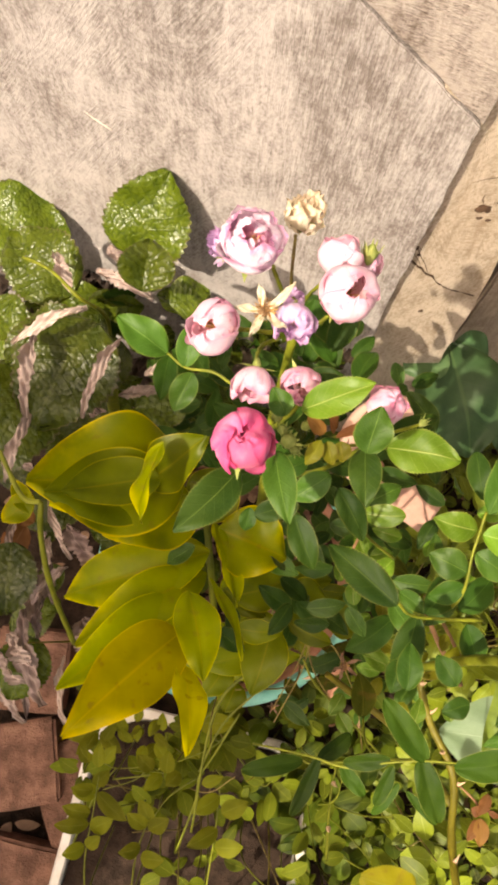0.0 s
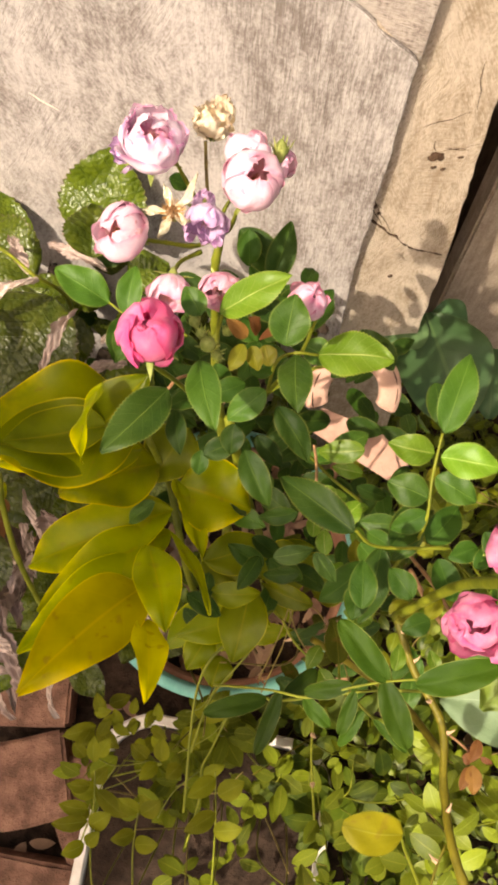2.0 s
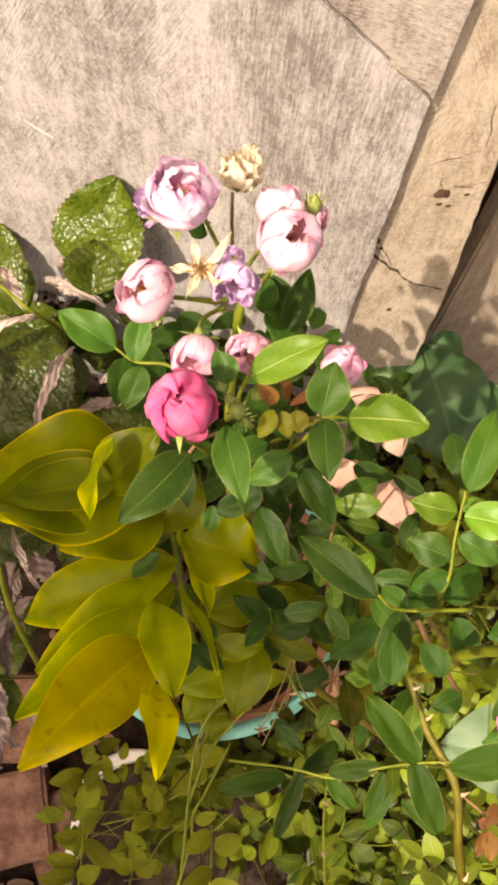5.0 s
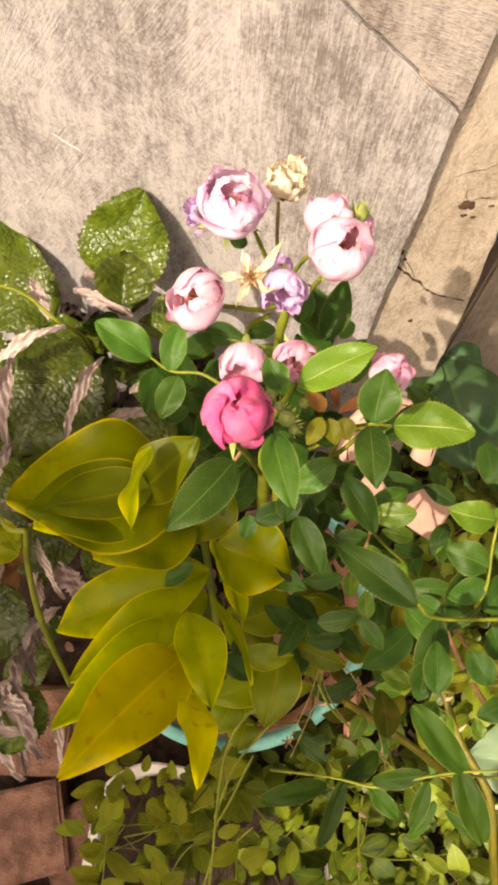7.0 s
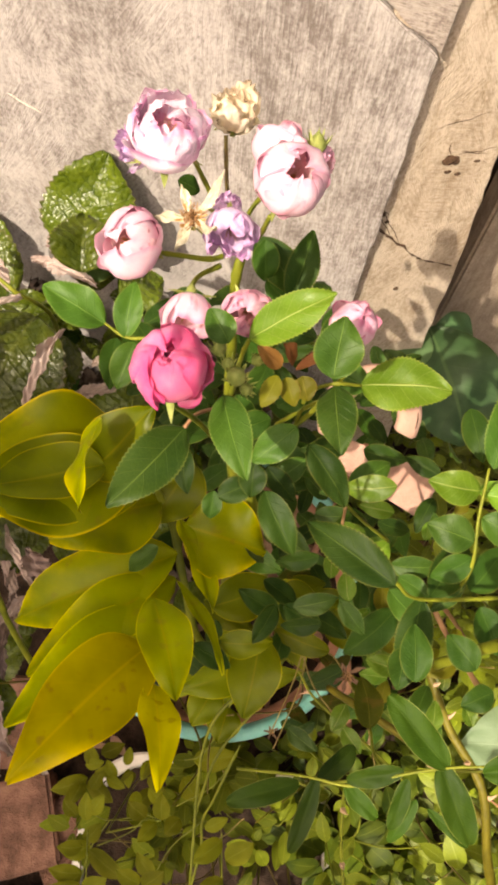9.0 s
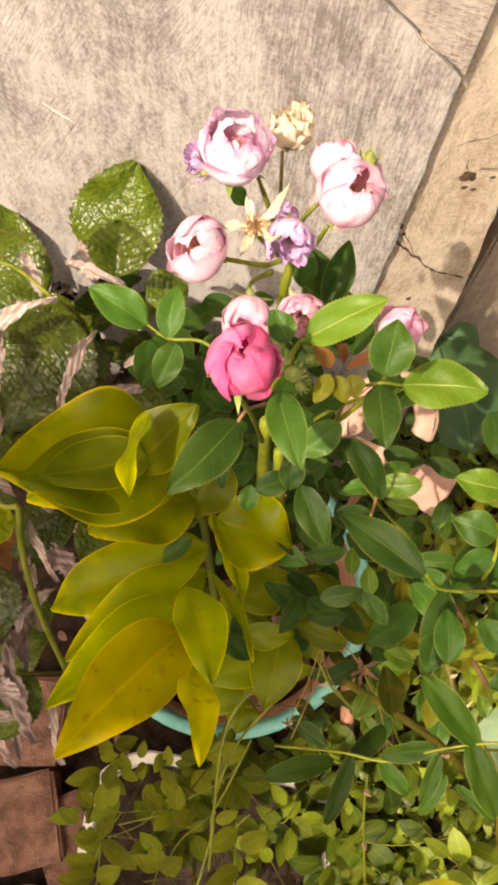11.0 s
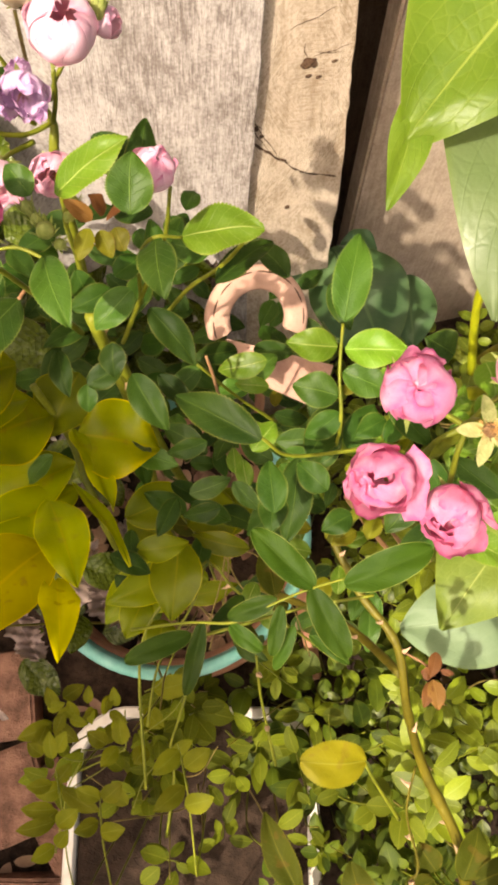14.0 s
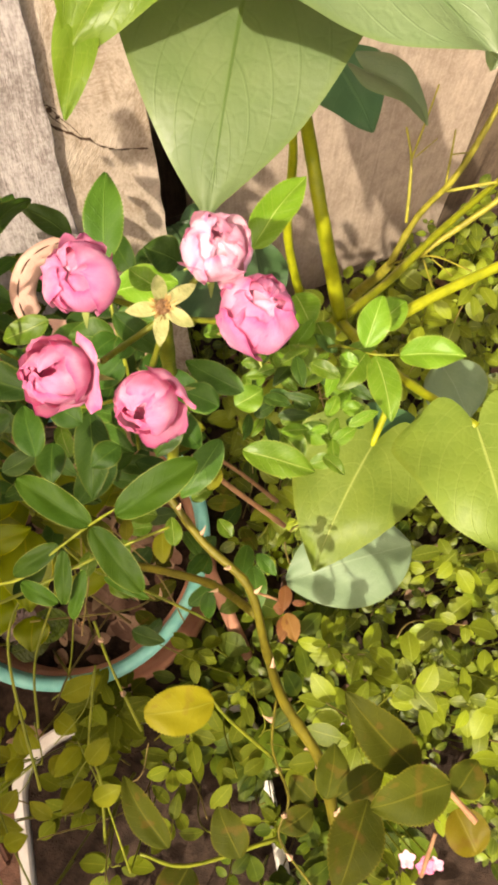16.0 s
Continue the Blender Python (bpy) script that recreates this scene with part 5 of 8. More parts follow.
bloom(bush, PINK, (0.158, -0.010, 1.285), 0.0118, 1.14, (0.10, -0.20, 0.98), "furled", 0.15, 20, (-0.02, 0.16, 0.10))
bloom(bush, PINK, (0.137, -0.039, 1.280), 0.0120, 1.00, (-0.43, -0.23, 0.87), "loose", 0.15, 21)
bloom(bush, PINK, (0.163, -0.055, 1.262), 0.0119, 1.00, (-0.42, -0.52, 0.74), "hollow", 0.15, 22)
bloom(bush, EDGED, (0.210, -0.006, 1.262), 0.0130, 1.15, (0.12, -0.20, 0.97), "cup", 0.09, 23, (0.0, 0.10, 0.06))
bloom(bush, PINK, (0.206, -0.051, 1.290), 0.0122, 1.27, (0.12, -0.20, 0.96), "furled", 0.15, 24, (0.0, 0.16, 0.10))
leaf(bush, BRIGHT, (0.242, 0.027, 1.190), (0.280, 0.047, 1.200), 0.021, (-0.24, 0.09, 0.97), 0.18, 0.10)
leaf(bush, GREEN, (0.205, 0.029, 1.200), (0.191, 0.037, 1.210), 0.018, (-0.11, -0.28, 0.95), 0.18, 0.10)
leaf(bush, BRIGHT, (0.188, 0.010, 1.220), (0.180, 0.023, 1.220), 0.011, (-0.11, -0.28, 0.95), 0.18, 0.10)
leaf(bush, OBLONG, (0.117, -0.059, 1.150), (0.093, -0.024, 1.155), 0.016, (0.06, -0.14, 0.99), 0.34, 0.06)
leaf(bush, OBLONG, (0.131, -0.062, 1.160), (0.176, -0.055, 1.168), 0.018, (-0.03, -0.10, 0.99), 0.34, 0.06)
leaf(bush, OBLONG, (0.098, -0.059, 1.140), (0.071, -0.062, 1.130), 0.011, (-0.11, -0.28, 0.95), 0.34, 0.06)
leaf(bush, OBLONG, (0.099, -0.063, 1.140), (0.089, -0.086, 1.130), 0.009, (-0.11, -0.28, 0.95), 0.34, 0.06)
leaf(bush, OBLONG, (0.104, -0.074, 1.130), (0.089, -0.093, 1.120), 0.008, (-0.11, -0.28, 0.95), 0.34, 0.06)
leaf(bush, OBLONG, (0.116, -0.058, 1.140), (0.127, -0.096, 1.130), 0.016, (-0.07, -0.19, 0.98), 0.34, 0.06)
leaf(bush, OBLONG, (0.111, -0.080, 1.120), (0.128, -0.099, 1.120), 0.006, (-0.11, -0.28, 0.95), 0.34, 0.06)
leaf(bush, OBLONG, (0.071, -0.065, 1.120), (0.085, -0.082, 1.120), 0.010, (-0.11, -0.28, 0.95), 0.34, 0.06)
leaf(bush, OBLONG, (0.057, -0.060, 1.120), (0.040, -0.095, 1.110), 0.010, (-0.11, -0.28, 0.95), 0.34, 0.06)
stem(bush, STEM, [(0.132, -0.059, 1.160), (0.116, -0.059, 1.150), (0.097, -0.061, 1.140), (0.074, -0.065, 1.130), (0.050, -0.059, 1.120), (0.017, -0.054, 1.100)], 0.0006, 0.0008)
leaf(bush, GREEN, (0.193, -0.045, 1.200), (0.180, -0.031, 1.200), 0.014, (-0.11, -0.28, 0.95), 0.18, 0.10)
leaf(bush, GREEN, (0.177, -0.026, 1.160), (0.160, -0.040, 1.150), 0.016, (-0.11, -0.28, 0.95), 0.18, 0.10)
leaf(bush, DARK, (0.145, -0.027, 1.150), (0.128, -0.032, 1.150), 0.014, (-0.11, -0.28, 0.95), 0.18, 0.10)
leaf(bush, GREEN, (0.196, -0.036, 1.120), (0.164, -0.055, 1.110), 0.017, (0.11, -0.27, 0.96), 0.18, 0.10)
leaf(bush, DARK, (0.133, -0.016, 1.170), (0.122, 0.001, 1.170), 0.015, (-0.11, -0.28, 0.95), 0.18, 0.10)
leaf(bush, DARK, (0.164, 0.005, 1.200), (0.148, -0.000, 1.200), 0.012, (-0.11, -0.28, 0.95), 0.18, 0.10)
leaf(bush, DARK, (0.161, -0.006, 1.200), (0.172, 0.006, 1.200), 0.010, (-0.11, -0.28, 0.95), 0.18, 0.10)
leaf(bush, DARK, (0.106, -0.019, 1.160), (0.109, 0.008, 1.160), 0.016, (-0.11, -0.28, 0.95), 0.18, 0.10)
leaf(bush, DARK, (0.112, -0.001, 1.120), (0.104, -0.022, 1.120), 0.017, (-0.11, -0.28, 0.95), 0.18, 0.10)
leaf(bush, DARK, (0.180, -0.011, 1.180), (0.191, -0.037, 1.170), 0.013, (-0.11, -0.28, 0.95), 0.18, 0.10)
leaf(bush, GREEN, (0.206, -0.043, 1.200), (0.188, -0.019, 1.200), 0.013, (-0.11, -0.28, 0.95), 0.18, 0.10)
leaf(bush, DARK, (0.166, 0.011, 1.210), (0.181, -0.012, 1.200), 0.013, (-0.11, -0.28, 0.95), 0.18, 0.10)
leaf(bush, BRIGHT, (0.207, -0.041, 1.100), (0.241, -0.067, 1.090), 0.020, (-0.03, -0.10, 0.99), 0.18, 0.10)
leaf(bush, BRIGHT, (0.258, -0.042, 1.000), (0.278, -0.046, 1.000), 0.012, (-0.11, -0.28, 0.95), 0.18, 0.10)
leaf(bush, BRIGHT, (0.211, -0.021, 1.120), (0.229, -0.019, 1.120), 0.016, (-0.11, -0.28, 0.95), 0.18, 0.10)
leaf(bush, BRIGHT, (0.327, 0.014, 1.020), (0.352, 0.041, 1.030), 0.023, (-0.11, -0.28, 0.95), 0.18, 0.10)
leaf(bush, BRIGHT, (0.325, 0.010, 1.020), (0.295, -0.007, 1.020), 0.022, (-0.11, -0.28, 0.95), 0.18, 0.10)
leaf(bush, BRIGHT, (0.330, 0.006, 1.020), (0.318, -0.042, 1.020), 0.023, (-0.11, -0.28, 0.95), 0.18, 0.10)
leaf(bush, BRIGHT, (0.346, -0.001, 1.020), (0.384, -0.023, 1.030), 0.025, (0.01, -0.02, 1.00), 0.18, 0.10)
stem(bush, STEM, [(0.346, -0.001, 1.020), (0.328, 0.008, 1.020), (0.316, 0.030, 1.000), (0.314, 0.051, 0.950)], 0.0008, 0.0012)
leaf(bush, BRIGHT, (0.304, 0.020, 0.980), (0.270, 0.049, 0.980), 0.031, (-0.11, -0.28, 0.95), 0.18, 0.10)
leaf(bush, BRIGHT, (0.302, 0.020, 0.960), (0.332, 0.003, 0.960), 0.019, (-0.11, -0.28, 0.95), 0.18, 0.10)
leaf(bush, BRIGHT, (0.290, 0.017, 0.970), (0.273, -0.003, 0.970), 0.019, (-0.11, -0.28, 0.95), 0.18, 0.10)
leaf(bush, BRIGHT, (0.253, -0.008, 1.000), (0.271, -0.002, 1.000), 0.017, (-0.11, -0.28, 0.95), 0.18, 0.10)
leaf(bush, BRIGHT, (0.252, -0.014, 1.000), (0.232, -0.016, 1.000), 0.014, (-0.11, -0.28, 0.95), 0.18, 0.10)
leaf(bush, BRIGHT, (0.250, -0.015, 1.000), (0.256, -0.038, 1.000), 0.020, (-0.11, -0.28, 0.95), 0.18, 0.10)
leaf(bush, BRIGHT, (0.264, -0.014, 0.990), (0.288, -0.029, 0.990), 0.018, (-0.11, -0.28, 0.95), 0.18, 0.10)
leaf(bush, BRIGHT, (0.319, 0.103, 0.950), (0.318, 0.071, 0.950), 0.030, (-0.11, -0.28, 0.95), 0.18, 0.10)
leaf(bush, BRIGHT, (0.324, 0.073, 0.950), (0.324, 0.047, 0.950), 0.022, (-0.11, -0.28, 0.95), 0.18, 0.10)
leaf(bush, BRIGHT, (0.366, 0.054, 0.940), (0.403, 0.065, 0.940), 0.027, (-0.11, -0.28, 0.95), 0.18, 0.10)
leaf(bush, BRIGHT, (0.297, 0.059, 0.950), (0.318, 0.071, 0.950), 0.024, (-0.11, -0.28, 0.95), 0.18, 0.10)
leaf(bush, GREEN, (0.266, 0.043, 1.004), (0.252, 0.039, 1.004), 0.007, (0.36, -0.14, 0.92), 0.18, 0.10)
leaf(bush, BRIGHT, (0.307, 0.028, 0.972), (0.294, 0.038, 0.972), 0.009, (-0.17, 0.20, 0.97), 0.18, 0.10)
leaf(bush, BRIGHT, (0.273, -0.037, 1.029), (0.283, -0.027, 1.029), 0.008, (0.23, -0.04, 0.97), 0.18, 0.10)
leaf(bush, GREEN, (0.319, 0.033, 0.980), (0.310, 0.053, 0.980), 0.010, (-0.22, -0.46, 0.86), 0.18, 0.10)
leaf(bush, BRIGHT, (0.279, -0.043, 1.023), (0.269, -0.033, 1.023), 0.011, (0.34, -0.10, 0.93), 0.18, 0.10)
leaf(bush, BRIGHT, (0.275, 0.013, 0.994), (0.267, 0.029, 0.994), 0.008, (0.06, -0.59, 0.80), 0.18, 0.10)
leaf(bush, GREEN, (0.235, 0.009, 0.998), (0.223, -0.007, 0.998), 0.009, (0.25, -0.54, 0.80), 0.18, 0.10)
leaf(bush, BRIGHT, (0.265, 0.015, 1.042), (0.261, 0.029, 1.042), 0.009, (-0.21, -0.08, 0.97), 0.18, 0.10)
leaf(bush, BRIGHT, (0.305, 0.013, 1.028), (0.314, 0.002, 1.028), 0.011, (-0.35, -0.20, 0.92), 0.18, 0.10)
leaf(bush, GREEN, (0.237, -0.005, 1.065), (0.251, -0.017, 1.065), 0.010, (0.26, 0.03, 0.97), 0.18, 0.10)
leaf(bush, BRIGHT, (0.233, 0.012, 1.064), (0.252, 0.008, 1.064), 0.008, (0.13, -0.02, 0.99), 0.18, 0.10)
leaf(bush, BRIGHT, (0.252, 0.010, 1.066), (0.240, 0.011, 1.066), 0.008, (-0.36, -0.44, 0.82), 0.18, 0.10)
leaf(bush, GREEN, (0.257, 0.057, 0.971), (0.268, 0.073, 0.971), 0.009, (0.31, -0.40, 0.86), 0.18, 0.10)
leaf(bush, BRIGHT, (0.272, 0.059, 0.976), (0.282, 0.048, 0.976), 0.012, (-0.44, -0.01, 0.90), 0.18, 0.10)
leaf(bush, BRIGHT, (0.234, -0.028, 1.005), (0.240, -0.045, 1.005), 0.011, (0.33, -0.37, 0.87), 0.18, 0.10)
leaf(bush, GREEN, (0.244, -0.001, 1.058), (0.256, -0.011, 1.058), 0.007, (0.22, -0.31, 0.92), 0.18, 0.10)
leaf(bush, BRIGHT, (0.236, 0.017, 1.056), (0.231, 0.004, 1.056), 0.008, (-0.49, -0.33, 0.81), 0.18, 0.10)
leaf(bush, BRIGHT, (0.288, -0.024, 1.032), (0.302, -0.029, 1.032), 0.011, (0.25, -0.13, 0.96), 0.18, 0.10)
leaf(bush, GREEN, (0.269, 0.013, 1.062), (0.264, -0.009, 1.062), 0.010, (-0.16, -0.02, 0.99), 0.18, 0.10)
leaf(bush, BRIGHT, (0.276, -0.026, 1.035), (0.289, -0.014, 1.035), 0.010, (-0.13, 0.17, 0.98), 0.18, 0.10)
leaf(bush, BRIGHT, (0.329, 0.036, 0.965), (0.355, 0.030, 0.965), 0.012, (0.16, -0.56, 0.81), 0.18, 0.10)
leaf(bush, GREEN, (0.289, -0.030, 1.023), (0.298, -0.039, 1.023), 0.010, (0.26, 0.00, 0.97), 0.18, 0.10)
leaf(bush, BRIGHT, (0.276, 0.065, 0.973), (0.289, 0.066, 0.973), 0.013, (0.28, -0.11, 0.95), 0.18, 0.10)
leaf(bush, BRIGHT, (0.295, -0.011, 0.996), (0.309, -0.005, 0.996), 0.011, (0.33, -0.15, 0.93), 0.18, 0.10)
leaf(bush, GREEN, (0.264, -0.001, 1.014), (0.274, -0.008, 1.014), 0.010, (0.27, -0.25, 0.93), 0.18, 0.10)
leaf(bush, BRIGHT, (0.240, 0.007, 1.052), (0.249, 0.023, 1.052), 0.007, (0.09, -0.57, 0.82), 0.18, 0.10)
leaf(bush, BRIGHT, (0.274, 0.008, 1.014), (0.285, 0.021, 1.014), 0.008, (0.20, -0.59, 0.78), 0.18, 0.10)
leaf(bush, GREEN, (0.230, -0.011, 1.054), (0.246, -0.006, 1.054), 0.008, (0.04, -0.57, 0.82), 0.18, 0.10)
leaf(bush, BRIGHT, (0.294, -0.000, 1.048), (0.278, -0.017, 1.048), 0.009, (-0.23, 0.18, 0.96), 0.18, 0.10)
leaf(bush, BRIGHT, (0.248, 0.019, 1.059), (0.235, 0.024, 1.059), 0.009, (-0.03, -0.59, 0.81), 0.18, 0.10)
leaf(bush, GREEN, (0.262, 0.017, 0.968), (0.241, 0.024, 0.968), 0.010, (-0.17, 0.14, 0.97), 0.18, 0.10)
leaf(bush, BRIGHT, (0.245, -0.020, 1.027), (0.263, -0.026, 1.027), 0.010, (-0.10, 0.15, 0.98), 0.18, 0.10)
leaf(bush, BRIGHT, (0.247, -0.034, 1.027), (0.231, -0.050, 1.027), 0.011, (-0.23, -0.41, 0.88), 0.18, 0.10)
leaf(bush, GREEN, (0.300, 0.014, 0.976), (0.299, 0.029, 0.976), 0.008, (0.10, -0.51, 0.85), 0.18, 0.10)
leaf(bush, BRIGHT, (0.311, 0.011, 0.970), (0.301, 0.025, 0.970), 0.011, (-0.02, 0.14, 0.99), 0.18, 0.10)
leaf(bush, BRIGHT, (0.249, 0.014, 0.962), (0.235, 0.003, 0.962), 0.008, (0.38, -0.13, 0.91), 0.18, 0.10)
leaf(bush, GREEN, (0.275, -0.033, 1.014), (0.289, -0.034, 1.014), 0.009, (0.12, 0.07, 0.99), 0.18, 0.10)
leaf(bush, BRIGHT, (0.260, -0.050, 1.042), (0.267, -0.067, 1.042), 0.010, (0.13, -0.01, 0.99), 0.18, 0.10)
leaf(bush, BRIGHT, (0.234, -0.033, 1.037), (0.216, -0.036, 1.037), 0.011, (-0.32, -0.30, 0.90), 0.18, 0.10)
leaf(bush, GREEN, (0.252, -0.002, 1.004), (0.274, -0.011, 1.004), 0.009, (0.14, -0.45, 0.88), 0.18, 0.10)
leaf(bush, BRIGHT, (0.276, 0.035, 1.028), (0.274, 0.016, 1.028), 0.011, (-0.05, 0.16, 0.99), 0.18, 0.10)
leaf(bush, BRIGHT, (0.275, 0.005, 1.061), (0.289, -0.012, 1.061), 0.011, (-0.03, -0.36, 0.93), 0.18, 0.10)
leaf(bush, GREEN, (0.242, 0.019, 1.046), (0.236, -0.004, 1.046), 0.011, (-0.44, -0.22, 0.87), 0.18, 0.10)
leaf(bush, BRIGHT, (0.236, -0.030, 1.020), (0.238, -0.051, 1.020), 0.010, (0.25, -0.50, 0.83), 0.18, 0.10)
leaf(bush, BRIGHT, (0.292, 0.041, 0.973), (0.298, 0.029, 0.973), 0.009, (-0.26, 0.27, 0.93), 0.18, 0.10)
leaf(bush, GREEN, (0.230, -0.038, 1.065), (0.233, -0.019, 1.065), 0.009, (0.31, -0.18, 0.93), 0.18, 0.10)
leaf(bush, BRIGHT, (0.272, -0.006, 0.977), (0.278, 0.014, 0.977), 0.010, (0.23, -0.33, 0.92), 0.18, 0.10)
leaf(bush, BRIGHT, (0.246, 0.030, 1.035), (0.260, 0.036, 1.035), 0.009, (0.19, -0.43, 0.88), 0.18, 0.10)
leaf(bush, GREEN, (0.250, -0.009, 1.066), (0.267, -0.020, 1.066), 0.006, (-0.46, -0.27, 0.85), 0.18, 0.10)
leaf(bush, BRIGHT, (0.271, -0.042, 1.039), (0.265, -0.059, 1.039), 0.009, (-0.23, 0.15, 0.96), 0.18, 0.10)
leaf(bush, BRIGHT, (0.281, -0.041, 1.053), (0.303, -0.040, 1.053), 0.008, (0.25, -0.25, 0.94), 0.18, 0.10)
leaf(bush, GREEN, (0.228, -0.012, 1.059), (0.243, -0.010, 1.059), 0.009, (-0.12, -0.53, 0.84), 0.18, 0.10)
leaf(bush, BRIGHT, (0.273, -0.001, 1.059), (0.290, 0.008, 1.059), 0.008, (-0.01, -0.35, 0.94), 0.18, 0.10)
leaf(bush, BRIGHT, (0.269, -0.045, 1.037), (0.290, -0.040, 1.037), 0.010, (0.03, -0.22, 0.98), 0.18, 0.10)
leaf(bush, GREEN, (0.303, -0.006, 1.020), (0.314, -0.023, 1.020), 0.009, (-0.06, -0.40, 0.91), 0.18, 0.10)
leaf(bush, BRIGHT, (0.272, 0.059, 0.973), (0.288, 0.082, 0.973), 0.012, (0.40, -0.14, 0.90), 0.18, 0.10)
leaf(bush, BRIGHT, (0.300, 0.059, 0.962), (0.320, 0.072, 0.962), 0.012, (-0.00, -0.58, 0.82), 0.18, 0.10)
leaf(bush, GREEN, (0.269, 0.014, 1.050), (0.249, 0.004, 1.050), 0.010, (-0.28, -0.18, 0.94), 0.18, 0.10)
leaf(bush, BRIGHT, (0.280, 0.017, 1.055), (0.257, 0.013, 1.055), 0.010, (-0.18, 0.02, 0.98), 0.18, 0.10)
leaf(bush, BRIGHT, (0.267, -0.037, 1.058), (0.254, -0.036, 1.058), 0.006, (0.23, -0.48, 0.84), 0.18, 0.10)
stem(bush, STEM, [(0.306, 0.029, 0.922), (0.335, 0.046, 0.872), (0.352, 0.090, 0.782)], 0.0006, 0.0009)
stem(bush, STEM_DARK, [(0.317, 0.085, 0.874), (0.313, 0.091, 0.824), (0.305, 0.139, 0.734)], 0.0006, 0.0009)
stem(bush, STEM, [(0.249, 0.021, 0.862), (0.247, 0.054, 0.812), (0.292, 0.037, 0.722)], 0.0006, 0.0009)
stem(bush, STEM_DARK, [(0.329, 0.038, 0.855), (0.337, 0.058, 0.805), (0.411, 0.089, 0.715)], 0.0006, 0.0009)
stem(bush, STEM, [(0.268, 0.030, 0.855), (0.299, 0.044, 0.805), (0.285, 0.061, 0.715)], 0.0006, 0.0009)
stem(bush, STEM_DARK, [(0.321, 0.041, 0.950), (0.320, 0.056, 0.900), (0.312, 0.094, 0.810)], 0.0006, 0.0009)
stem(bush, STEM, [(0.292, 0.092, 0.845), (0.298, 0.122, 0.795), (0.350, 0.122, 0.705)], 0.0006, 0.0009)
stem(bush, STEM_DARK, [(0.269, 0.011, 0.862), (0.259, 0.012, 0.812), (0.317, 0.024, 0.722)], 0.0006, 0.0009)
stem(bush, STEM, [(0.324, 0.037, 0.957), (0.343, 0.046, 0.907), (0.398, 0.105, 0.817)], 0.0006, 0.0009)
stem(bush, STEM_DARK, [(0.283, 0.075, 0.902), (0.295, 0.092, 0.852), (0.287, 0.122, 0.762)], 0.0006, 0.0009)
stem(bush, STEM, [(0.317, 0.020, 0.845), (0.321, 0.052, 0.795), (0.319, 0.067, 0.705)], 0.0006, 0.0009)
stem(bush, STEM_DARK, [(0.267, 0.041, 0.885), (0.268, 0.051, 0.835), (0.331, 0.095, 0.745)], 0.0006, 0.0009)
stem(bush, STEM, [(0.267, 0.011, 0.868), (0.264, 0.045, 0.818), (0.303, 0.025, 0.728)], 0.0006, 0.0009)
stem(bush, STEM_DARK, [(0.335, 0.039, 0.845), (0.337, 0.049, 0.795), (0.369, 0.116, 0.705)], 0.0006, 0.0009)
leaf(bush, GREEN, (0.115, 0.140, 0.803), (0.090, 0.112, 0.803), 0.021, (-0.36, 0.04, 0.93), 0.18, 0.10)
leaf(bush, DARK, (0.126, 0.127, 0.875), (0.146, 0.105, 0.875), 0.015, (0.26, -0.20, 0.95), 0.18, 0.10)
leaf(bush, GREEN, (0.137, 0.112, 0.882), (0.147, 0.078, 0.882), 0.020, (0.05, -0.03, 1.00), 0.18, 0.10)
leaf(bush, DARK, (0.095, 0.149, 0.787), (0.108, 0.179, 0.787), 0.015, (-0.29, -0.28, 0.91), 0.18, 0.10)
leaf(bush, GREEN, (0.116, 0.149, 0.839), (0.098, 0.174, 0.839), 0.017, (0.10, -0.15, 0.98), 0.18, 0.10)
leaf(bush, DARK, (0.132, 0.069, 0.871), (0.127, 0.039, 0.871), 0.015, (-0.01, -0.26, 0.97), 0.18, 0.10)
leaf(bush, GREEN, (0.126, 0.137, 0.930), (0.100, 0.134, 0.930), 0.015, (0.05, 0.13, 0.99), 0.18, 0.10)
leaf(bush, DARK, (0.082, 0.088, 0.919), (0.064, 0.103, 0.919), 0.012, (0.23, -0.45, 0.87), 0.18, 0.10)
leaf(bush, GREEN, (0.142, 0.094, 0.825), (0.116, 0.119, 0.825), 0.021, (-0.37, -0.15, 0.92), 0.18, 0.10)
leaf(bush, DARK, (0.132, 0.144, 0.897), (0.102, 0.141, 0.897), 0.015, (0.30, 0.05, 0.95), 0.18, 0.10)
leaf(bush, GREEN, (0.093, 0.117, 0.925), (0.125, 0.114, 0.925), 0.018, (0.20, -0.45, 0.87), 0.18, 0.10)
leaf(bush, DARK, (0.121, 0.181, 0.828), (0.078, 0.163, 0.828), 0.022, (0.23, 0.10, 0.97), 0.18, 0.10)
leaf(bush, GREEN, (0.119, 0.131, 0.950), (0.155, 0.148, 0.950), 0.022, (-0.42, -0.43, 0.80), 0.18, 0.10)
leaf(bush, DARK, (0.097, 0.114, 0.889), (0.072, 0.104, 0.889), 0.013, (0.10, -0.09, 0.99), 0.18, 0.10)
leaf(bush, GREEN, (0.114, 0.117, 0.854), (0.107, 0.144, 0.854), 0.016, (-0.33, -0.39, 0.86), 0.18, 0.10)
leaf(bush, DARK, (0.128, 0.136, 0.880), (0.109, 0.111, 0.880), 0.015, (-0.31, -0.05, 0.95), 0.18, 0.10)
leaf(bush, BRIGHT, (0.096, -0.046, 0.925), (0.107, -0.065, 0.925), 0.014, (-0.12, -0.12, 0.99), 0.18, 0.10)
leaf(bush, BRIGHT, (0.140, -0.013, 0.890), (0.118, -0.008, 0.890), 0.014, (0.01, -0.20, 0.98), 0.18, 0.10)
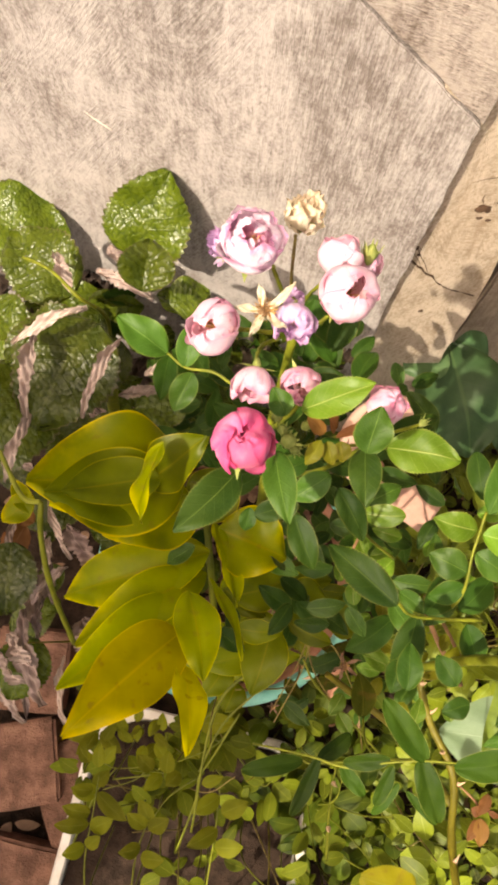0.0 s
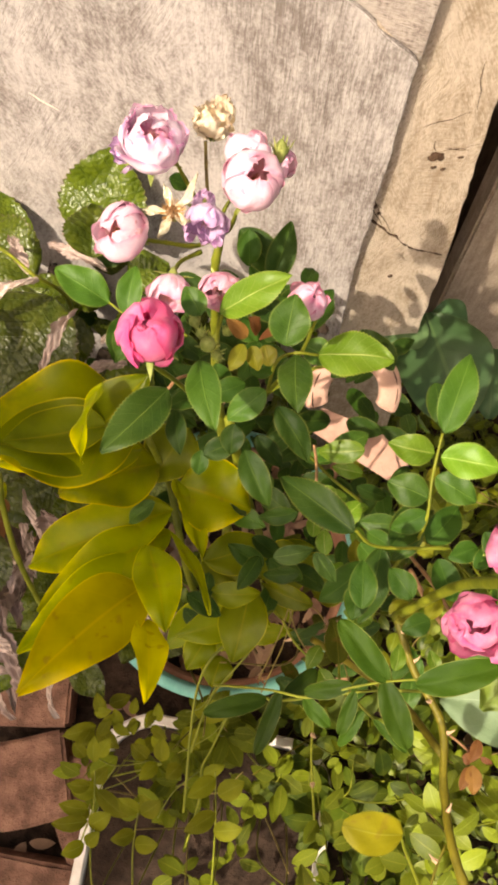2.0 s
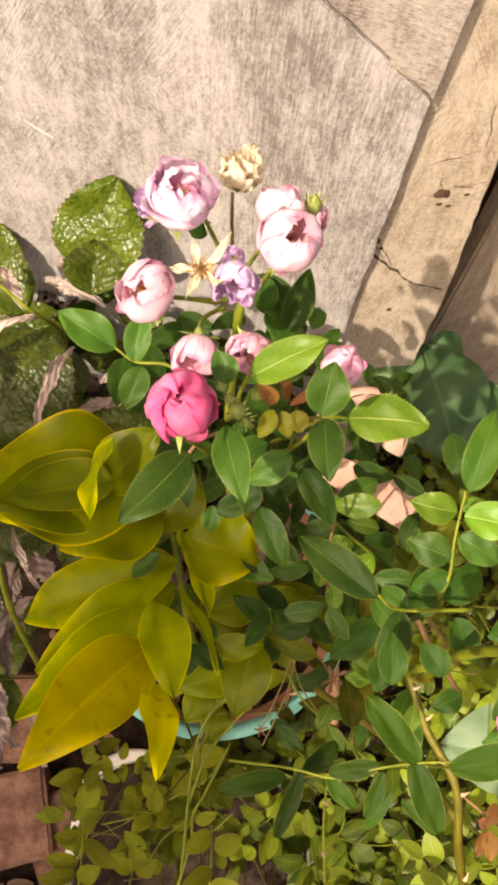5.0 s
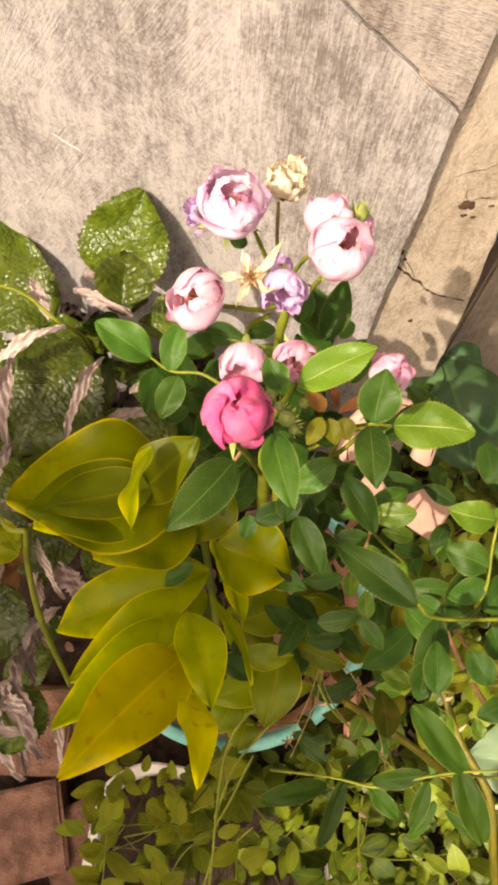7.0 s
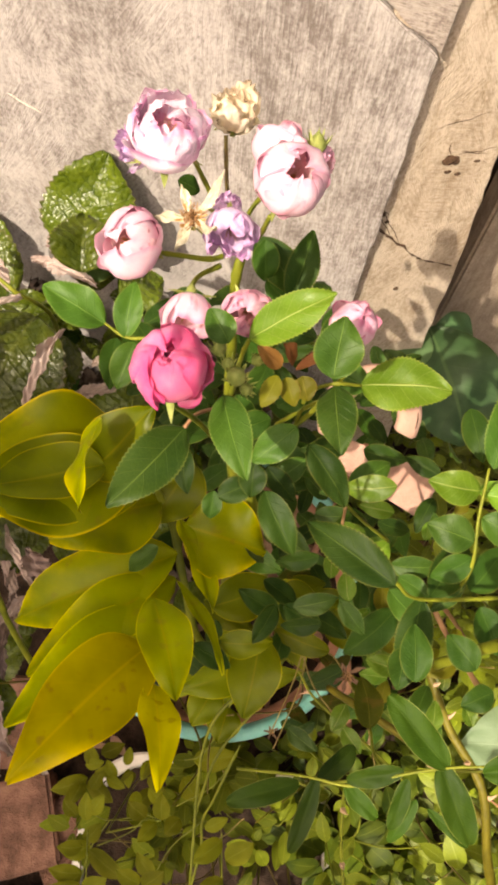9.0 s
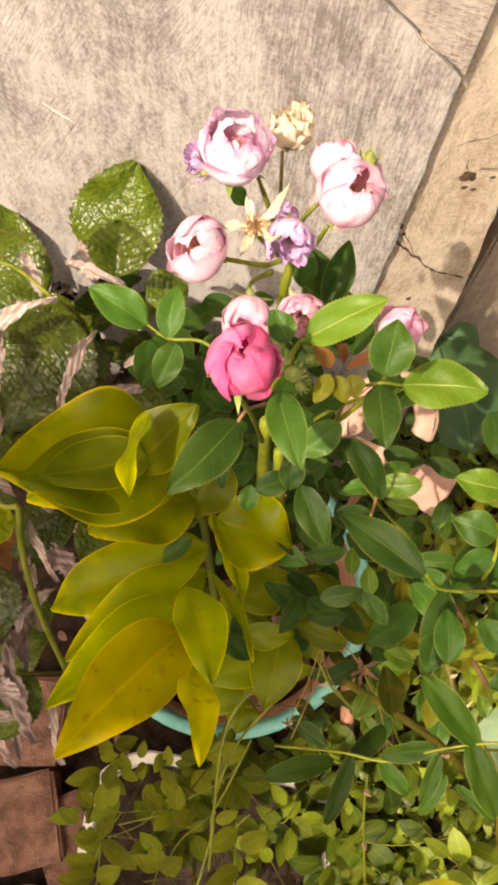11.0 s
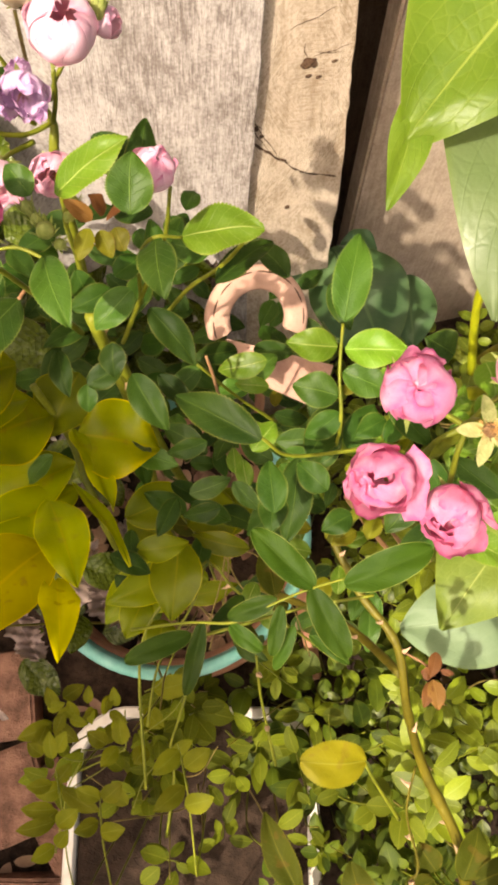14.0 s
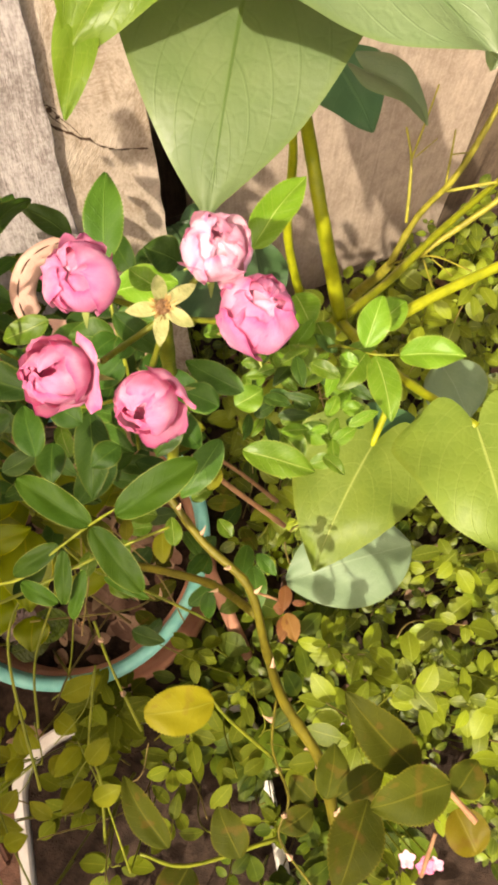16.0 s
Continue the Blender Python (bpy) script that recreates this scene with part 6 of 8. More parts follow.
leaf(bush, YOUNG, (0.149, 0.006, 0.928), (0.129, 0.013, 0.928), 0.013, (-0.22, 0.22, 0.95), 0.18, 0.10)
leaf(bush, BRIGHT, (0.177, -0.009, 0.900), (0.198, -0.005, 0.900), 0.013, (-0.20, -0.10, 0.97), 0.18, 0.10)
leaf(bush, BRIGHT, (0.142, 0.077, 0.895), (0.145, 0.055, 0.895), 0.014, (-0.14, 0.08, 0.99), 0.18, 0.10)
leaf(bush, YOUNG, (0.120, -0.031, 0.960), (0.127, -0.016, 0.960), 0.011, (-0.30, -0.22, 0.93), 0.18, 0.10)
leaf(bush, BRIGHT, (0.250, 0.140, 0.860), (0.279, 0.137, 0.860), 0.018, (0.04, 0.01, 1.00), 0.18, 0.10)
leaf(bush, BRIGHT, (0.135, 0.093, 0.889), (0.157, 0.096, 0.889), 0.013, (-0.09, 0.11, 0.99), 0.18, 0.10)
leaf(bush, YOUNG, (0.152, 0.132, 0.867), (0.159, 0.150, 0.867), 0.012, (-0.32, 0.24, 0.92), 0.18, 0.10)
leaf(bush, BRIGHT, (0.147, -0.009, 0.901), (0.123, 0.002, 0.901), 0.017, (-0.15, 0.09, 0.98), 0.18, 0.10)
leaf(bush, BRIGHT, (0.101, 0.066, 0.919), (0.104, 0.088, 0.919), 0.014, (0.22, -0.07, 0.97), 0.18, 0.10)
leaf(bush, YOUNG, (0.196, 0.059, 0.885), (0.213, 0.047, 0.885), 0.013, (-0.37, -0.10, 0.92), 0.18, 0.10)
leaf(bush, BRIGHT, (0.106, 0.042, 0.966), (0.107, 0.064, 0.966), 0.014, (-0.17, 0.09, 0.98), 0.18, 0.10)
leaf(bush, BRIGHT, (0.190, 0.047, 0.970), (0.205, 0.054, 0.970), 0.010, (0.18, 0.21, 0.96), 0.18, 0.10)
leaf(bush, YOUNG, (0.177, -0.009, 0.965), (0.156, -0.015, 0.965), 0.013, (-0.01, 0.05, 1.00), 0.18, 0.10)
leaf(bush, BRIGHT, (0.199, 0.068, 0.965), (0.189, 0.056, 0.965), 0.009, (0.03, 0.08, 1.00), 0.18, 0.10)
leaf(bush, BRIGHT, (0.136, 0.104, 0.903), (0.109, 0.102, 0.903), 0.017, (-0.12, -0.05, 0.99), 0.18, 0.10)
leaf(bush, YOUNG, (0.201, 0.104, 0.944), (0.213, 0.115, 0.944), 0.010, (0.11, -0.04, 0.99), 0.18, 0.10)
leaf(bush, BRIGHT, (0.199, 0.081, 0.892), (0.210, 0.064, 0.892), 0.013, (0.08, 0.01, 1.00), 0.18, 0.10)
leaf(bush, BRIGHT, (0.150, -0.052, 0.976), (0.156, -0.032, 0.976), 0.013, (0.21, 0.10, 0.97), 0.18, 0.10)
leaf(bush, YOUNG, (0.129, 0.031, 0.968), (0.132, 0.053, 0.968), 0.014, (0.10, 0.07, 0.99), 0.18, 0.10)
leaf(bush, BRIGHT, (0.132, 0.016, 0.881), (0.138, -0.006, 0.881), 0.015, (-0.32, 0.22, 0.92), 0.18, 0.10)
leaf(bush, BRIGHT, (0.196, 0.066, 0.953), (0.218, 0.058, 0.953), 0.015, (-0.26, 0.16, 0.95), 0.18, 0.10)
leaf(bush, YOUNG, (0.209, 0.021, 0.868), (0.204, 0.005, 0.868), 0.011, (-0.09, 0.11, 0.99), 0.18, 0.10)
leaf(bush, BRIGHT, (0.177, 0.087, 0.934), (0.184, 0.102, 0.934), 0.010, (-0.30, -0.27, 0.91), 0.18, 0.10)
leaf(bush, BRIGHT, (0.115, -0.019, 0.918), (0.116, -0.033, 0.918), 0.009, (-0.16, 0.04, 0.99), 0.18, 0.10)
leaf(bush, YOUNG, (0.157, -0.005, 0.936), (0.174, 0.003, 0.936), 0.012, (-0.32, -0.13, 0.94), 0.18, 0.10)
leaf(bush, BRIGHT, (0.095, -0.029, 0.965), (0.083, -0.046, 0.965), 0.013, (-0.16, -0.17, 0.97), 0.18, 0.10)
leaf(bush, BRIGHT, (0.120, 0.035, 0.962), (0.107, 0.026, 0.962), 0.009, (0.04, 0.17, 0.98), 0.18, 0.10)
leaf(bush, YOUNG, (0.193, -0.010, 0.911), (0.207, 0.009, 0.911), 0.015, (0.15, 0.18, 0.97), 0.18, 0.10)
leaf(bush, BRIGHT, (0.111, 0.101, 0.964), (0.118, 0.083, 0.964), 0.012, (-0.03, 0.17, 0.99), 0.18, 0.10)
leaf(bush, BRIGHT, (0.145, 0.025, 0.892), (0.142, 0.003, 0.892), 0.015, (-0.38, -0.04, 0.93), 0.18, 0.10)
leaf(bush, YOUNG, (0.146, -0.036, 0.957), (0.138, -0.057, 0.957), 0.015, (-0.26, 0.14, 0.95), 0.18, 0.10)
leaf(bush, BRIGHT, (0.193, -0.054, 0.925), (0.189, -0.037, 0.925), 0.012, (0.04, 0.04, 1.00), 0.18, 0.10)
stem(bush, STEM, [(0.160, -0.012, 1.275), (0.172, -0.009, 1.250), (0.182, -0.020, 1.250), (0.181, -0.019, 1.230)], 0.0012, 0.0014)
stem(bush, STEM, [(0.204, -0.009, 1.255), (0.193, -0.013, 1.250), (0.182, -0.020, 1.250), (0.181, -0.019, 1.230)], 0.0012, 0.0014)
stem(bush, STEM, [(0.202, -0.041, 1.270), (0.194, -0.026, 1.250), (0.182, -0.020, 1.250), (0.181, -0.019, 1.230)], 0.0012, 0.0014)
stem(bush, STEM, [(0.153, -0.036, 1.270), (0.168, -0.023, 1.250), (0.182, -0.020, 1.250), (0.181, -0.019, 1.230)], 0.0012, 0.0014)
stem(bush, STEM, [(0.167, -0.042, 1.255), (0.175, -0.030, 1.250), (0.182, -0.020, 1.250), (0.181, -0.019, 1.230)], 0.0012, 0.0014)
stem(bush, STEM, [(0.181, -0.025, 1.270), (0.182, -0.020, 1.250), (0.181, -0.015, 1.200), (0.181, -0.002, 1.080), (0.160, -0.009, 0.950)], 0.0026, 0.0040)
stem(bush, CANE, [(0.160, -0.009, 0.950), (0.171, -0.052, 0.940), (0.188, -0.095, 0.940), (0.181, -0.140, 0.950), (0.176, -0.177, 0.980), (0.181, -0.219, 1.000), (0.174, -0.247, 1.020), (0.164, -0.300, 1.030)], 0.0030, 0.0038, thorns=11)
stem(bush, CANE, [(0.172, -0.175, 0.975), (0.157, -0.201, 0.980), (0.154, -0.231, 0.990), (0.139, -0.249, 0.990), (0.146, -0.280, 1.000)], 0.0009, 0.0008, thorns=4)
stem(bush, CANE, [(0.099, -0.016, 0.820), (0.133, -0.044, 0.850), (0.167, -0.077, 0.880), (0.186, -0.118, 0.940)], 0.0032, 0.0036, thorns=2)
stem(bush, STEM, [(0.134, -0.156, 1.015), (0.139, -0.173, 1.000), (0.155, -0.209, 0.950)], 0.0009, 0.0013)
stem(bush, STEM, [(0.059, -0.221, 1.000), (0.081, -0.242, 0.980), (0.138, -0.256, 0.950)], 0.0010, 0.0014)
leaf(bush, YELLOWED, (0.135, -0.159, 1.020), (0.0945, -0.1485, 1.030), 0.029, (-0.07, -0.19, 0.98), 0.08, 0.10)
leaf(bush, OLIVE, (0.221, -0.235, 1.080), (0.202, -0.183, 1.100), 0.026, (-0.12, -0.06, 0.99), 0.18, 0.10)
leaf(bush, OLIVE, (0.231, -0.244, 1.100), (0.189, -0.238, 1.100), 0.029, (-0.07, -0.19, 0.98), 0.18, 0.10)
leaf(bush, OLIVE, (0.191, -0.237, 1.080), (0.157, -0.270, 1.080), 0.030, (-0.11, -0.28, 0.95), 0.18, 0.10)
leaf(bush, OLIVE, (0.174, -0.237, 1.020), (0.192, -0.211, 1.020), 0.021, (-0.11, -0.28, 0.95), 0.18, 0.10)
leaf(bush, OLIVE, (0.181, -0.240, 1.020), (0.214, -0.234, 1.020), 0.022, (-0.11, -0.28, 0.95), 0.18, 0.10)
leaf(bush, OLIVE, (0.168, -0.241, 0.970), (0.161, -0.222, 0.970), 0.019, (-0.11, -0.28, 0.95), 0.18, 0.10)
leaf(bush, OLIVE, (0.165, -0.246, 0.970), (0.140, -0.249, 0.970), 0.020, (-0.11, -0.28, 0.95), 0.18, 0.10)
leaf(bush, OLIVE, (0.113, -0.248, 1.000), (0.112, -0.216, 1.000), 0.023, (-0.11, -0.28, 0.95), 0.18, 0.10)
leaf(bush, OLIVE, (0.076, -0.225, 1.000), (0.066, -0.176, 1.000), 0.020, (-0.11, -0.28, 0.95), 0.30, 0.10)
leaf(bush, YELLOWED, (0.236, -0.267, 1.050), (0.236, -0.292, 1.050), 0.024, (-0.11, -0.28, 0.95), 0.18, 0.10)
leaf(bush, OLIVE, (0.234, -0.254, 1.080), (0.253, -0.244, 1.080), 0.022, (-0.11, -0.28, 0.95), 0.18, 0.10)
leaf(bush, OLIVE, (0.081, -0.242, 0.980), (0.056, -0.257, 0.980), 0.029, (-0.11, -0.28, 0.95), 0.18, 0.10)
stem(bush, STEM_RED, [(0.221, -0.224, 1.080), (0.229, -0.244, 1.085), (0.236, -0.268, 1.090)], 0.0013, 0.0016)
stem(bush, STEM_RED, [(0.220, -0.273, 1.050), (0.205, -0.294, 1.030)], 0.0012, 0.0012)
leaf(bush, RED, (0.212, -0.107, 0.955), (0.203, -0.123, 0.955), 0.010, (-0.11, -0.28, 0.95), 0.18, 0.10)
leaf(bush, RED, (0.205, -0.121, 0.955), (0.197, -0.118, 0.955), 0.010, (-0.11, -0.28, 0.95), 0.18, 0.10)
leaf(bush, RED, (0.204, -0.125, 0.955), (0.202, -0.146, 0.955), 0.013, (-0.11, -0.28, 0.95), 0.18, 0.10)
leaf(bush, RED, (0.201, -0.126, 0.955), (0.192, -0.142, 0.955), 0.009, (-0.11, -0.28, 0.95), 0.18, 0.10)
leaf(bush, RED, (0.211, -0.120, 0.955), (0.220, -0.125, 0.955), 0.005, (-0.11, -0.28, 0.95), 0.18, 0.10)
stem(bush, STEM_RED, [(0.193, -0.103, 0.940), (0.202, -0.113, 0.950), (0.205, -0.121, 0.955)], 0.0009, 0.0010)
leaf(bush, OBLONG, (0.049, -0.064, 1.100), (0.010, -0.070, 1.100), 0.013, (-0.02, -0.11, 0.99), 0.34, 0.06)
leaf(bush, OBLONG, (0.060, -0.065, 1.090), (0.082, -0.049, 1.090), 0.013, (-0.03, -0.30, 0.95), 0.34, 0.06)
leaf(bush, OLIVE, (0.105, -0.045, 1.000), (0.103, -0.012, 1.000), 0.021, (0.25, -0.32, 0.91), 0.18, 0.10)
stem(bush, STEM, [(0.152, -0.067, 1.110), (0.113, -0.064, 1.100), (0.059, -0.066, 1.100), (0.049, -0.064, 1.100)], 0.0009, 0.0009)
stem(bush, STEM, [(0.105, -0.045, 1.000), (0.103, -0.061, 1.020), (0.108, -0.073, 1.050)], 0.0009, 0.0009)
stem(bush, STEM, [(0.069, -0.002, 0.900), (0.082, -0.025, 0.880), (0.117, -0.059, 0.860), (0.153, -0.098, 0.840)], 0.0010, 0.0013, thorns=2)
stem(bush, STEM, [(0.083, -0.081, 1.000), (0.080, -0.110, 0.980), (0.080, -0.156, 0.950)], 0.0009, 0.0010, thorns=2)
stem(bush, STEM_RED, [(0.196, 0.040, 0.850), (0.219, 0.013, 0.800), (0.261, -0.030, 0.720)], 0.0024, 0.0028)
stem(bush, STEM_RED, [(0.202, 0.060, 0.820), (0.236, 0.034, 0.760), (0.268, 0.000, 0.700)], 0.0020, 0.0024)
seed_head(bush, (0.114, -0.008, 0.840), 0.0130, (0.1, -0.3, 0.9), 5)
seed_head(bush, (0.046, -0.049, 0.800), 0.0070, (0.2, -0.3, 0.9), 6)
stem(bush, STEM_DARK, [(0.078, 0.014, 0.840), (0.067, -0.011, 0.830), (0.045, -0.049, 0.820)], 0.0006, 0.0006)
stem(bush, STEM_DARK, [(0.081, 0.013, 0.840), (0.072, -0.016, 0.830), (0.046, -0.062, 0.820)], 0.0006, 0.0006)
stem(bush, STEM_DARK, [(0.114, -0.008, 0.840), (0.103, 0.012, 0.830), (0.081, 0.019, 0.820)], 0.0006, 0.0006)
stem(bush, STEM_DARK, [(0.114, -0.009, 0.840), (0.127, -0.044, 0.830), (0.132, -0.088, 0.820)], 0.0006, 0.0006)
stem(bush, STEM_DARK, [(0.078, 0.014, 0.840), (0.087, -0.017, 0.830), (0.116, -0.059, 0.820)], 0.0006, 0.0006)

# ---- yellow-green plant in the pot ----
lime = thing("lime_plant", "glossy yellow-green leafy plant with cupped overlapping leaves", "plant")
leaf(lime, LIME, (-0.031, 0.137, 1.060), (-0.141, 0.119, 1.100), 0.090, (0.08, -0.09, 0.99), 0.32, 0.05)
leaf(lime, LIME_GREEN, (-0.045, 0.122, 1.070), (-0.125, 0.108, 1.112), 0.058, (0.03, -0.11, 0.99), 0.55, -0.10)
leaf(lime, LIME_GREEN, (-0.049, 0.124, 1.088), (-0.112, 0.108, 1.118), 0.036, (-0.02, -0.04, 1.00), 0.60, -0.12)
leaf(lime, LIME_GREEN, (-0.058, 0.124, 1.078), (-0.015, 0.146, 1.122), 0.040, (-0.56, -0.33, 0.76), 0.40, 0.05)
leaf(lime, LIME, (-0.043, 0.139, 1.130), (-0.056, 0.083, 1.140), 0.024, (-0.79, -0.05, 0.61), 0.30, 0.10)
leaf(lime, LIME, (-0.033, 0.124, 1.030), (-0.133, 0.111, 1.060), 0.053, (-0.01, 0.05, 1.00), 0.20, 0.10)
leaf(lime, LIME, (-0.024, 0.120, 1.000), (-0.099, 0.095, 1.020), 0.061, (0.08, 0.05, 1.00), 0.20, 0.10)
leaf(lime, LIME, (-0.015, 0.084, 0.985), (-0.137, 0.049, 0.965), 0.057, (0.17, 0.12, 0.98), 0.30, 0.10)
leaf(lime, LIME, (-0.018, 0.068, 0.980), (-0.119, 0.008, 1.000), 0.044, (0.17, 0.12, 0.98), 0.30, 0.10)
leaf(lime, LIME, (-0.026, 0.050, 0.980), (-0.126, -0.023, 1.030), 0.046, (0.17, 0.12, 0.98), 0.30, 0.08)
leaf(lime, LIME_GOLD, (-0.034, 0.019, 1.030), (-0.109, -0.051, 1.085), 0.053, (0.08, -0.04, 1.00), 0.42, 0.13)
leaf(lime, LIME, (-0.030, 0.048, 1.030), (-0.017, -0.017, 1.050), 0.035, (0.21, -0.23, 0.95), 0.30, 0.10)
leaf(lime, LIME_GOLD, (-0.032, -0.007, 1.040), (-0.025, -0.061, 1.100), 0.025, (0.26, -0.24, 0.94), 0.30, 0.10)
leaf(lime, LIME, (-0.015, 0.060, 1.020), (0.011, -0.003, 1.000), 0.013, (0.84, -0.12, 0.52), 0.30, 0.10)
leaf(lime, LIME, (-0.011, 0.106, 1.000), (0.007, 0.038, 1.000), 0.024, (0.73, -0.05, 0.68), 0.30, 0.10)
leaf(lime, LIME, (-0.008, 0.101, 1.000), (0.048, 0.079, 0.990), 0.061, (-0.11, -0.03, 0.99), 0.25, 0.12)
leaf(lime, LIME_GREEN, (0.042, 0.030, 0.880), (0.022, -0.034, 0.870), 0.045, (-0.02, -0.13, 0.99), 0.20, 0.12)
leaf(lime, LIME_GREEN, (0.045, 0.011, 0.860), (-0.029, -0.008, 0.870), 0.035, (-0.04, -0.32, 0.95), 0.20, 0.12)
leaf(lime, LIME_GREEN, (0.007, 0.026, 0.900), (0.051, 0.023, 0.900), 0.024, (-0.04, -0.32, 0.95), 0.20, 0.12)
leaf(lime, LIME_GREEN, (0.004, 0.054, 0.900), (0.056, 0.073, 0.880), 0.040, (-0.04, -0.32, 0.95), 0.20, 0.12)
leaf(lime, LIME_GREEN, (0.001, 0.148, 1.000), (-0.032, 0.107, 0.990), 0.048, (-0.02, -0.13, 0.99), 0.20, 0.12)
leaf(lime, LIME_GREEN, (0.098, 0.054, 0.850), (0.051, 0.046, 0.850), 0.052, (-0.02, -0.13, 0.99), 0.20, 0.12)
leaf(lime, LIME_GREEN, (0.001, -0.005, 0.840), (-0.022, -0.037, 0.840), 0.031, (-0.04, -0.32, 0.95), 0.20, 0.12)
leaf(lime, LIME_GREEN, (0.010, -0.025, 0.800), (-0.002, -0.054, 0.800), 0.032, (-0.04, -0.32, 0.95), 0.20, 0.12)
stem(lime, STEM, [(-0.028, 0.132, 1.030), (-0.019, 0.110, 0.970), (-0.015, 0.074, 0.940), (-0.011, 0.035, 0.860), (0.002, 0.016, 0.700)], 0.0028, 0.0034)
stem(lime, STEM, [(0.062, 0.010, 0.860), (0.025, -0.011, 0.860), (-0.012, -0.052, 0.840), (-0.034, -0.164, 0.800)], 0.0012, 0.0013)
stem(lime, STEM, [(0.060, 0.010, 0.860), (0.040, -0.022, 0.840), (-0.003, -0.064, 0.800), (-0.028, -0.114, 0.760)], 0.0011, 0.0012)
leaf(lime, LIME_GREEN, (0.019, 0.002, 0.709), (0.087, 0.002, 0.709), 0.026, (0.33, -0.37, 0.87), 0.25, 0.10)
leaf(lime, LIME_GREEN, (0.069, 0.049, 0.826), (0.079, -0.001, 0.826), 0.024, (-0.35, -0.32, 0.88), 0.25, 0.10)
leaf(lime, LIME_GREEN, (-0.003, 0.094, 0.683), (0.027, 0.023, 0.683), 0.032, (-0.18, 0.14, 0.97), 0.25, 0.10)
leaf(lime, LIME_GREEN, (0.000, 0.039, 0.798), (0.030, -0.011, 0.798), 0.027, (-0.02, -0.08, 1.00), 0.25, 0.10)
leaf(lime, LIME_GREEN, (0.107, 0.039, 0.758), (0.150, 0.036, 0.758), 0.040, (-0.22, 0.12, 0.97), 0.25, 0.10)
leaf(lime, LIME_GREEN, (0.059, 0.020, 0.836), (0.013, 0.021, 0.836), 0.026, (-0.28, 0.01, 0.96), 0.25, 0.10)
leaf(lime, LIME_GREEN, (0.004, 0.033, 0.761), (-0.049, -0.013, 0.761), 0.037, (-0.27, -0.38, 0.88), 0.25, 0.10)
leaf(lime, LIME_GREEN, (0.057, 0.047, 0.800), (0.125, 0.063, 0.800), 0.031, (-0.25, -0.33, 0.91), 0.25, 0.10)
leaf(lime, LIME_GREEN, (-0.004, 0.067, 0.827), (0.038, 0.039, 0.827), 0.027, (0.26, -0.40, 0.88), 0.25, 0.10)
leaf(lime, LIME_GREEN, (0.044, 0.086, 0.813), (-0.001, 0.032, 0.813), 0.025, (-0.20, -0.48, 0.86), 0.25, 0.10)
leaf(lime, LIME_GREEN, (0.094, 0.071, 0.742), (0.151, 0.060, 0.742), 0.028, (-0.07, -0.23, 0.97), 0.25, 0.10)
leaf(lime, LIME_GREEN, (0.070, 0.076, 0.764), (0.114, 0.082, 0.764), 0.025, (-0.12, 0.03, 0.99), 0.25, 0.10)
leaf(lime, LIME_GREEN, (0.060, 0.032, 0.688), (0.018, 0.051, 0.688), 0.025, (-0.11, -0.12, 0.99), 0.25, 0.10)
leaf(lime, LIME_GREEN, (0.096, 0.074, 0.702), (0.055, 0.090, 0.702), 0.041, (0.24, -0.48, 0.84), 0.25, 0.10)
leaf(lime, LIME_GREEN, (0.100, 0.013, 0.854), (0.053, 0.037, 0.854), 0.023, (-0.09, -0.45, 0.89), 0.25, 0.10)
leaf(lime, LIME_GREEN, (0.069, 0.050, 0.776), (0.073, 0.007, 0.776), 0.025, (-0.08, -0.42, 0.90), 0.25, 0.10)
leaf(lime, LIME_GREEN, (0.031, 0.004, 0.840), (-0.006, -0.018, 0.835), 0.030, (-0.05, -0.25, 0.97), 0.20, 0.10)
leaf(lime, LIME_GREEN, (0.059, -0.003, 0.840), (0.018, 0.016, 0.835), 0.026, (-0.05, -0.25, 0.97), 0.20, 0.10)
stem(lime, STEM, [(0.010, 0.065, 0.780), (0.005, 0.080, 0.550), (-0.020, 0.120, 0.260)], 0.0035, 0.0045)

# ---- quilted plant against the fence ----
quilt = thing("quilted_plant", "glossy dark green quilted-leaf plant, partly withered", "plant")
leaf(quilt, QUILT, (-0.110, 0.436, 0.818), (-0.066, 0.504, 0.893), 0.100, (-0.12, -0.60, 0.79), 0.10, 0.05)
leaf(quilt, QUILT, (-0.078, 0.318, 0.985), (-0.071, 0.362, 1.000), 0.052, (0.10, -0.30, 0.95), 0.30, 0.12)
leaf(quilt, QUILT, (-0.312, 0.512, 0.782), (-0.200, 0.503, 0.742), 0.108, (-0.03, -0.16, 0.99), 0.10, 0.12)
leaf(quilt, QUILT, (-0.171, 0.385, 0.840), (-0.247, 0.452, 0.840), 0.087, (-0.03, -0.26, 0.97), 0.10, 0.12)
leaf(quilt, QUILT, (-0.129, 0.312, 0.930), (-0.188, 0.213, 0.900), 0.104, (0.17, -0.06, 0.98), 0.10, 0.12)
leaf(quilt, QUILT, (-0.135, 0.305, 0.920), (-0.221, 0.282, 0.900), 0.083, (0.07, 0.03, 1.00), 0.10, 0.12)
leaf(quilt, QUILT, (-0.064, 0.363, 0.860), (-0.021, 0.382, 0.850), 0.049, (-0.03, -0.26, 0.97), 0.10, 0.12)
leaf(quilt, QUILT, (-0.181, 0.290, 0.880), (-0.244, 0.161, 0.880), 0.095, (0.17, -0.16, 0.97), 0.10, 0.12)
leaf(quilt, QUILT, (-0.117, 0.324, 0.860), (-0.153, 0.268, 0.840), 0.066, (-0.03, -0.26, 0.97), 0.10, 0.12)
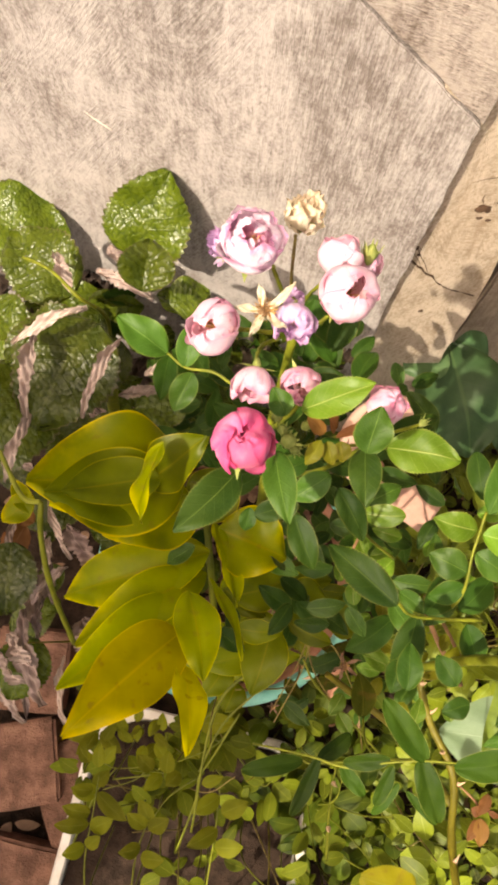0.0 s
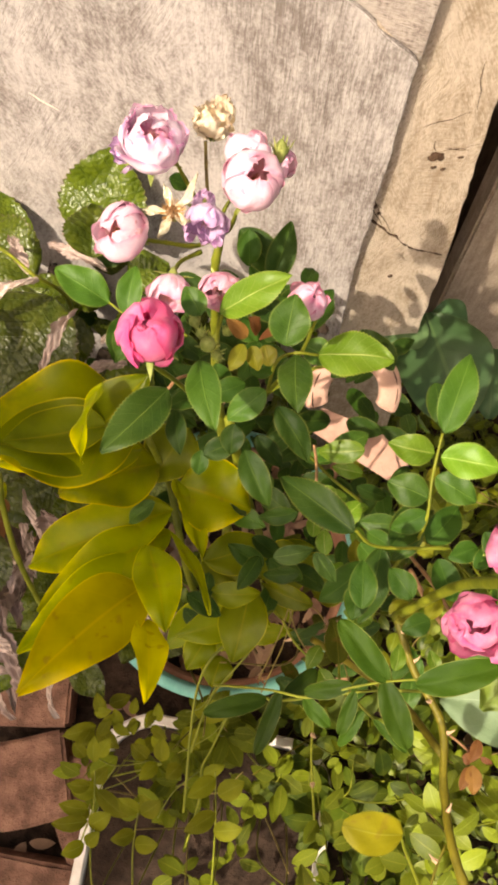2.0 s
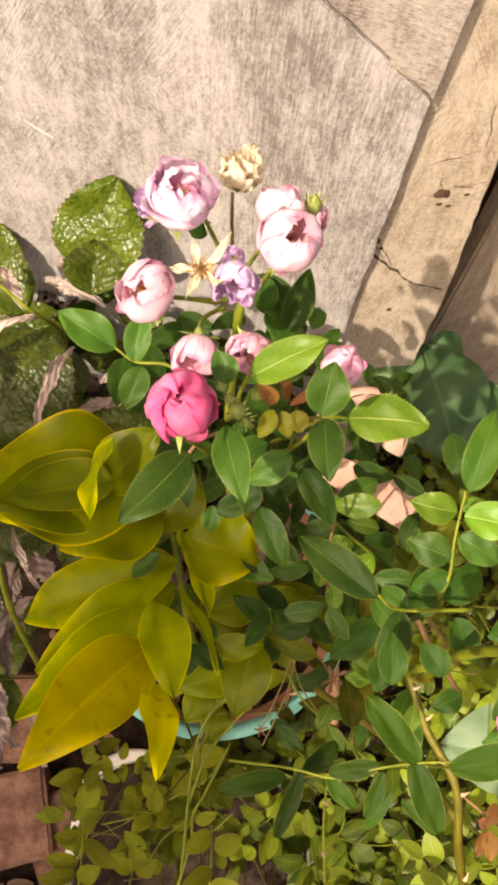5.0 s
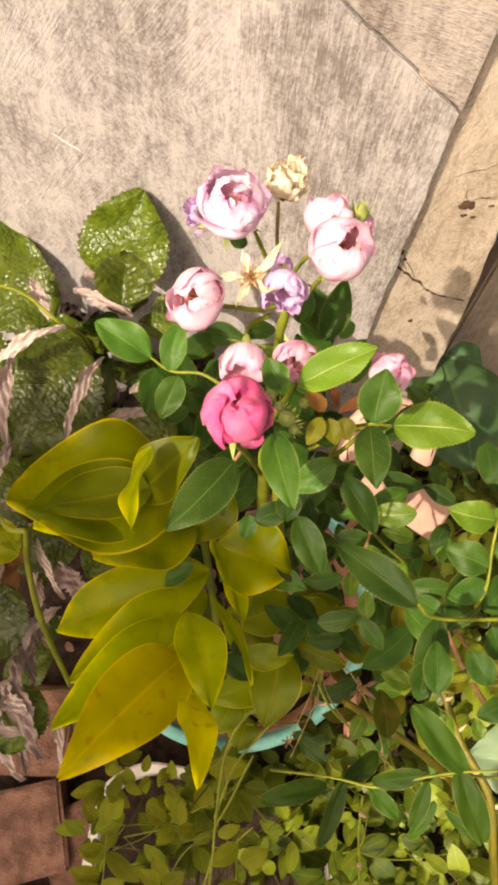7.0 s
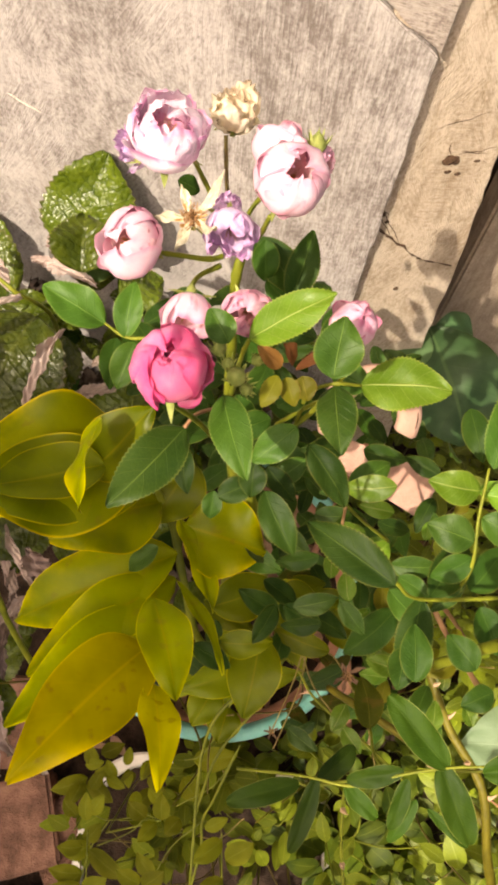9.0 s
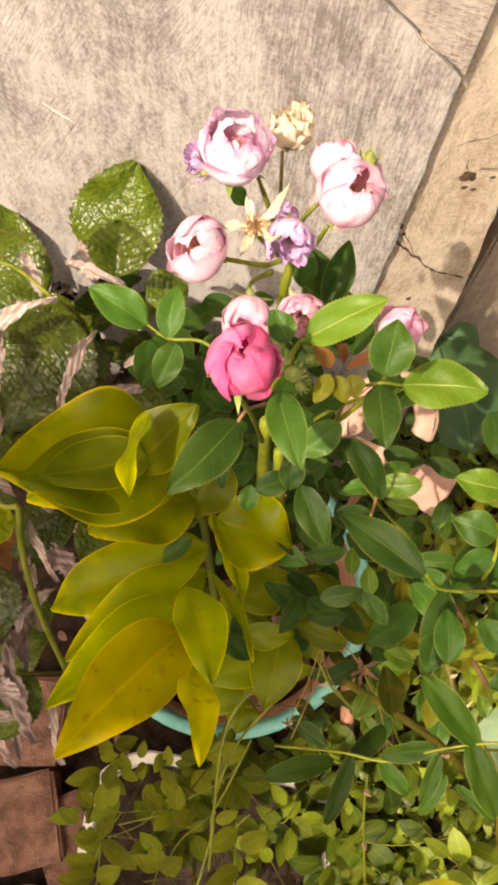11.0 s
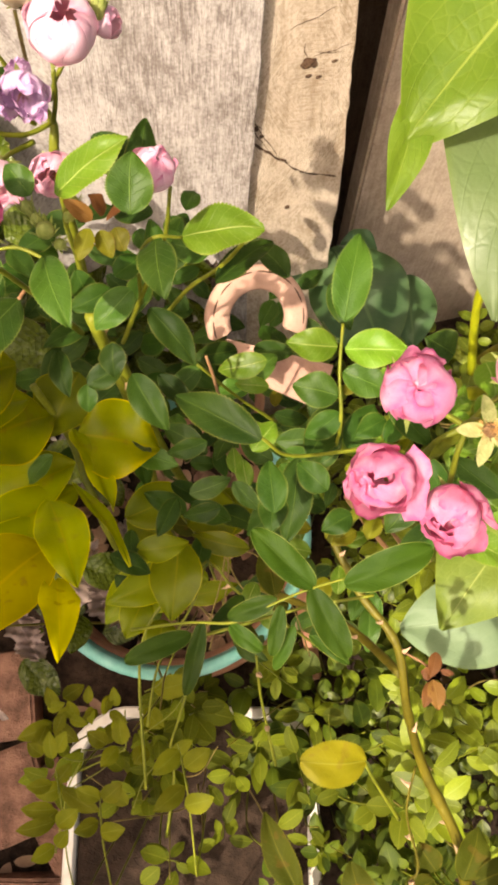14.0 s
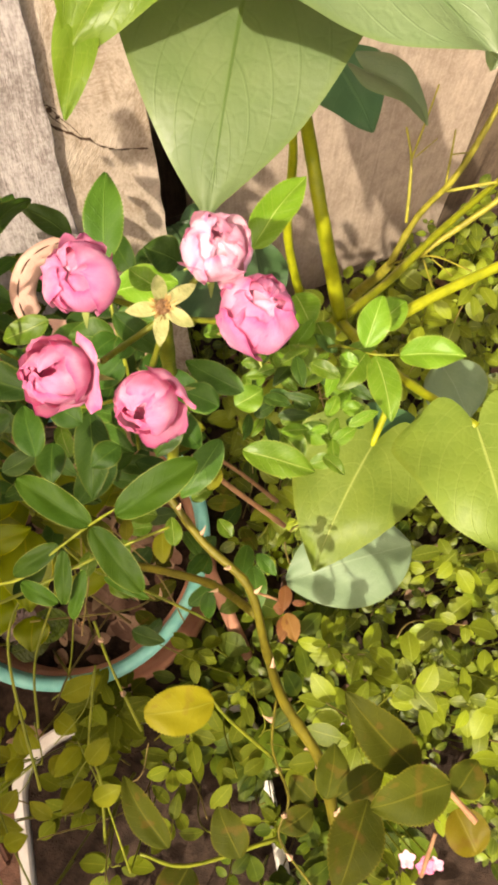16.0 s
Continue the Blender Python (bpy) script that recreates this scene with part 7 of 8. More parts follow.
leaf(quilt, QUILT, (-0.228, 0.117, 0.800), (-0.234, 0.043, 0.780), 0.065, (-0.03, -0.26, 0.97), 0.10, 0.12)
leaf(quilt, QUILT, (-0.207, 0.020, 0.760), (-0.229, -0.044, 0.750), 0.060, (-0.03, -0.26, 0.97), 0.10, 0.12)
leaf(quilt, QUILT, (-0.235, 0.260, 0.860), (-0.278, 0.348, 0.860), 0.071, (-0.03, -0.26, 0.97), 0.10, 0.12)
leaf(quilt, QUILT, (-0.242, 0.343, 0.900), (-0.200, 0.306, 0.900), 0.051, (-0.03, -0.26, 0.97), 0.10, 0.12)
leaf(quilt, QUILT, (-0.046, 0.275, 0.820), (-0.101, 0.256, 0.820), 0.055, (-0.03, -0.26, 0.97), 0.10, 0.12)
leaf(quilt, QUILT, (-0.184, 0.236, 0.820), (-0.134, 0.187, 0.820), 0.072, (-0.03, -0.26, 0.97), 0.10, 0.12)
leaf(quilt, WITHERED, (-0.272, 0.261, 0.696), (-0.233, 0.214, 0.696), 0.015, (0.07, -0.42, 0.91), 0.95, 0.25)
leaf(quilt, WITHERED, (-0.204, 0.066, 0.740), (-0.204, 0.010, 0.740), 0.009, (-0.28, 0.18, 0.94), 0.95, 0.25)
leaf(quilt, WITHERED, (-0.227, 0.190, 0.627), (-0.233, 0.123, 0.627), 0.010, (-0.15, -0.16, 0.98), 0.95, 0.25)
leaf(quilt, WITHERED, (-0.269, 0.002, 0.667), (-0.232, -0.073, 0.667), 0.015, (-0.01, -0.24, 0.97), 0.95, 0.25)
leaf(quilt, WITHERED, (-0.252, 0.214, 0.740), (-0.281, 0.164, 0.740), 0.010, (-0.25, -0.09, 0.96), 0.95, 0.25)
leaf(quilt, WITHERED, (-0.235, 0.154, 0.760), (-0.245, 0.106, 0.760), 0.009, (0.11, -0.40, 0.91), 0.95, 0.25)
leaf(quilt, WITHERED, (-0.204, 0.172, 0.750), (-0.174, 0.105, 0.750), 0.009, (-0.17, -0.03, 0.99), 0.95, 0.25)
leaf(quilt, WITHERED, (-0.206, 0.303, 0.624), (-0.228, 0.233, 0.624), 0.013, (-0.16, -0.06, 0.99), 0.95, 0.25)
leaf(quilt, WITHERED, (-0.239, 0.003, 0.698), (-0.224, -0.067, 0.698), 0.010, (0.35, 0.13, 0.93), 0.95, 0.25)
leaf(quilt, WITHERED, (-0.273, 0.396, 0.751), (-0.237, 0.314, 0.751), 0.010, (0.28, -0.16, 0.95), 0.95, 0.25)
leaf(quilt, WITHERED, (-0.190, 0.304, 0.776), (-0.173, 0.252, 0.776), 0.012, (0.00, 0.06, 1.00), 0.95, 0.25)
leaf(quilt, WITHERED, (-0.173, 0.316, 0.648), (-0.135, 0.258, 0.648), 0.017, (0.04, -0.14, 0.99), 0.95, 0.25)
leaf(quilt, WITHERED, (-0.265, 0.133, 0.655), (-0.234, 0.093, 0.655), 0.016, (0.19, -0.20, 0.96), 0.95, 0.25)
leaf(quilt, WITHERED, (-0.196, 0.002, 0.645), (-0.189, -0.076, 0.645), 0.010, (-0.19, -0.51, 0.84), 0.95, 0.25)
leaf(quilt, WITHERED, (-0.276, 0.382, 0.657), (-0.225, 0.319, 0.657), 0.010, (0.03, -0.20, 0.98), 0.95, 0.25)
leaf(quilt, WITHERED, (-0.234, 0.242, 0.648), (-0.187, 0.184, 0.648), 0.009, (-0.30, -0.02, 0.95), 0.95, 0.25)
leaf(quilt, WITHERED, (-0.243, 0.010, 0.766), (-0.211, -0.027, 0.766), 0.013, (-0.34, -0.16, 0.93), 0.95, 0.25)
leaf(quilt, WITHERED, (-0.196, 0.102, 0.747), (-0.189, 0.056, 0.747), 0.011, (-0.10, -0.33, 0.94), 0.95, 0.25)
leaf(quilt, WITHERED, (-0.180, 0.381, 0.739), (-0.172, 0.316, 0.739), 0.013, (-0.12, -0.00, 0.99), 0.95, 0.25)
leaf(quilt, WITHERED, (-0.234, 0.021, 0.728), (-0.260, -0.030, 0.728), 0.012, (0.12, -0.37, 0.92), 0.95, 0.25)
leaf(quilt, WITHERED, (-0.225, 0.147, 0.636), (-0.220, 0.089, 0.636), 0.012, (-0.01, 0.06, 1.00), 0.95, 0.25)
leaf(quilt, WITHERED, (-0.226, 0.323, 0.796), (-0.231, 0.263, 0.796), 0.015, (0.44, -0.17, 0.88), 0.95, 0.25)
leaf(quilt, WITHERED, (-0.130, 0.057, 0.798), (-0.126, 0.020, 0.798), 0.009, (-0.40, -0.37, 0.84), 0.95, 0.25)
leaf(quilt, WITHERED, (-0.160, 0.094, 0.740), (-0.135, 0.049, 0.740), 0.011, (0.37, 0.16, 0.91), 0.95, 0.25)
leaf(quilt, WITHERED, (-0.174, 0.095, 0.769), (-0.211, 0.055, 0.769), 0.011, (-0.48, -0.31, 0.82), 0.95, 0.25)
leaf(quilt, WITHERED, (-0.220, 0.379, 0.651), (-0.172, 0.294, 0.651), 0.014, (0.43, -0.32, 0.84), 0.95, 0.25)
leaf(quilt, WITHERED, (-0.181, 0.292, 0.950), (-0.183, 0.209, 0.950), 0.014, (-0.03, -0.26, 0.97), 0.95, 0.25)
leaf(quilt, WITHERED, (-0.184, 0.218, 0.930), (-0.204, 0.154, 0.930), 0.012, (-0.03, -0.26, 0.97), 0.95, 0.25)
leaf(quilt, WITHERED, (-0.102, 0.292, 0.940), (-0.135, 0.212, 0.940), 0.011, (-0.03, -0.26, 0.97), 0.95, 0.25)
leaf(quilt, WITHERED, (-0.196, 0.272, 0.970), (-0.130, 0.309, 0.970), 0.011, (-0.03, -0.26, 0.97), 0.95, 0.25)
leaf(quilt, WITHERED, (-0.183, 0.411, 0.880), (-0.163, 0.366, 0.880), 0.015, (-0.03, -0.26, 0.97), 0.95, 0.25)
leaf(quilt, WITHERED, (-0.078, 0.251, 0.950), (-0.053, 0.262, 0.950), 0.010, (-0.03, -0.26, 0.97), 0.95, 0.25)
leaf(quilt, WITHERED, (-0.222, 0.050, 0.760), (-0.191, -0.049, 0.760), 0.022, (-0.03, -0.26, 0.97), 0.95, 0.25)
leaf(quilt, WITHERED, (-0.174, 0.139, 0.780), (-0.132, 0.090, 0.780), 0.023, (-0.03, -0.26, 0.97), 0.95, 0.25)
leaf(quilt, WITHERED, (-0.227, 0.025, 0.780), (-0.201, -0.009, 0.780), 0.016, (-0.03, -0.26, 0.97), 0.95, 0.25)
leaf(quilt, WITHERED, (-0.107, 0.404, 0.870), (-0.132, 0.423, 0.870), 0.013, (-0.03, -0.26, 0.97), 0.95, 0.25)
leaf(quilt, WITHERED, (-0.129, 0.361, 0.940), (-0.074, 0.332, 0.940), 0.013, (-0.03, -0.26, 0.97), 0.95, 0.25)
leaf(quilt, WITHERED, (-0.203, 0.096, 0.720), (-0.218, 0.033, 0.720), 0.021, (-0.03, -0.26, 0.97), 0.95, 0.25)
leaf(quilt, WITHERED, (-0.114, 0.261, 0.860), (-0.068, 0.268, 0.860), 0.013, (-0.03, -0.26, 0.97), 0.95, 0.25)
leaf(quilt, WITHERED, (-0.172, 0.166, 0.800), (-0.187, 0.216, 0.800), 0.016, (-0.03, -0.26, 0.97), 0.95, 0.25)
stem(quilt, STEM, [(-0.212, 0.396, 0.900), (-0.180, 0.376, 0.910), (-0.150, 0.345, 0.915), (-0.132, 0.352, 0.850), (-0.140, 0.345, 0.760)], 0.0016, 0.0022)
stem(quilt, STEM, [(-0.158, 0.126, 0.980), (-0.163, 0.102, 0.950), (-0.162, 0.062, 0.900), (-0.157, 0.014, 0.800)], 0.0024, 0.0028)
stem(quilt, STEM, [(-0.196, 0.170, 0.980), (-0.174, 0.131, 0.980), (-0.158, 0.126, 0.980)], 0.0020, 0.0020)
stem(quilt, STEM, [(-0.120, 0.280, 0.880), (-0.150, 0.300, 0.600), (-0.180, 0.330, 0.000)], 0.006, 0.008)
stem(quilt, STEM, [(-0.190, 0.220, 0.850), (-0.210, 0.260, 0.500), (-0.200, 0.310, 0.000)], 0.005, 0.008)

leaf(quilt, LIME, (-0.208, 0.166, 0.800), (-0.242, 0.140, 0.790), 0.030, (-0.10, -0.20, 0.97), 0.25, 0.10)
leaf(quilt, LIME, (-0.210, 0.148, 0.800), (-0.233, 0.186, 0.790), 0.022, (0.10, -0.20, 0.97), 0.25, 0.10)
leaf(quilt, RED, (-0.225, 0.142, 0.760), (-0.247, 0.105, 0.750), 0.032, (-0.10, -0.20, 0.97), 0.25, 0.10)
leaf(quilt, RED, (-0.213, 0.143, 0.770), (-0.230, 0.156, 0.770), 0.020, (-0.10, -0.20, 0.97), 0.25, 0.10)

# lower leaves in the shade of the plant
low = random.Random(31)
for k in range(44):
    foot_at = Vector((low.uniform(-0.30, -0.02), low.uniform(-0.02, 0.34), low.uniform(0.32, 0.72)))
    way = Vector((low.uniform(-1, 1), low.uniform(-1, 0.5), low.uniform(-0.5, 0.2))).normalized()
    span_ = low.uniform(0.05, 0.085)
    leaf(quilt, low.choice((QUILT, QUILT, WITHERED)), foot_at, foot_at + way * span_, span_ * 0.7, (low.uniform(-0.4, 0.4), low.uniform(-0.7, 0.1), 1), 0.15, 0.1)

# old leaves crowded at the foot of the fence, dark in place of shade
for k in range(230):
    fx, fz = (low.uniform(-0.36, 0.13), low.uniform(0.26, 0.74)) if k < 150 else (low.uniform(-0.18, 0.04), low.uniform(0.42, 0.74))
    foot_at = Vector((fx, slab_face(fx, fz) - low.uniform(0.03, 0.13), fz))
    way = Vector((low.uniform(-1, 1), low.uniform(-0.5, 0.1), low.uniform(-0.9, 0.5))).normalized()
    span_ = low.uniform(0.040, 0.075)
    leaf(quilt, low.choice((QUILT, QUILT, QUILT, DARK, "DEAD")), foot_at, foot_at + way * span_, span_ * 0.62, (low.uniform(-0.5, 0.5), -1, low.uniform(0.2, 1.0)), 0.15, 0.1)

# ---- large heart-leaved plant ----
arum = thing("heart_leaf_plant", "tall plant with large light green heart-shaped leaves", "plant")
leaf(arum, HEART, (0.309, 0.167, 1.238), (0.223, 0.035, 1.216), 0.138, (-0.05, -0.06, 1.00), 0.08, 0.04)
leaf(arum, HEART_FRESH, (0.321, 0.193, 1.300), (0.192, 0.110, 1.256), 0.140, (0.02, -0.06, 1.00), 0.10, 0.04)
leaf(arum, HEART_LOBE, (0.209, 0.137, 1.261), (0.179, 0.084, 1.249), 0.020, (0.10, -0.30, 1.00), 0.30, 0.05)
leaf(arum, HEART, (0.282, 0.112, 1.312), (0.336, 0.008, 1.290), 0.118, (0.05, 0.02, 1.00), 0.10, 0.06)
leaf(arum, HEART, (0.410, 0.123, 1.210), (0.417, 0.086, 1.170), 0.061, (0.21, -0.20, 0.96), 0.20, 0.20)
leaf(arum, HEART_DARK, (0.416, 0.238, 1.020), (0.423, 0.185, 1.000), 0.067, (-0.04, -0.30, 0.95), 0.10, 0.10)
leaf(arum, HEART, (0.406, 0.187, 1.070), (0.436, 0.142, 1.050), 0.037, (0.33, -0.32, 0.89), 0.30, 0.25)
leaf(arum, HEART_SUNLIT, (0.378, -0.066, 1.000), (0.352, -0.158, 0.995), 0.124, (-0.05, -0.09, 0.99), 0.10, 0.10)
leaf(arum, HEART_SUNLIT, (0.355, -0.011, 0.820), (0.257, -0.092, 0.800), 0.126, (-0.14, -0.05, 0.99), 0.14, 0.15)
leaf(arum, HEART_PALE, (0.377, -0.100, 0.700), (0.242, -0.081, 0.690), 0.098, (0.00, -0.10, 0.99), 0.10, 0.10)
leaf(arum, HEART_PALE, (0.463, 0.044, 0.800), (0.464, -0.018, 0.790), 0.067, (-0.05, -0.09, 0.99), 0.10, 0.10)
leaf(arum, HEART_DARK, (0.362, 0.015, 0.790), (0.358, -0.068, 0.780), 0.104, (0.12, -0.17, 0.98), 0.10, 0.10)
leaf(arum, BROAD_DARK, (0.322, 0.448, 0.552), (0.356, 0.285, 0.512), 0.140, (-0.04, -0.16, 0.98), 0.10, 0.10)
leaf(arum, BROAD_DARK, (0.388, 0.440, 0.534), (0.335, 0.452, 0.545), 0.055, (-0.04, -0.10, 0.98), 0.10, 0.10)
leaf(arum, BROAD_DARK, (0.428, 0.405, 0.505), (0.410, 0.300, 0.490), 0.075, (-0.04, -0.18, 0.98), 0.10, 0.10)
# sunlit lobe of the dark leaf, built as a separate pale leaf
leaf(arum, BROAD_PALE, (0.318, 0.436, 0.560), (0.253, 0.402, 0.560), 0.072, (-0.10, -0.10, 0.98), 0.10, 0.10)
stem(arum, LIME_STEM, [(0.309, 0.168, 1.236), (0.336, 0.190, 1.160), (0.362, 0.183, 1.030), (0.360, 0.145, 0.980), (0.366, 0.095, 0.880)], 0.0042, 0.0066)
stem(arum, LIME_STEM, [(0.352, 0.217, 1.100), (0.359, 0.199, 1.000), (0.352, 0.180, 0.900), (0.361, 0.144, 0.800)], 0.0036, 0.0045)
stem(arum, LIME_STEM, [(0.378, -0.066, 1.000), (0.364, -0.006, 0.960), (0.361, 0.045, 0.920), (0.365, 0.093, 0.880)], 0.0034, 0.0046)
stem(arum, LIME_STEM, [(0.366, 0.095, 0.880), (0.442, 0.129, 0.840), (0.542, 0.178, 0.800), (0.679, 0.234, 0.760)], 0.0044, 0.0036)
stem(arum, LIME_STEM, [(0.392, 0.067, 0.900), (0.451, 0.074, 0.900), (0.534, 0.077, 0.900)], 0.0052, 0.0050)
stem(arum, LIME_STEM, [(0.355, -0.011, 0.820), (0.389, 0.027, 0.840), (0.372, 0.065, 0.880), (0.365, 0.093, 0.880)], 0.0030, 0.0045)
stem(arum, LIME_STEM, [(0.366, 0.095, 0.880), (0.380, 0.170, 0.600), (0.400, 0.220, 0.000)], 0.007, 0.009)

# ---- bare twigs ----
twigs = thing("bare_shrub", "leafless yellow-green twigs standing before the fence", "shrub")
stem(twigs, TWIG, [(0.508, 0.204, 0.700), (0.539, 0.219, 0.760), (0.571, 0.218, 0.820), (0.611, 0.239, 0.880), (0.655, 0.274, 0.900)], 0.0041, 0.0027)
stem(twigs, TWIG, [(0.524, 0.217, 0.760), (0.544, 0.261, 0.800), (0.550, 0.292, 0.820)], 0.0020, 0.0012)
stem(twigs, TWIG, [(0.545, 0.264, 0.800), (0.561, 0.278, 0.840), (0.583, 0.300, 0.860)], 0.0014, 0.0008)
stem(twigs, TWIG, [(0.551, 0.266, 0.800), (0.568, 0.260, 0.830)], 0.0009, 0.0006)
stem(twigs, TWIG, [(0.561, 0.219, 0.810), (0.567, 0.233, 0.840), (0.578, 0.250, 0.850)], 0.0013, 0.0008)
stem(twigs, TWIG, [(0.562, 0.215, 0.800), (0.606, 0.193, 0.820)], 0.0020, 0.0015)
stem(twigs, TWIG, [(0.565, 0.231, 0.840), (0.580, 0.220, 0.850)], 0.0008, 0.0005)
stem(twigs, TWIG, [(0.503, 0.186, 0.720), (0.556, 0.184, 0.760), (0.637, 0.189, 0.800)], 0.0037, 0.0031)
stem(twigs, TWIG, [(0.508, 0.204, 0.700), (0.512, 0.185, 0.740), (0.523, 0.159, 0.780), (0.540, 0.120, 0.800)], 0.0013, 0.0008)
stem(twigs, TWIG, [(0.520, 0.169, 0.760), (0.508, 0.131, 0.770)], 0.0011, 0.0007)
stem(twigs, TWIG, [(0.524, 0.162, 0.770), (0.529, 0.131, 0.780)], 0.0009, 0.0006)
stem(twigs, TWIG, [(0.508, 0.204, 0.700), (0.520, 0.280, 0.400), (0.520, 0.260, 0.000)], 0.006, 0.009)


# ---- seedlings ----
plant = thing("seedling", "small olive-green seedling with rounded leaves", "seedling", "seedlings round the planter")
stem(plant, STEM, [(-0.152, -0.137, 0.620), (-0.166, -0.187, 0.560), (-0.183, -0.252, 0.500), (-0.190, -0.320, 0.440)], 0.0008, 0.0010)
stem(plant, STEM, [(-0.190, -0.320, 0.440), (-0.190, -0.300, 0.350), (-0.200, -0.290, 0.060)], 0.0009, 0.0013)
leaf(plant, SPROUT, (-0.163, -0.121, 0.620), (-0.175, -0.104, 0.630), 0.016, (-0.03, -0.16, 0.99), 0.12, 0.10)
leaf(plant, SPROUT, (-0.149, -0.121, 0.620), (-0.132, -0.102, 0.630), 0.017, (-0.03, -0.16, 0.99), 0.12, 0.10)
leaf(plant, SPROUT, (-0.153, -0.127, 0.620), (-0.150, -0.098, 0.630), 0.016, (-0.03, -0.16, 0.99), 0.12, 0.10)
leaf(plant, SPROUT, (-0.158, -0.152, 0.620), (-0.183, -0.148, 0.630), 0.017, (-0.03, -0.16, 0.99), 0.12, 0.10)
leaf(plant, SPROUT, (-0.160, -0.177, 0.620), (-0.192, -0.168, 0.630), 0.019, (-0.03, -0.16, 0.99), 0.12, 0.10)
leaf(plant, SPROUT, (-0.161, -0.189, 0.620), (-0.200, -0.188, 0.630), 0.019, (-0.03, -0.16, 0.99), 0.12, 0.10)
leaf(plant, SPROUT, (-0.159, -0.195, 0.620), (-0.132, -0.182, 0.630), 0.022, (-0.03, -0.16, 0.99), 0.12, 0.10)
leaf(plant, SPROUT, (-0.165, -0.213, 0.620), (-0.189, -0.220, 0.630), 0.019, (-0.03, -0.16, 0.99), 0.12, 0.10)
leaf(plant, SPROUT, (-0.163, -0.214, 0.620), (-0.146, -0.200, 0.630), 0.017, (-0.03, -0.16, 0.99), 0.12, 0.10)
plant = thing("seedling", "small olive-green seedling with rounded leaves", "seedling", "seedlings round the planter")
stem(plant, STEM, [(-0.110, -0.124, 0.670), (-0.076, -0.135, 0.610), (-0.144, -0.150, 0.550)], 0.0008, 0.0010)
stem(plant, STEM, [(-0.144, -0.150, 0.550), (-0.144, -0.130, 0.350), (-0.154, -0.120, 0.060)], 0.0009, 0.0013)
leaf(plant, SPROUT, (-0.084, -0.124, 0.670), (-0.100, -0.107, 0.680), 0.019, (-0.03, -0.16, 0.99), 0.12, 0.10)
leaf(plant, SPROUT, (-0.068, -0.128, 0.670), (-0.065, -0.102, 0.680), 0.018, (-0.03, -0.16, 0.99), 0.12, 0.10)
leaf(plant, SPROUT, (-0.074, -0.129, 0.670), (-0.092, -0.144, 0.680), 0.017, (-0.03, -0.16, 0.99), 0.12, 0.10)
plant = thing("seedling", "small olive-green seedling with rounded leaves", "seedling", "seedlings round the planter")
stem(plant, STEM, [(-0.007, -0.138, 0.720), (-0.013, -0.194, 0.660), (-0.026, -0.279, 0.600)], 0.0008, 0.0010)
stem(plant, STEM, [(-0.026, -0.279, 0.600), (-0.026, -0.259, 0.350), (-0.036, -0.249, 0.060)], 0.0009, 0.0013)
leaf(plant, SPROUT, (-0.007, -0.144, 0.720), (-0.036, -0.159, 0.730), 0.020, (-0.03, -0.16, 0.99), 0.12, 0.10)
leaf(plant, SPROUT, (-0.005, -0.161, 0.720), (0.023, -0.148, 0.730), 0.022, (-0.03, -0.16, 0.99), 0.12, 0.10)
leaf(plant, SPROUT, (-0.009, -0.177, 0.720), (-0.041, -0.191, 0.730), 0.020, (-0.03, -0.16, 0.99), 0.12, 0.10)
leaf(plant, SPROUT, (-0.012, -0.194, 0.720), (0.018, -0.192, 0.730), 0.021, (-0.03, -0.16, 0.99), 0.12, 0.10)
plant = thing("seedling", "small olive-green seedling with rounded leaves", "seedling", "seedlings round the planter")
stem(plant, STEM, [(-0.080, -0.162, 0.770), (-0.096, -0.206, 0.710), (-0.107, -0.265, 0.650)], 0.0008, 0.0010)
stem(plant, STEM, [(-0.107, -0.265, 0.650), (-0.107, -0.245, 0.350), (-0.117, -0.235, 0.060)], 0.0009, 0.0013)
leaf(plant, SPROUT, (-0.080, -0.165, 0.770), (-0.099, -0.150, 0.780), 0.016, (-0.03, -0.16, 0.99), 0.12, 0.10)
leaf(plant, SPROUT, (-0.078, -0.167, 0.770), (-0.057, -0.155, 0.780), 0.018, (-0.03, -0.16, 0.99), 0.12, 0.10)
leaf(plant, SPROUT, (-0.085, -0.183, 0.770), (-0.106, -0.186, 0.780), 0.016, (-0.03, -0.16, 0.99), 0.12, 0.10)
leaf(plant, SPROUT, (-0.085, -0.193, 0.770), (-0.061, -0.193, 0.780), 0.018, (-0.03, -0.16, 0.99), 0.12, 0.10)
plant = thing("forked_weed", "forked yellow-green weed with small rounded leaves", "weed")
stem(plant, STEM, [(0.016, -0.068, 0.600), (-0.018, -0.123, 0.565), (-0.035, -0.150, 0.530), (-0.042, -0.188, 0.495), (-0.068, -0.254, 0.460)], 0.0013, 0.0017)
stem(plant, STEM, [(0.015, -0.013, 0.620), (-0.006, -0.050, 0.600), (-0.028, -0.075, 0.580), (-0.049, -0.080, 0.560)], 0.0009, 0.0008)
stem(plant, STEM, [(-0.076, -0.095, 0.560), (-0.085, -0.137, 0.548), (-0.100, -0.137, 0.536), (-0.144, -0.140, 0.524), (-0.167, -0.132, 0.512)], 0.0009, 0.0008)
stem(plant, STEM, [(-0.145, -0.141, 0.520), (-0.170, -0.169, 0.500), (-0.184, -0.196, 0.480), (-0.206, -0.241, 0.460)], 0.0009, 0.0012)
stem(plant, STEM, [(-0.100, -0.138, 0.530), (-0.120, -0.155, 0.520), (-0.162, -0.168, 0.510)], 0.0008, 0.0007)
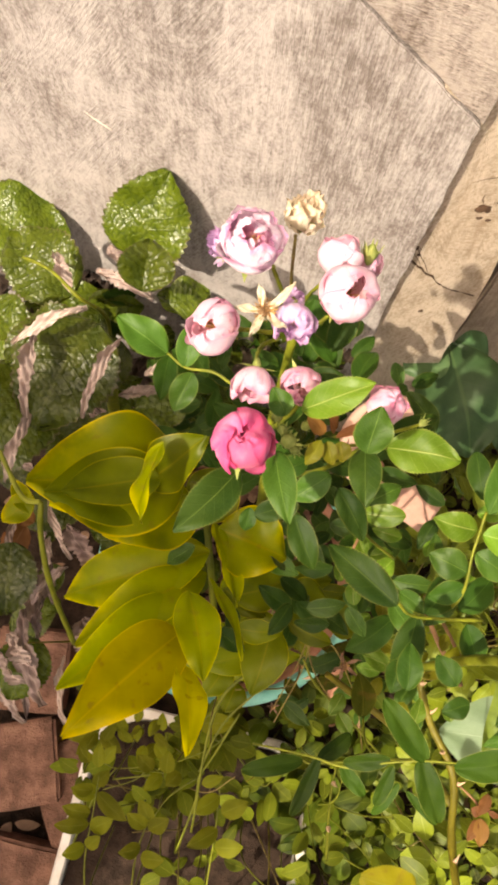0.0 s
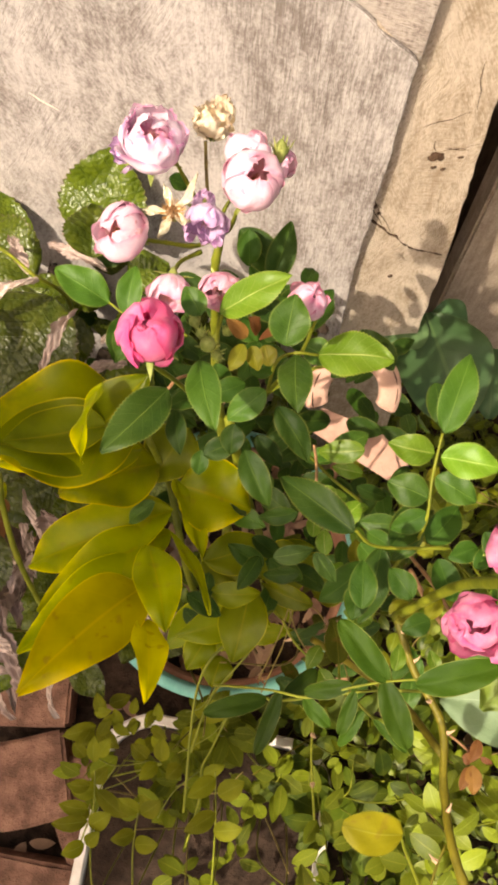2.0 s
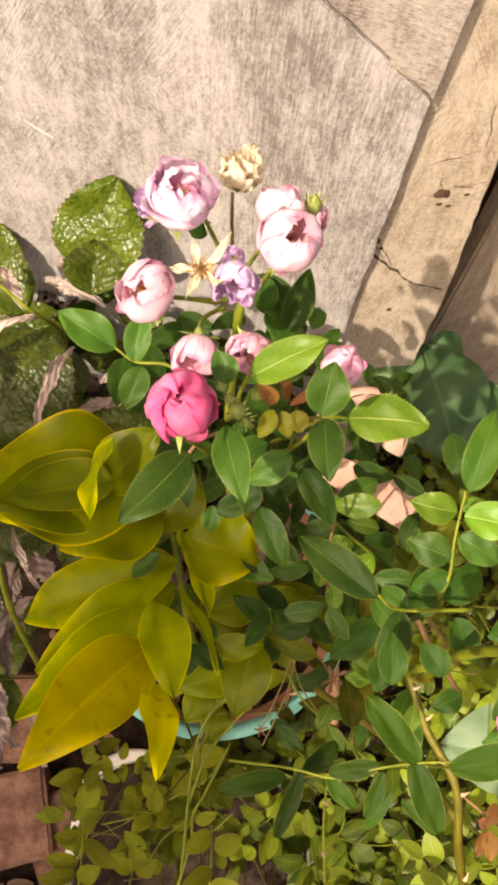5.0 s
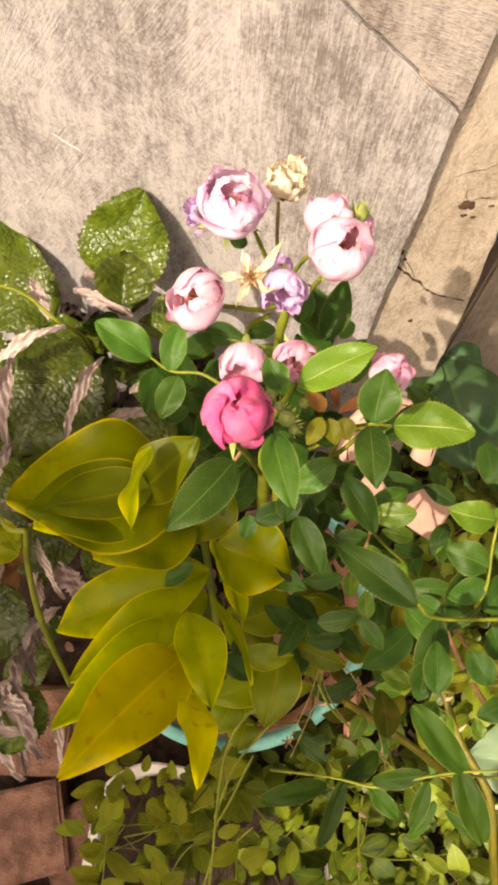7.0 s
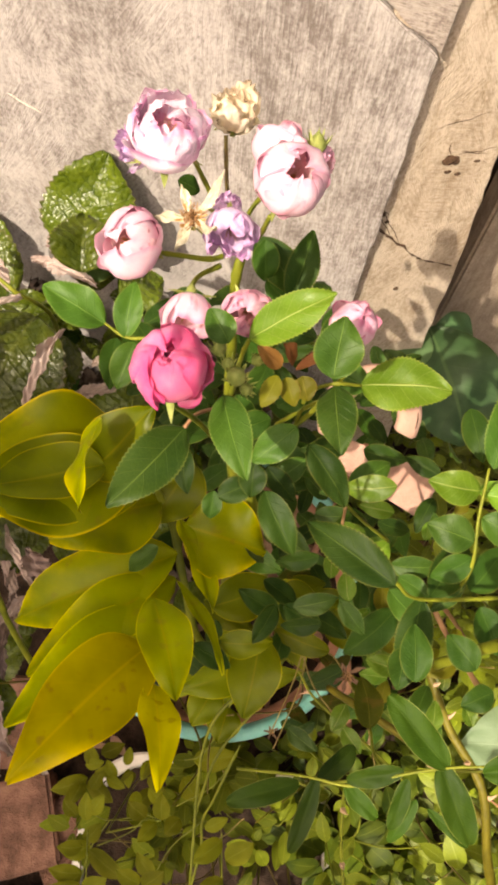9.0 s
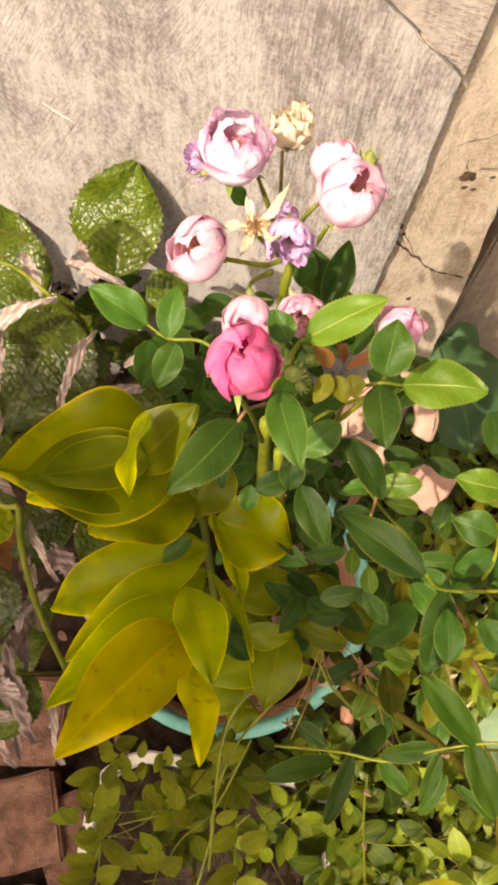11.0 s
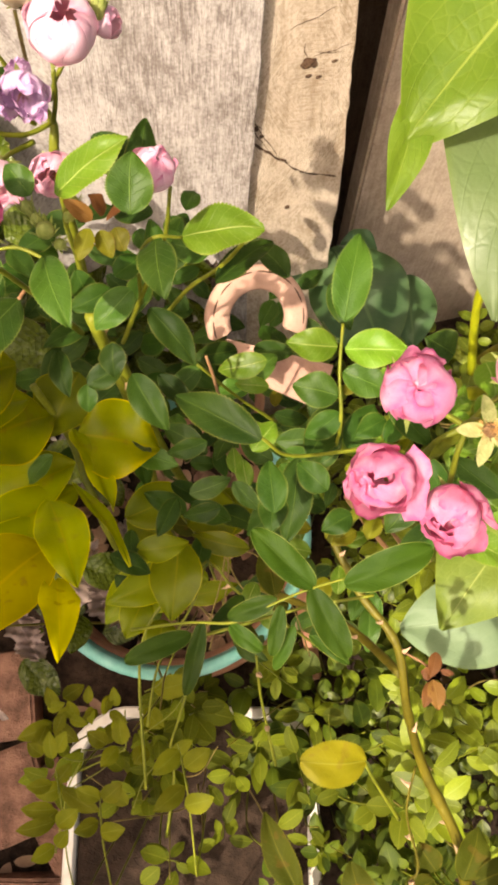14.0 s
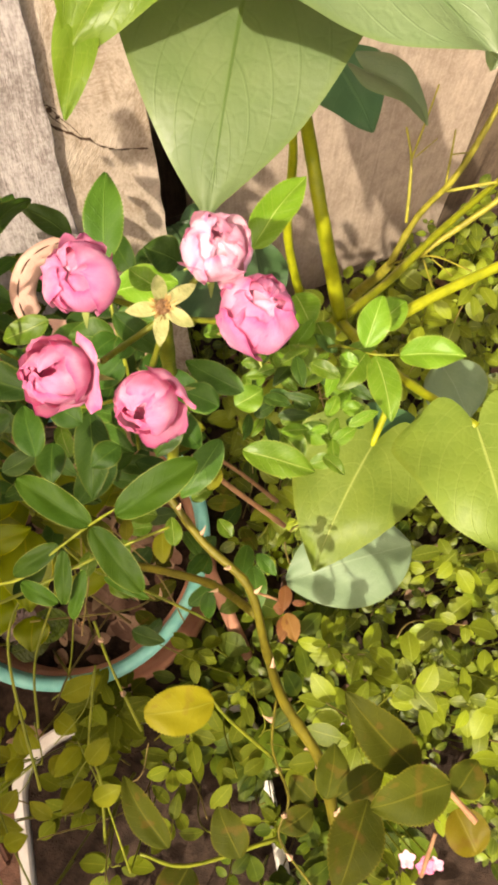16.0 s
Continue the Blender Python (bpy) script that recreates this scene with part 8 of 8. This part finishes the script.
stem(plant, STEM, [(-0.035, -0.151, 0.520), (-0.075, -0.178, 0.500), (-0.099, -0.210, 0.480)], 0.0009, 0.0007)
stem(plant, STEM, [(0.016, -0.068, 0.600), (-0.014, -0.106, 0.585), (-0.061, -0.127, 0.570)], 0.0008, 0.0006)
stem(plant, STEM, [(-0.068, -0.254, 0.460), (-0.068, -0.224, 0.250), (-0.058, -0.204, 0.030)], 0.0024, 0.0030)
leaf(plant, SPROUT, (-0.162, -0.089, 0.560), (-0.203, -0.098, 0.565), 0.021, (-0.04, -0.22, 0.98), 0.12, 0.10)
leaf(plant, SPROUT, (-0.164, -0.092, 0.560), (-0.190, -0.119, 0.565), 0.017, (-0.04, -0.22, 0.98), 0.12, 0.10)
leaf(plant, SPROUT, (-0.161, -0.092, 0.560), (-0.133, -0.117, 0.565), 0.021, (-0.04, -0.22, 0.98), 0.12, 0.10)
leaf(plant, SPROUT, (-0.145, -0.065, 0.560), (-0.117, -0.056, 0.565), 0.019, (-0.04, -0.22, 0.98), 0.12, 0.10)
leaf(plant, SPROUT, (-0.087, -0.108, 0.560), (-0.110, -0.127, 0.565), 0.019, (-0.04, -0.22, 0.98), 0.12, 0.10)
leaf(plant, SPROUT, (-0.053, -0.099, 0.560), (-0.034, -0.124, 0.565), 0.025, (-0.04, -0.22, 0.98), 0.12, 0.10)
leaf(plant, SPROUT, (-0.059, -0.141, 0.560), (-0.076, -0.156, 0.565), 0.021, (-0.04, -0.22, 0.98), 0.12, 0.10)
leaf(plant, SPROUT, (-0.161, -0.161, 0.560), (-0.192, -0.163, 0.565), 0.023, (-0.04, -0.22, 0.98), 0.12, 0.10)
leaf(plant, SPROUT, (-0.162, -0.164, 0.560), (-0.123, -0.196, 0.565), 0.023, (-0.04, -0.22, 0.98), 0.12, 0.10)
leaf(plant, SPROUT, (-0.171, -0.184, 0.560), (-0.199, -0.197, 0.565), 0.020, (-0.04, -0.22, 0.98), 0.12, 0.10)
leaf(plant, SPROUT, (-0.167, -0.155, 0.560), (-0.147, -0.138, 0.565), 0.019, (-0.04, -0.22, 0.98), 0.12, 0.10)
leaf(plant, SPROUT, (-0.092, -0.197, 0.560), (-0.108, -0.171, 0.565), 0.019, (-0.04, -0.22, 0.98), 0.12, 0.10)
leaf(plant, SPROUT, (-0.039, -0.081, 0.560), (0.013, -0.079, 0.565), 0.029, (-0.04, -0.22, 0.98), 0.12, 0.10)
leaf(plant, SPROUT, (-0.031, -0.155, 0.560), (-0.004, -0.145, 0.565), 0.016, (-0.04, -0.22, 0.98), 0.12, 0.10)
leaf(plant, SPROUT, (-0.148, -0.076, 0.585), (-0.155, -0.050, 0.590), 0.016, (0.03, -0.22, 0.97), 0.12, 0.10)
leaf(plant, SPROUT, (-0.090, -0.093, 0.585), (-0.071, -0.109, 0.590), 0.014, (-0.19, -0.20, 0.96), 0.12, 0.10)
leaf(plant, SPROUT, (-0.089, -0.104, 0.585), (-0.071, -0.125, 0.590), 0.016, (0.15, -0.23, 0.96), 0.12, 0.10)
leaf(plant, SPROUT, (-0.159, -0.074, 0.585), (-0.137, -0.072, 0.590), 0.013, (-0.28, -0.19, 0.94), 0.12, 0.10)
leaf(plant, SPROUT, (-0.080, -0.089, 0.585), (-0.080, -0.067, 0.590), 0.013, (-0.11, -0.21, 0.97), 0.12, 0.10)
leaf(plant, SPROUT, (-0.086, -0.075, 0.585), (-0.095, -0.094, 0.590), 0.014, (-0.16, -0.20, 0.97), 0.12, 0.10)
leaf(plant, SPROUT, (-0.103, -0.106, 0.585), (-0.106, -0.129, 0.590), 0.015, (-0.04, -0.22, 0.98), 0.12, 0.10)
leaf(plant, SPROUT, (-0.163, -0.091, 0.585), (-0.176, -0.111, 0.590), 0.016, (-0.06, -0.21, 0.97), 0.12, 0.10)
leaf(plant, SPROUT, (-0.153, -0.100, 0.585), (-0.138, -0.080, 0.590), 0.015, (-0.16, -0.20, 0.97), 0.12, 0.10)
leaf(plant, SPROUT, (-0.111, -0.082, 0.585), (-0.111, -0.102, 0.590), 0.012, (-0.04, -0.21, 0.98), 0.12, 0.10)
leaf(plant, SPROUT, (-0.127, -0.092, 0.585), (-0.134, -0.070, 0.590), 0.014, (-0.02, -0.22, 0.98), 0.12, 0.10)
leaf(plant, SPROUT, (-0.103, -0.088, 0.585), (-0.122, -0.095, 0.590), 0.013, (0.15, -0.23, 0.96), 0.12, 0.10)
leaf(plant, SPROUT, (-0.136, -0.089, 0.585), (-0.115, -0.101, 0.590), 0.014, (-0.30, -0.19, 0.94), 0.12, 0.10)
leaf(plant, SPROUT, (-0.125, -0.082, 0.585), (-0.148, -0.082, 0.590), 0.014, (-0.29, -0.19, 0.94), 0.12, 0.10)
leaf(plant, SPROUT, (-0.087, -0.077, 0.585), (-0.097, -0.095, 0.590), 0.013, (0.13, -0.23, 0.96), 0.12, 0.10)
leaf(plant, SPROUT, (-0.113, -0.078, 0.585), (-0.107, -0.059, 0.590), 0.012, (0.02, -0.22, 0.98), 0.12, 0.10)


# ---- undergrowth ----
def small_leaf(verts, faces, uvs, c, d, n, length, width):
    """Adds a small folded leaf to a list of points and faces."""
    k = len(verts)
    side = n.cross(d).normalized()
    for s, w in ((0, 0.08), (0.10, 0.55), (0.22, 0.84), (0.38, 0.99), (0.56, 0.97), (0.74, 0.76), (0.88, 0.45), (0.96, 0.18), (1.0, 0.03)):
        p = c + d * length * s + n * length * 0.16 * s * (1 - s) * 2
        for v in (-1, 0, 1):
            verts.append(p + side * width / 2 * w * v + n * abs(v) * width * 0.10 * w)
            uvs.append((s, (v + 1) / 2))
    for i in range(8):
        for j in range(2):
            a = k + i * 3 + j
            faces.append((a, a + 1, a + 4, a + 3))


def sprig(rnd, lv, lf, lu, sv, sf, foot, height, lean, leaf_len, pairs):
    """A thin stalk with pairs of small leaves."""
    foot = Vector(foot)
    top = foot + Vector((lean[0], lean[1], height))
    line = glide([foot, foot + (top - foot) * 0.5 + Vector((rnd.uniform(-0.02, 0.02), rnd.uniform(-0.02, 0.02), 0)), top], 4)
    k = len(sv)
    v, f = tube(line, [0.0016] * len(line), 4)
    sv.extend(v)
    sf.extend([tuple(i + k for i in face) for face in f])
    for j in range(pairs):
        t = 1 - j * 0.16
        c = foot + (top - foot) * t
        a0 = rnd.uniform(0, 6.28)
        for side in (0, 1) if j else (0, 1, 2):
            a = a0 + side * (3.14 if j else 2.1) + rnd.uniform(-0.4, 0.4)
            d = Vector((math.cos(a), math.sin(a), rnd.uniform(-0.35, 0.35))).normalized()
            n = Vector((rnd.uniform(-0.45, 0.45), rnd.uniform(-0.6, 0.2), 1)).normalized()
            n = (n - d * n.dot(d)).normalized()
            ln = leaf_len * rnd.choice((0.5, 0.7, 0.9, 1.1, 1.35)) * rnd.uniform(0.9, 1.1)
            small_leaf(lv, lf, lu, c + d * ln * 0.2, d, n, ln, ln * rnd.uniform(0.54, 0.76))


def undergrowth(name, label, material, count, seed, area, tall, leaf_len, pairs=3, density=None):
    rnd = random.Random(seed)
    lv, lf, lu, sv, sf = [], [], [], [], []
    made = 0
    while made < count:
        x, y = rnd.uniform(area[0], area[1]), rnd.uniform(area[2], area[3])
        if density and not density(x, y, rnd):
            continue
        made += 1
        h = tall[0] + (tall[1] - tall[0]) * (0.5 + 0.5 * noise.noise(Vector((x * 4, y * 4, seed)))) * rnd.uniform(0.7, 1.1)
        sprig(rnd, lv, lf, lu, sv, sf, (x, y, -0.01), h, (rnd.uniform(-0.05, 0.05), rnd.uniform(-0.05, 0.05)), leaf_len, pairs)
    ob = mesh_object(name, lv, lf, material, None, lu)
    tagged(ob, label, "ground cover", kind="stuff")
    mesh_object("stalks", sv, sf, M_STEM, ob)
    return ob


def off_pot(x, y, rnd):
    return math.hypot(x - POT[0], y - POT[1]) > 0.25


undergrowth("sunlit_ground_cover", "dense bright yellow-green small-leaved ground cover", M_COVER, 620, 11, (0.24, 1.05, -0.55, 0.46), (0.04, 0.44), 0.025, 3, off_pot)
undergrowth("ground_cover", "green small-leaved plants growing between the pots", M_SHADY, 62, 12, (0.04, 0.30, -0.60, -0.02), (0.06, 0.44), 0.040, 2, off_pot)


def one_leaf(wide):
    v, f, u = [], [], []
    small_leaf(v, f, u, Vector((0, 0, 0)), Vector((1, 0, 0)), Vector((0, 0, 1)), 1.0, wide)
    data = bpy.data.meshes.new("leaf")
    data.from_pydata([tuple(p) for p in v], [], f)
    layer = data.uv_layers.new(name="UVMap")
    layer.data.foreach_set("uv", np.array(u, dtype=np.float32)[[k for face in f for k in face]].ravel())
    data.polygons.foreach_set("use_smooth", [True] * len(f))
    return data


def leafy_sprig(rnd, meshes, foot, height, leaf_len, pairs, label, group, lean=0.08):
    """A low plant of its own: a thin arching stalk with leaflets along it."""
    plant = thing("leafy_sprig", label, "plant", group)
    foot = Vector(foot)
    top = foot + Vector((rnd.uniform(-lean, lean), rnd.uniform(-lean, lean * 0.6), height))
    bend = foot + (top - foot) * 0.6 + Vector((rnd.uniform(-0.04, 0.04), rnd.uniform(-0.04, 0.04), 0.02))
    line = glide([foot, bend, top], 8)
    v, f = tube(line, [0.0017 - 0.0009 * k / (len(line) - 1) for k in range(len(line))], 6)
    mesh_object("stalk", v, f, rnd.choice((M_STEM, M_STEM, M_STEM_DARK)), plant)
    a0 = rnd.uniform(0, 6.28)
    for j in range(pairs):
        c = line[max(0, len(line) - 1 - int(j * 1.6))]
        a0 += rnd.uniform(0.3, 1.2)
        for side in (0, 1) if j else (0, 1, 2):
            a = a0 + side * (3.14 if j else 2.1) + rnd.uniform(-0.5, 0.5)
            d = Vector((math.cos(a), math.sin(a), rnd.uniform(-0.5, 0.4))).normalized()
            ln = leaf_len * rnd.uniform(0.55, 1.25)
            ob = new("leaf", rnd.choice(meshes))
            ob.parent = plant
            ob.matrix_basis = basis(c + d * ln * rnd.uniform(0.1, 0.5), d, (rnd.uniform(-0.6, 0.6), rnd.uniform(-0.7, 0.4), 1)) @ Matrix.Scale(ln, 4)


def with_material(material):
    made = [one_leaf(w) for w in (0.50, 0.60, 0.70)]
    for data in made:
        data.materials.append(material)
    return made


# same leaf shapes twice, with sun or shade put into the colour
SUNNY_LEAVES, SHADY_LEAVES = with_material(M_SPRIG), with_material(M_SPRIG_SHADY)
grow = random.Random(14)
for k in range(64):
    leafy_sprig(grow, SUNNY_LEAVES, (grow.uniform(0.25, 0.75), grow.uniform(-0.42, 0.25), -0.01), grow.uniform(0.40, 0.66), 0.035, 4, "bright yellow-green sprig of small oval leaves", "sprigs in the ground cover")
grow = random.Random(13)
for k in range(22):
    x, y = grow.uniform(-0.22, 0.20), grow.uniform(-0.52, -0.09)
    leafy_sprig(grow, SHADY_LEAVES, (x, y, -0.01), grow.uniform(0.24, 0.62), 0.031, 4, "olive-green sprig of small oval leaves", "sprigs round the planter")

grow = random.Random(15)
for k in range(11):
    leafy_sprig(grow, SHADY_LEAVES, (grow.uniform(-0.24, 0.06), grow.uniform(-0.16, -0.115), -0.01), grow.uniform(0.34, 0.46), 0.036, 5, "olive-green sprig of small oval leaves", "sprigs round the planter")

# long thin bare stems of dead weeds leaning over the pot and the planter
weeds = thing("dry_weeds", "tangle of thin dry olive-brown weed stems", "weeds")
tangle = random.Random(53)
for k in range(46):
    x, y = tangle.uniform(-0.16, 0.20), tangle.uniform(-0.26, 0.06)
    low_end = Vector((x, y, 0.29 if math.hypot(x - POT[0], y - POT[1]) < 0.17 else -0.01))
    if 0.165 < math.hypot(x - POT[0], y - POT[1]) < 0.29:
        continue
    high_end = low_end + Vector((tangle.uniform(-0.16, 0.16), tangle.uniform(-0.16, 0.10), tangle.uniform(0.30, 0.62)))
    middle = low_end.lerp(high_end, 0.55) + Vector((tangle.uniform(-0.04, 0.04), tangle.uniform(-0.04, 0.04), 0.03))
    stem(weeds, tangle.choice((STEM, STEM_DARK, STEM_DARK, CANE)), [tuple(low_end), tuple(middle), tuple(high_end)], tangle.uniform(0.0012, 0.0020), 0.0007)


def blossom(kind, place, radius):
    """A small fallen-open flower on a thin stalk."""
    plant = thing("blossom", "small open garden flower on a thin stalk", "flower", "small flowers in the ground cover")
    place = Vector(place)
    v, f = tube([place, Vector((place.x + 0.01, place.y, place.z * 0.5)), Vector((place.x + 0.015, place.y + 0.02, 0.0))], (0.0012, 0.0014, 0.0016), 6)
    mesh_object("stalk", v, f, M_STEM, plant)
    rnd = random.Random(int(place.x * 1e4))
    for k in range(5):
        a = k * 1.2566 + rnd.uniform(-0.3, 0.3)
        ob = leaf(plant, "PETAL", place, place + Vector((math.cos(a), math.sin(a), rnd.uniform(0.0, 0.5))) * radius, radius * 0.9, (0, 0, 1), 0.2, 0.1)
        ob.name = "petal"
        ob.data.materials[0] = kind


blossom(PINK, (0.263, -0.412, 0.560), 0.0105)
blossom(EDGED, (0.275, -0.415, 0.560), 0.0087)
blossom(PALE, (0.240, -0.244, 0.560), 0.0084)
blossom(ROSY, (0.248, -0.397, 0.560), 0.0104)

litter_v, litter_f, litter_u, lit = [], [], [], random.Random(21)
for k in range(420):
    a, q = lit.uniform(0, 6.28), math.sqrt(lit.random()) * 0.17
    c = Vector((POT[0] + q * math.cos(a), POT[1] + q * math.sin(a), 0.300)) if k < 220 else Vector((lit.uniform(-0.5, 1.0), lit.uniform(-0.5, 0.46), 0.012))
    if k >= 220 and math.hypot(c.x - POT[0], c.y - POT[1]) < 0.28:
        continue
    d = Vector((lit.uniform(-1, 1), lit.uniform(-1, 1), lit.uniform(-0.2, 0.3))).normalized()
    n = Vector((lit.uniform(-0.4, 0.4), lit.uniform(-0.4, 0.4), 1)).normalized()
    n = (n - d * n.dot(d)).normalized()
    small_leaf(litter_v, litter_f, litter_u, c, d, n, lit.uniform(0.02, 0.05), lit.uniform(0.010, 0.024))
tagged(mesh_object("leaf_litter", litter_v, litter_f, M_LITTER, None, litter_u), "dry brown leaf litter on the soil", "leaf litter", kind="stuff")
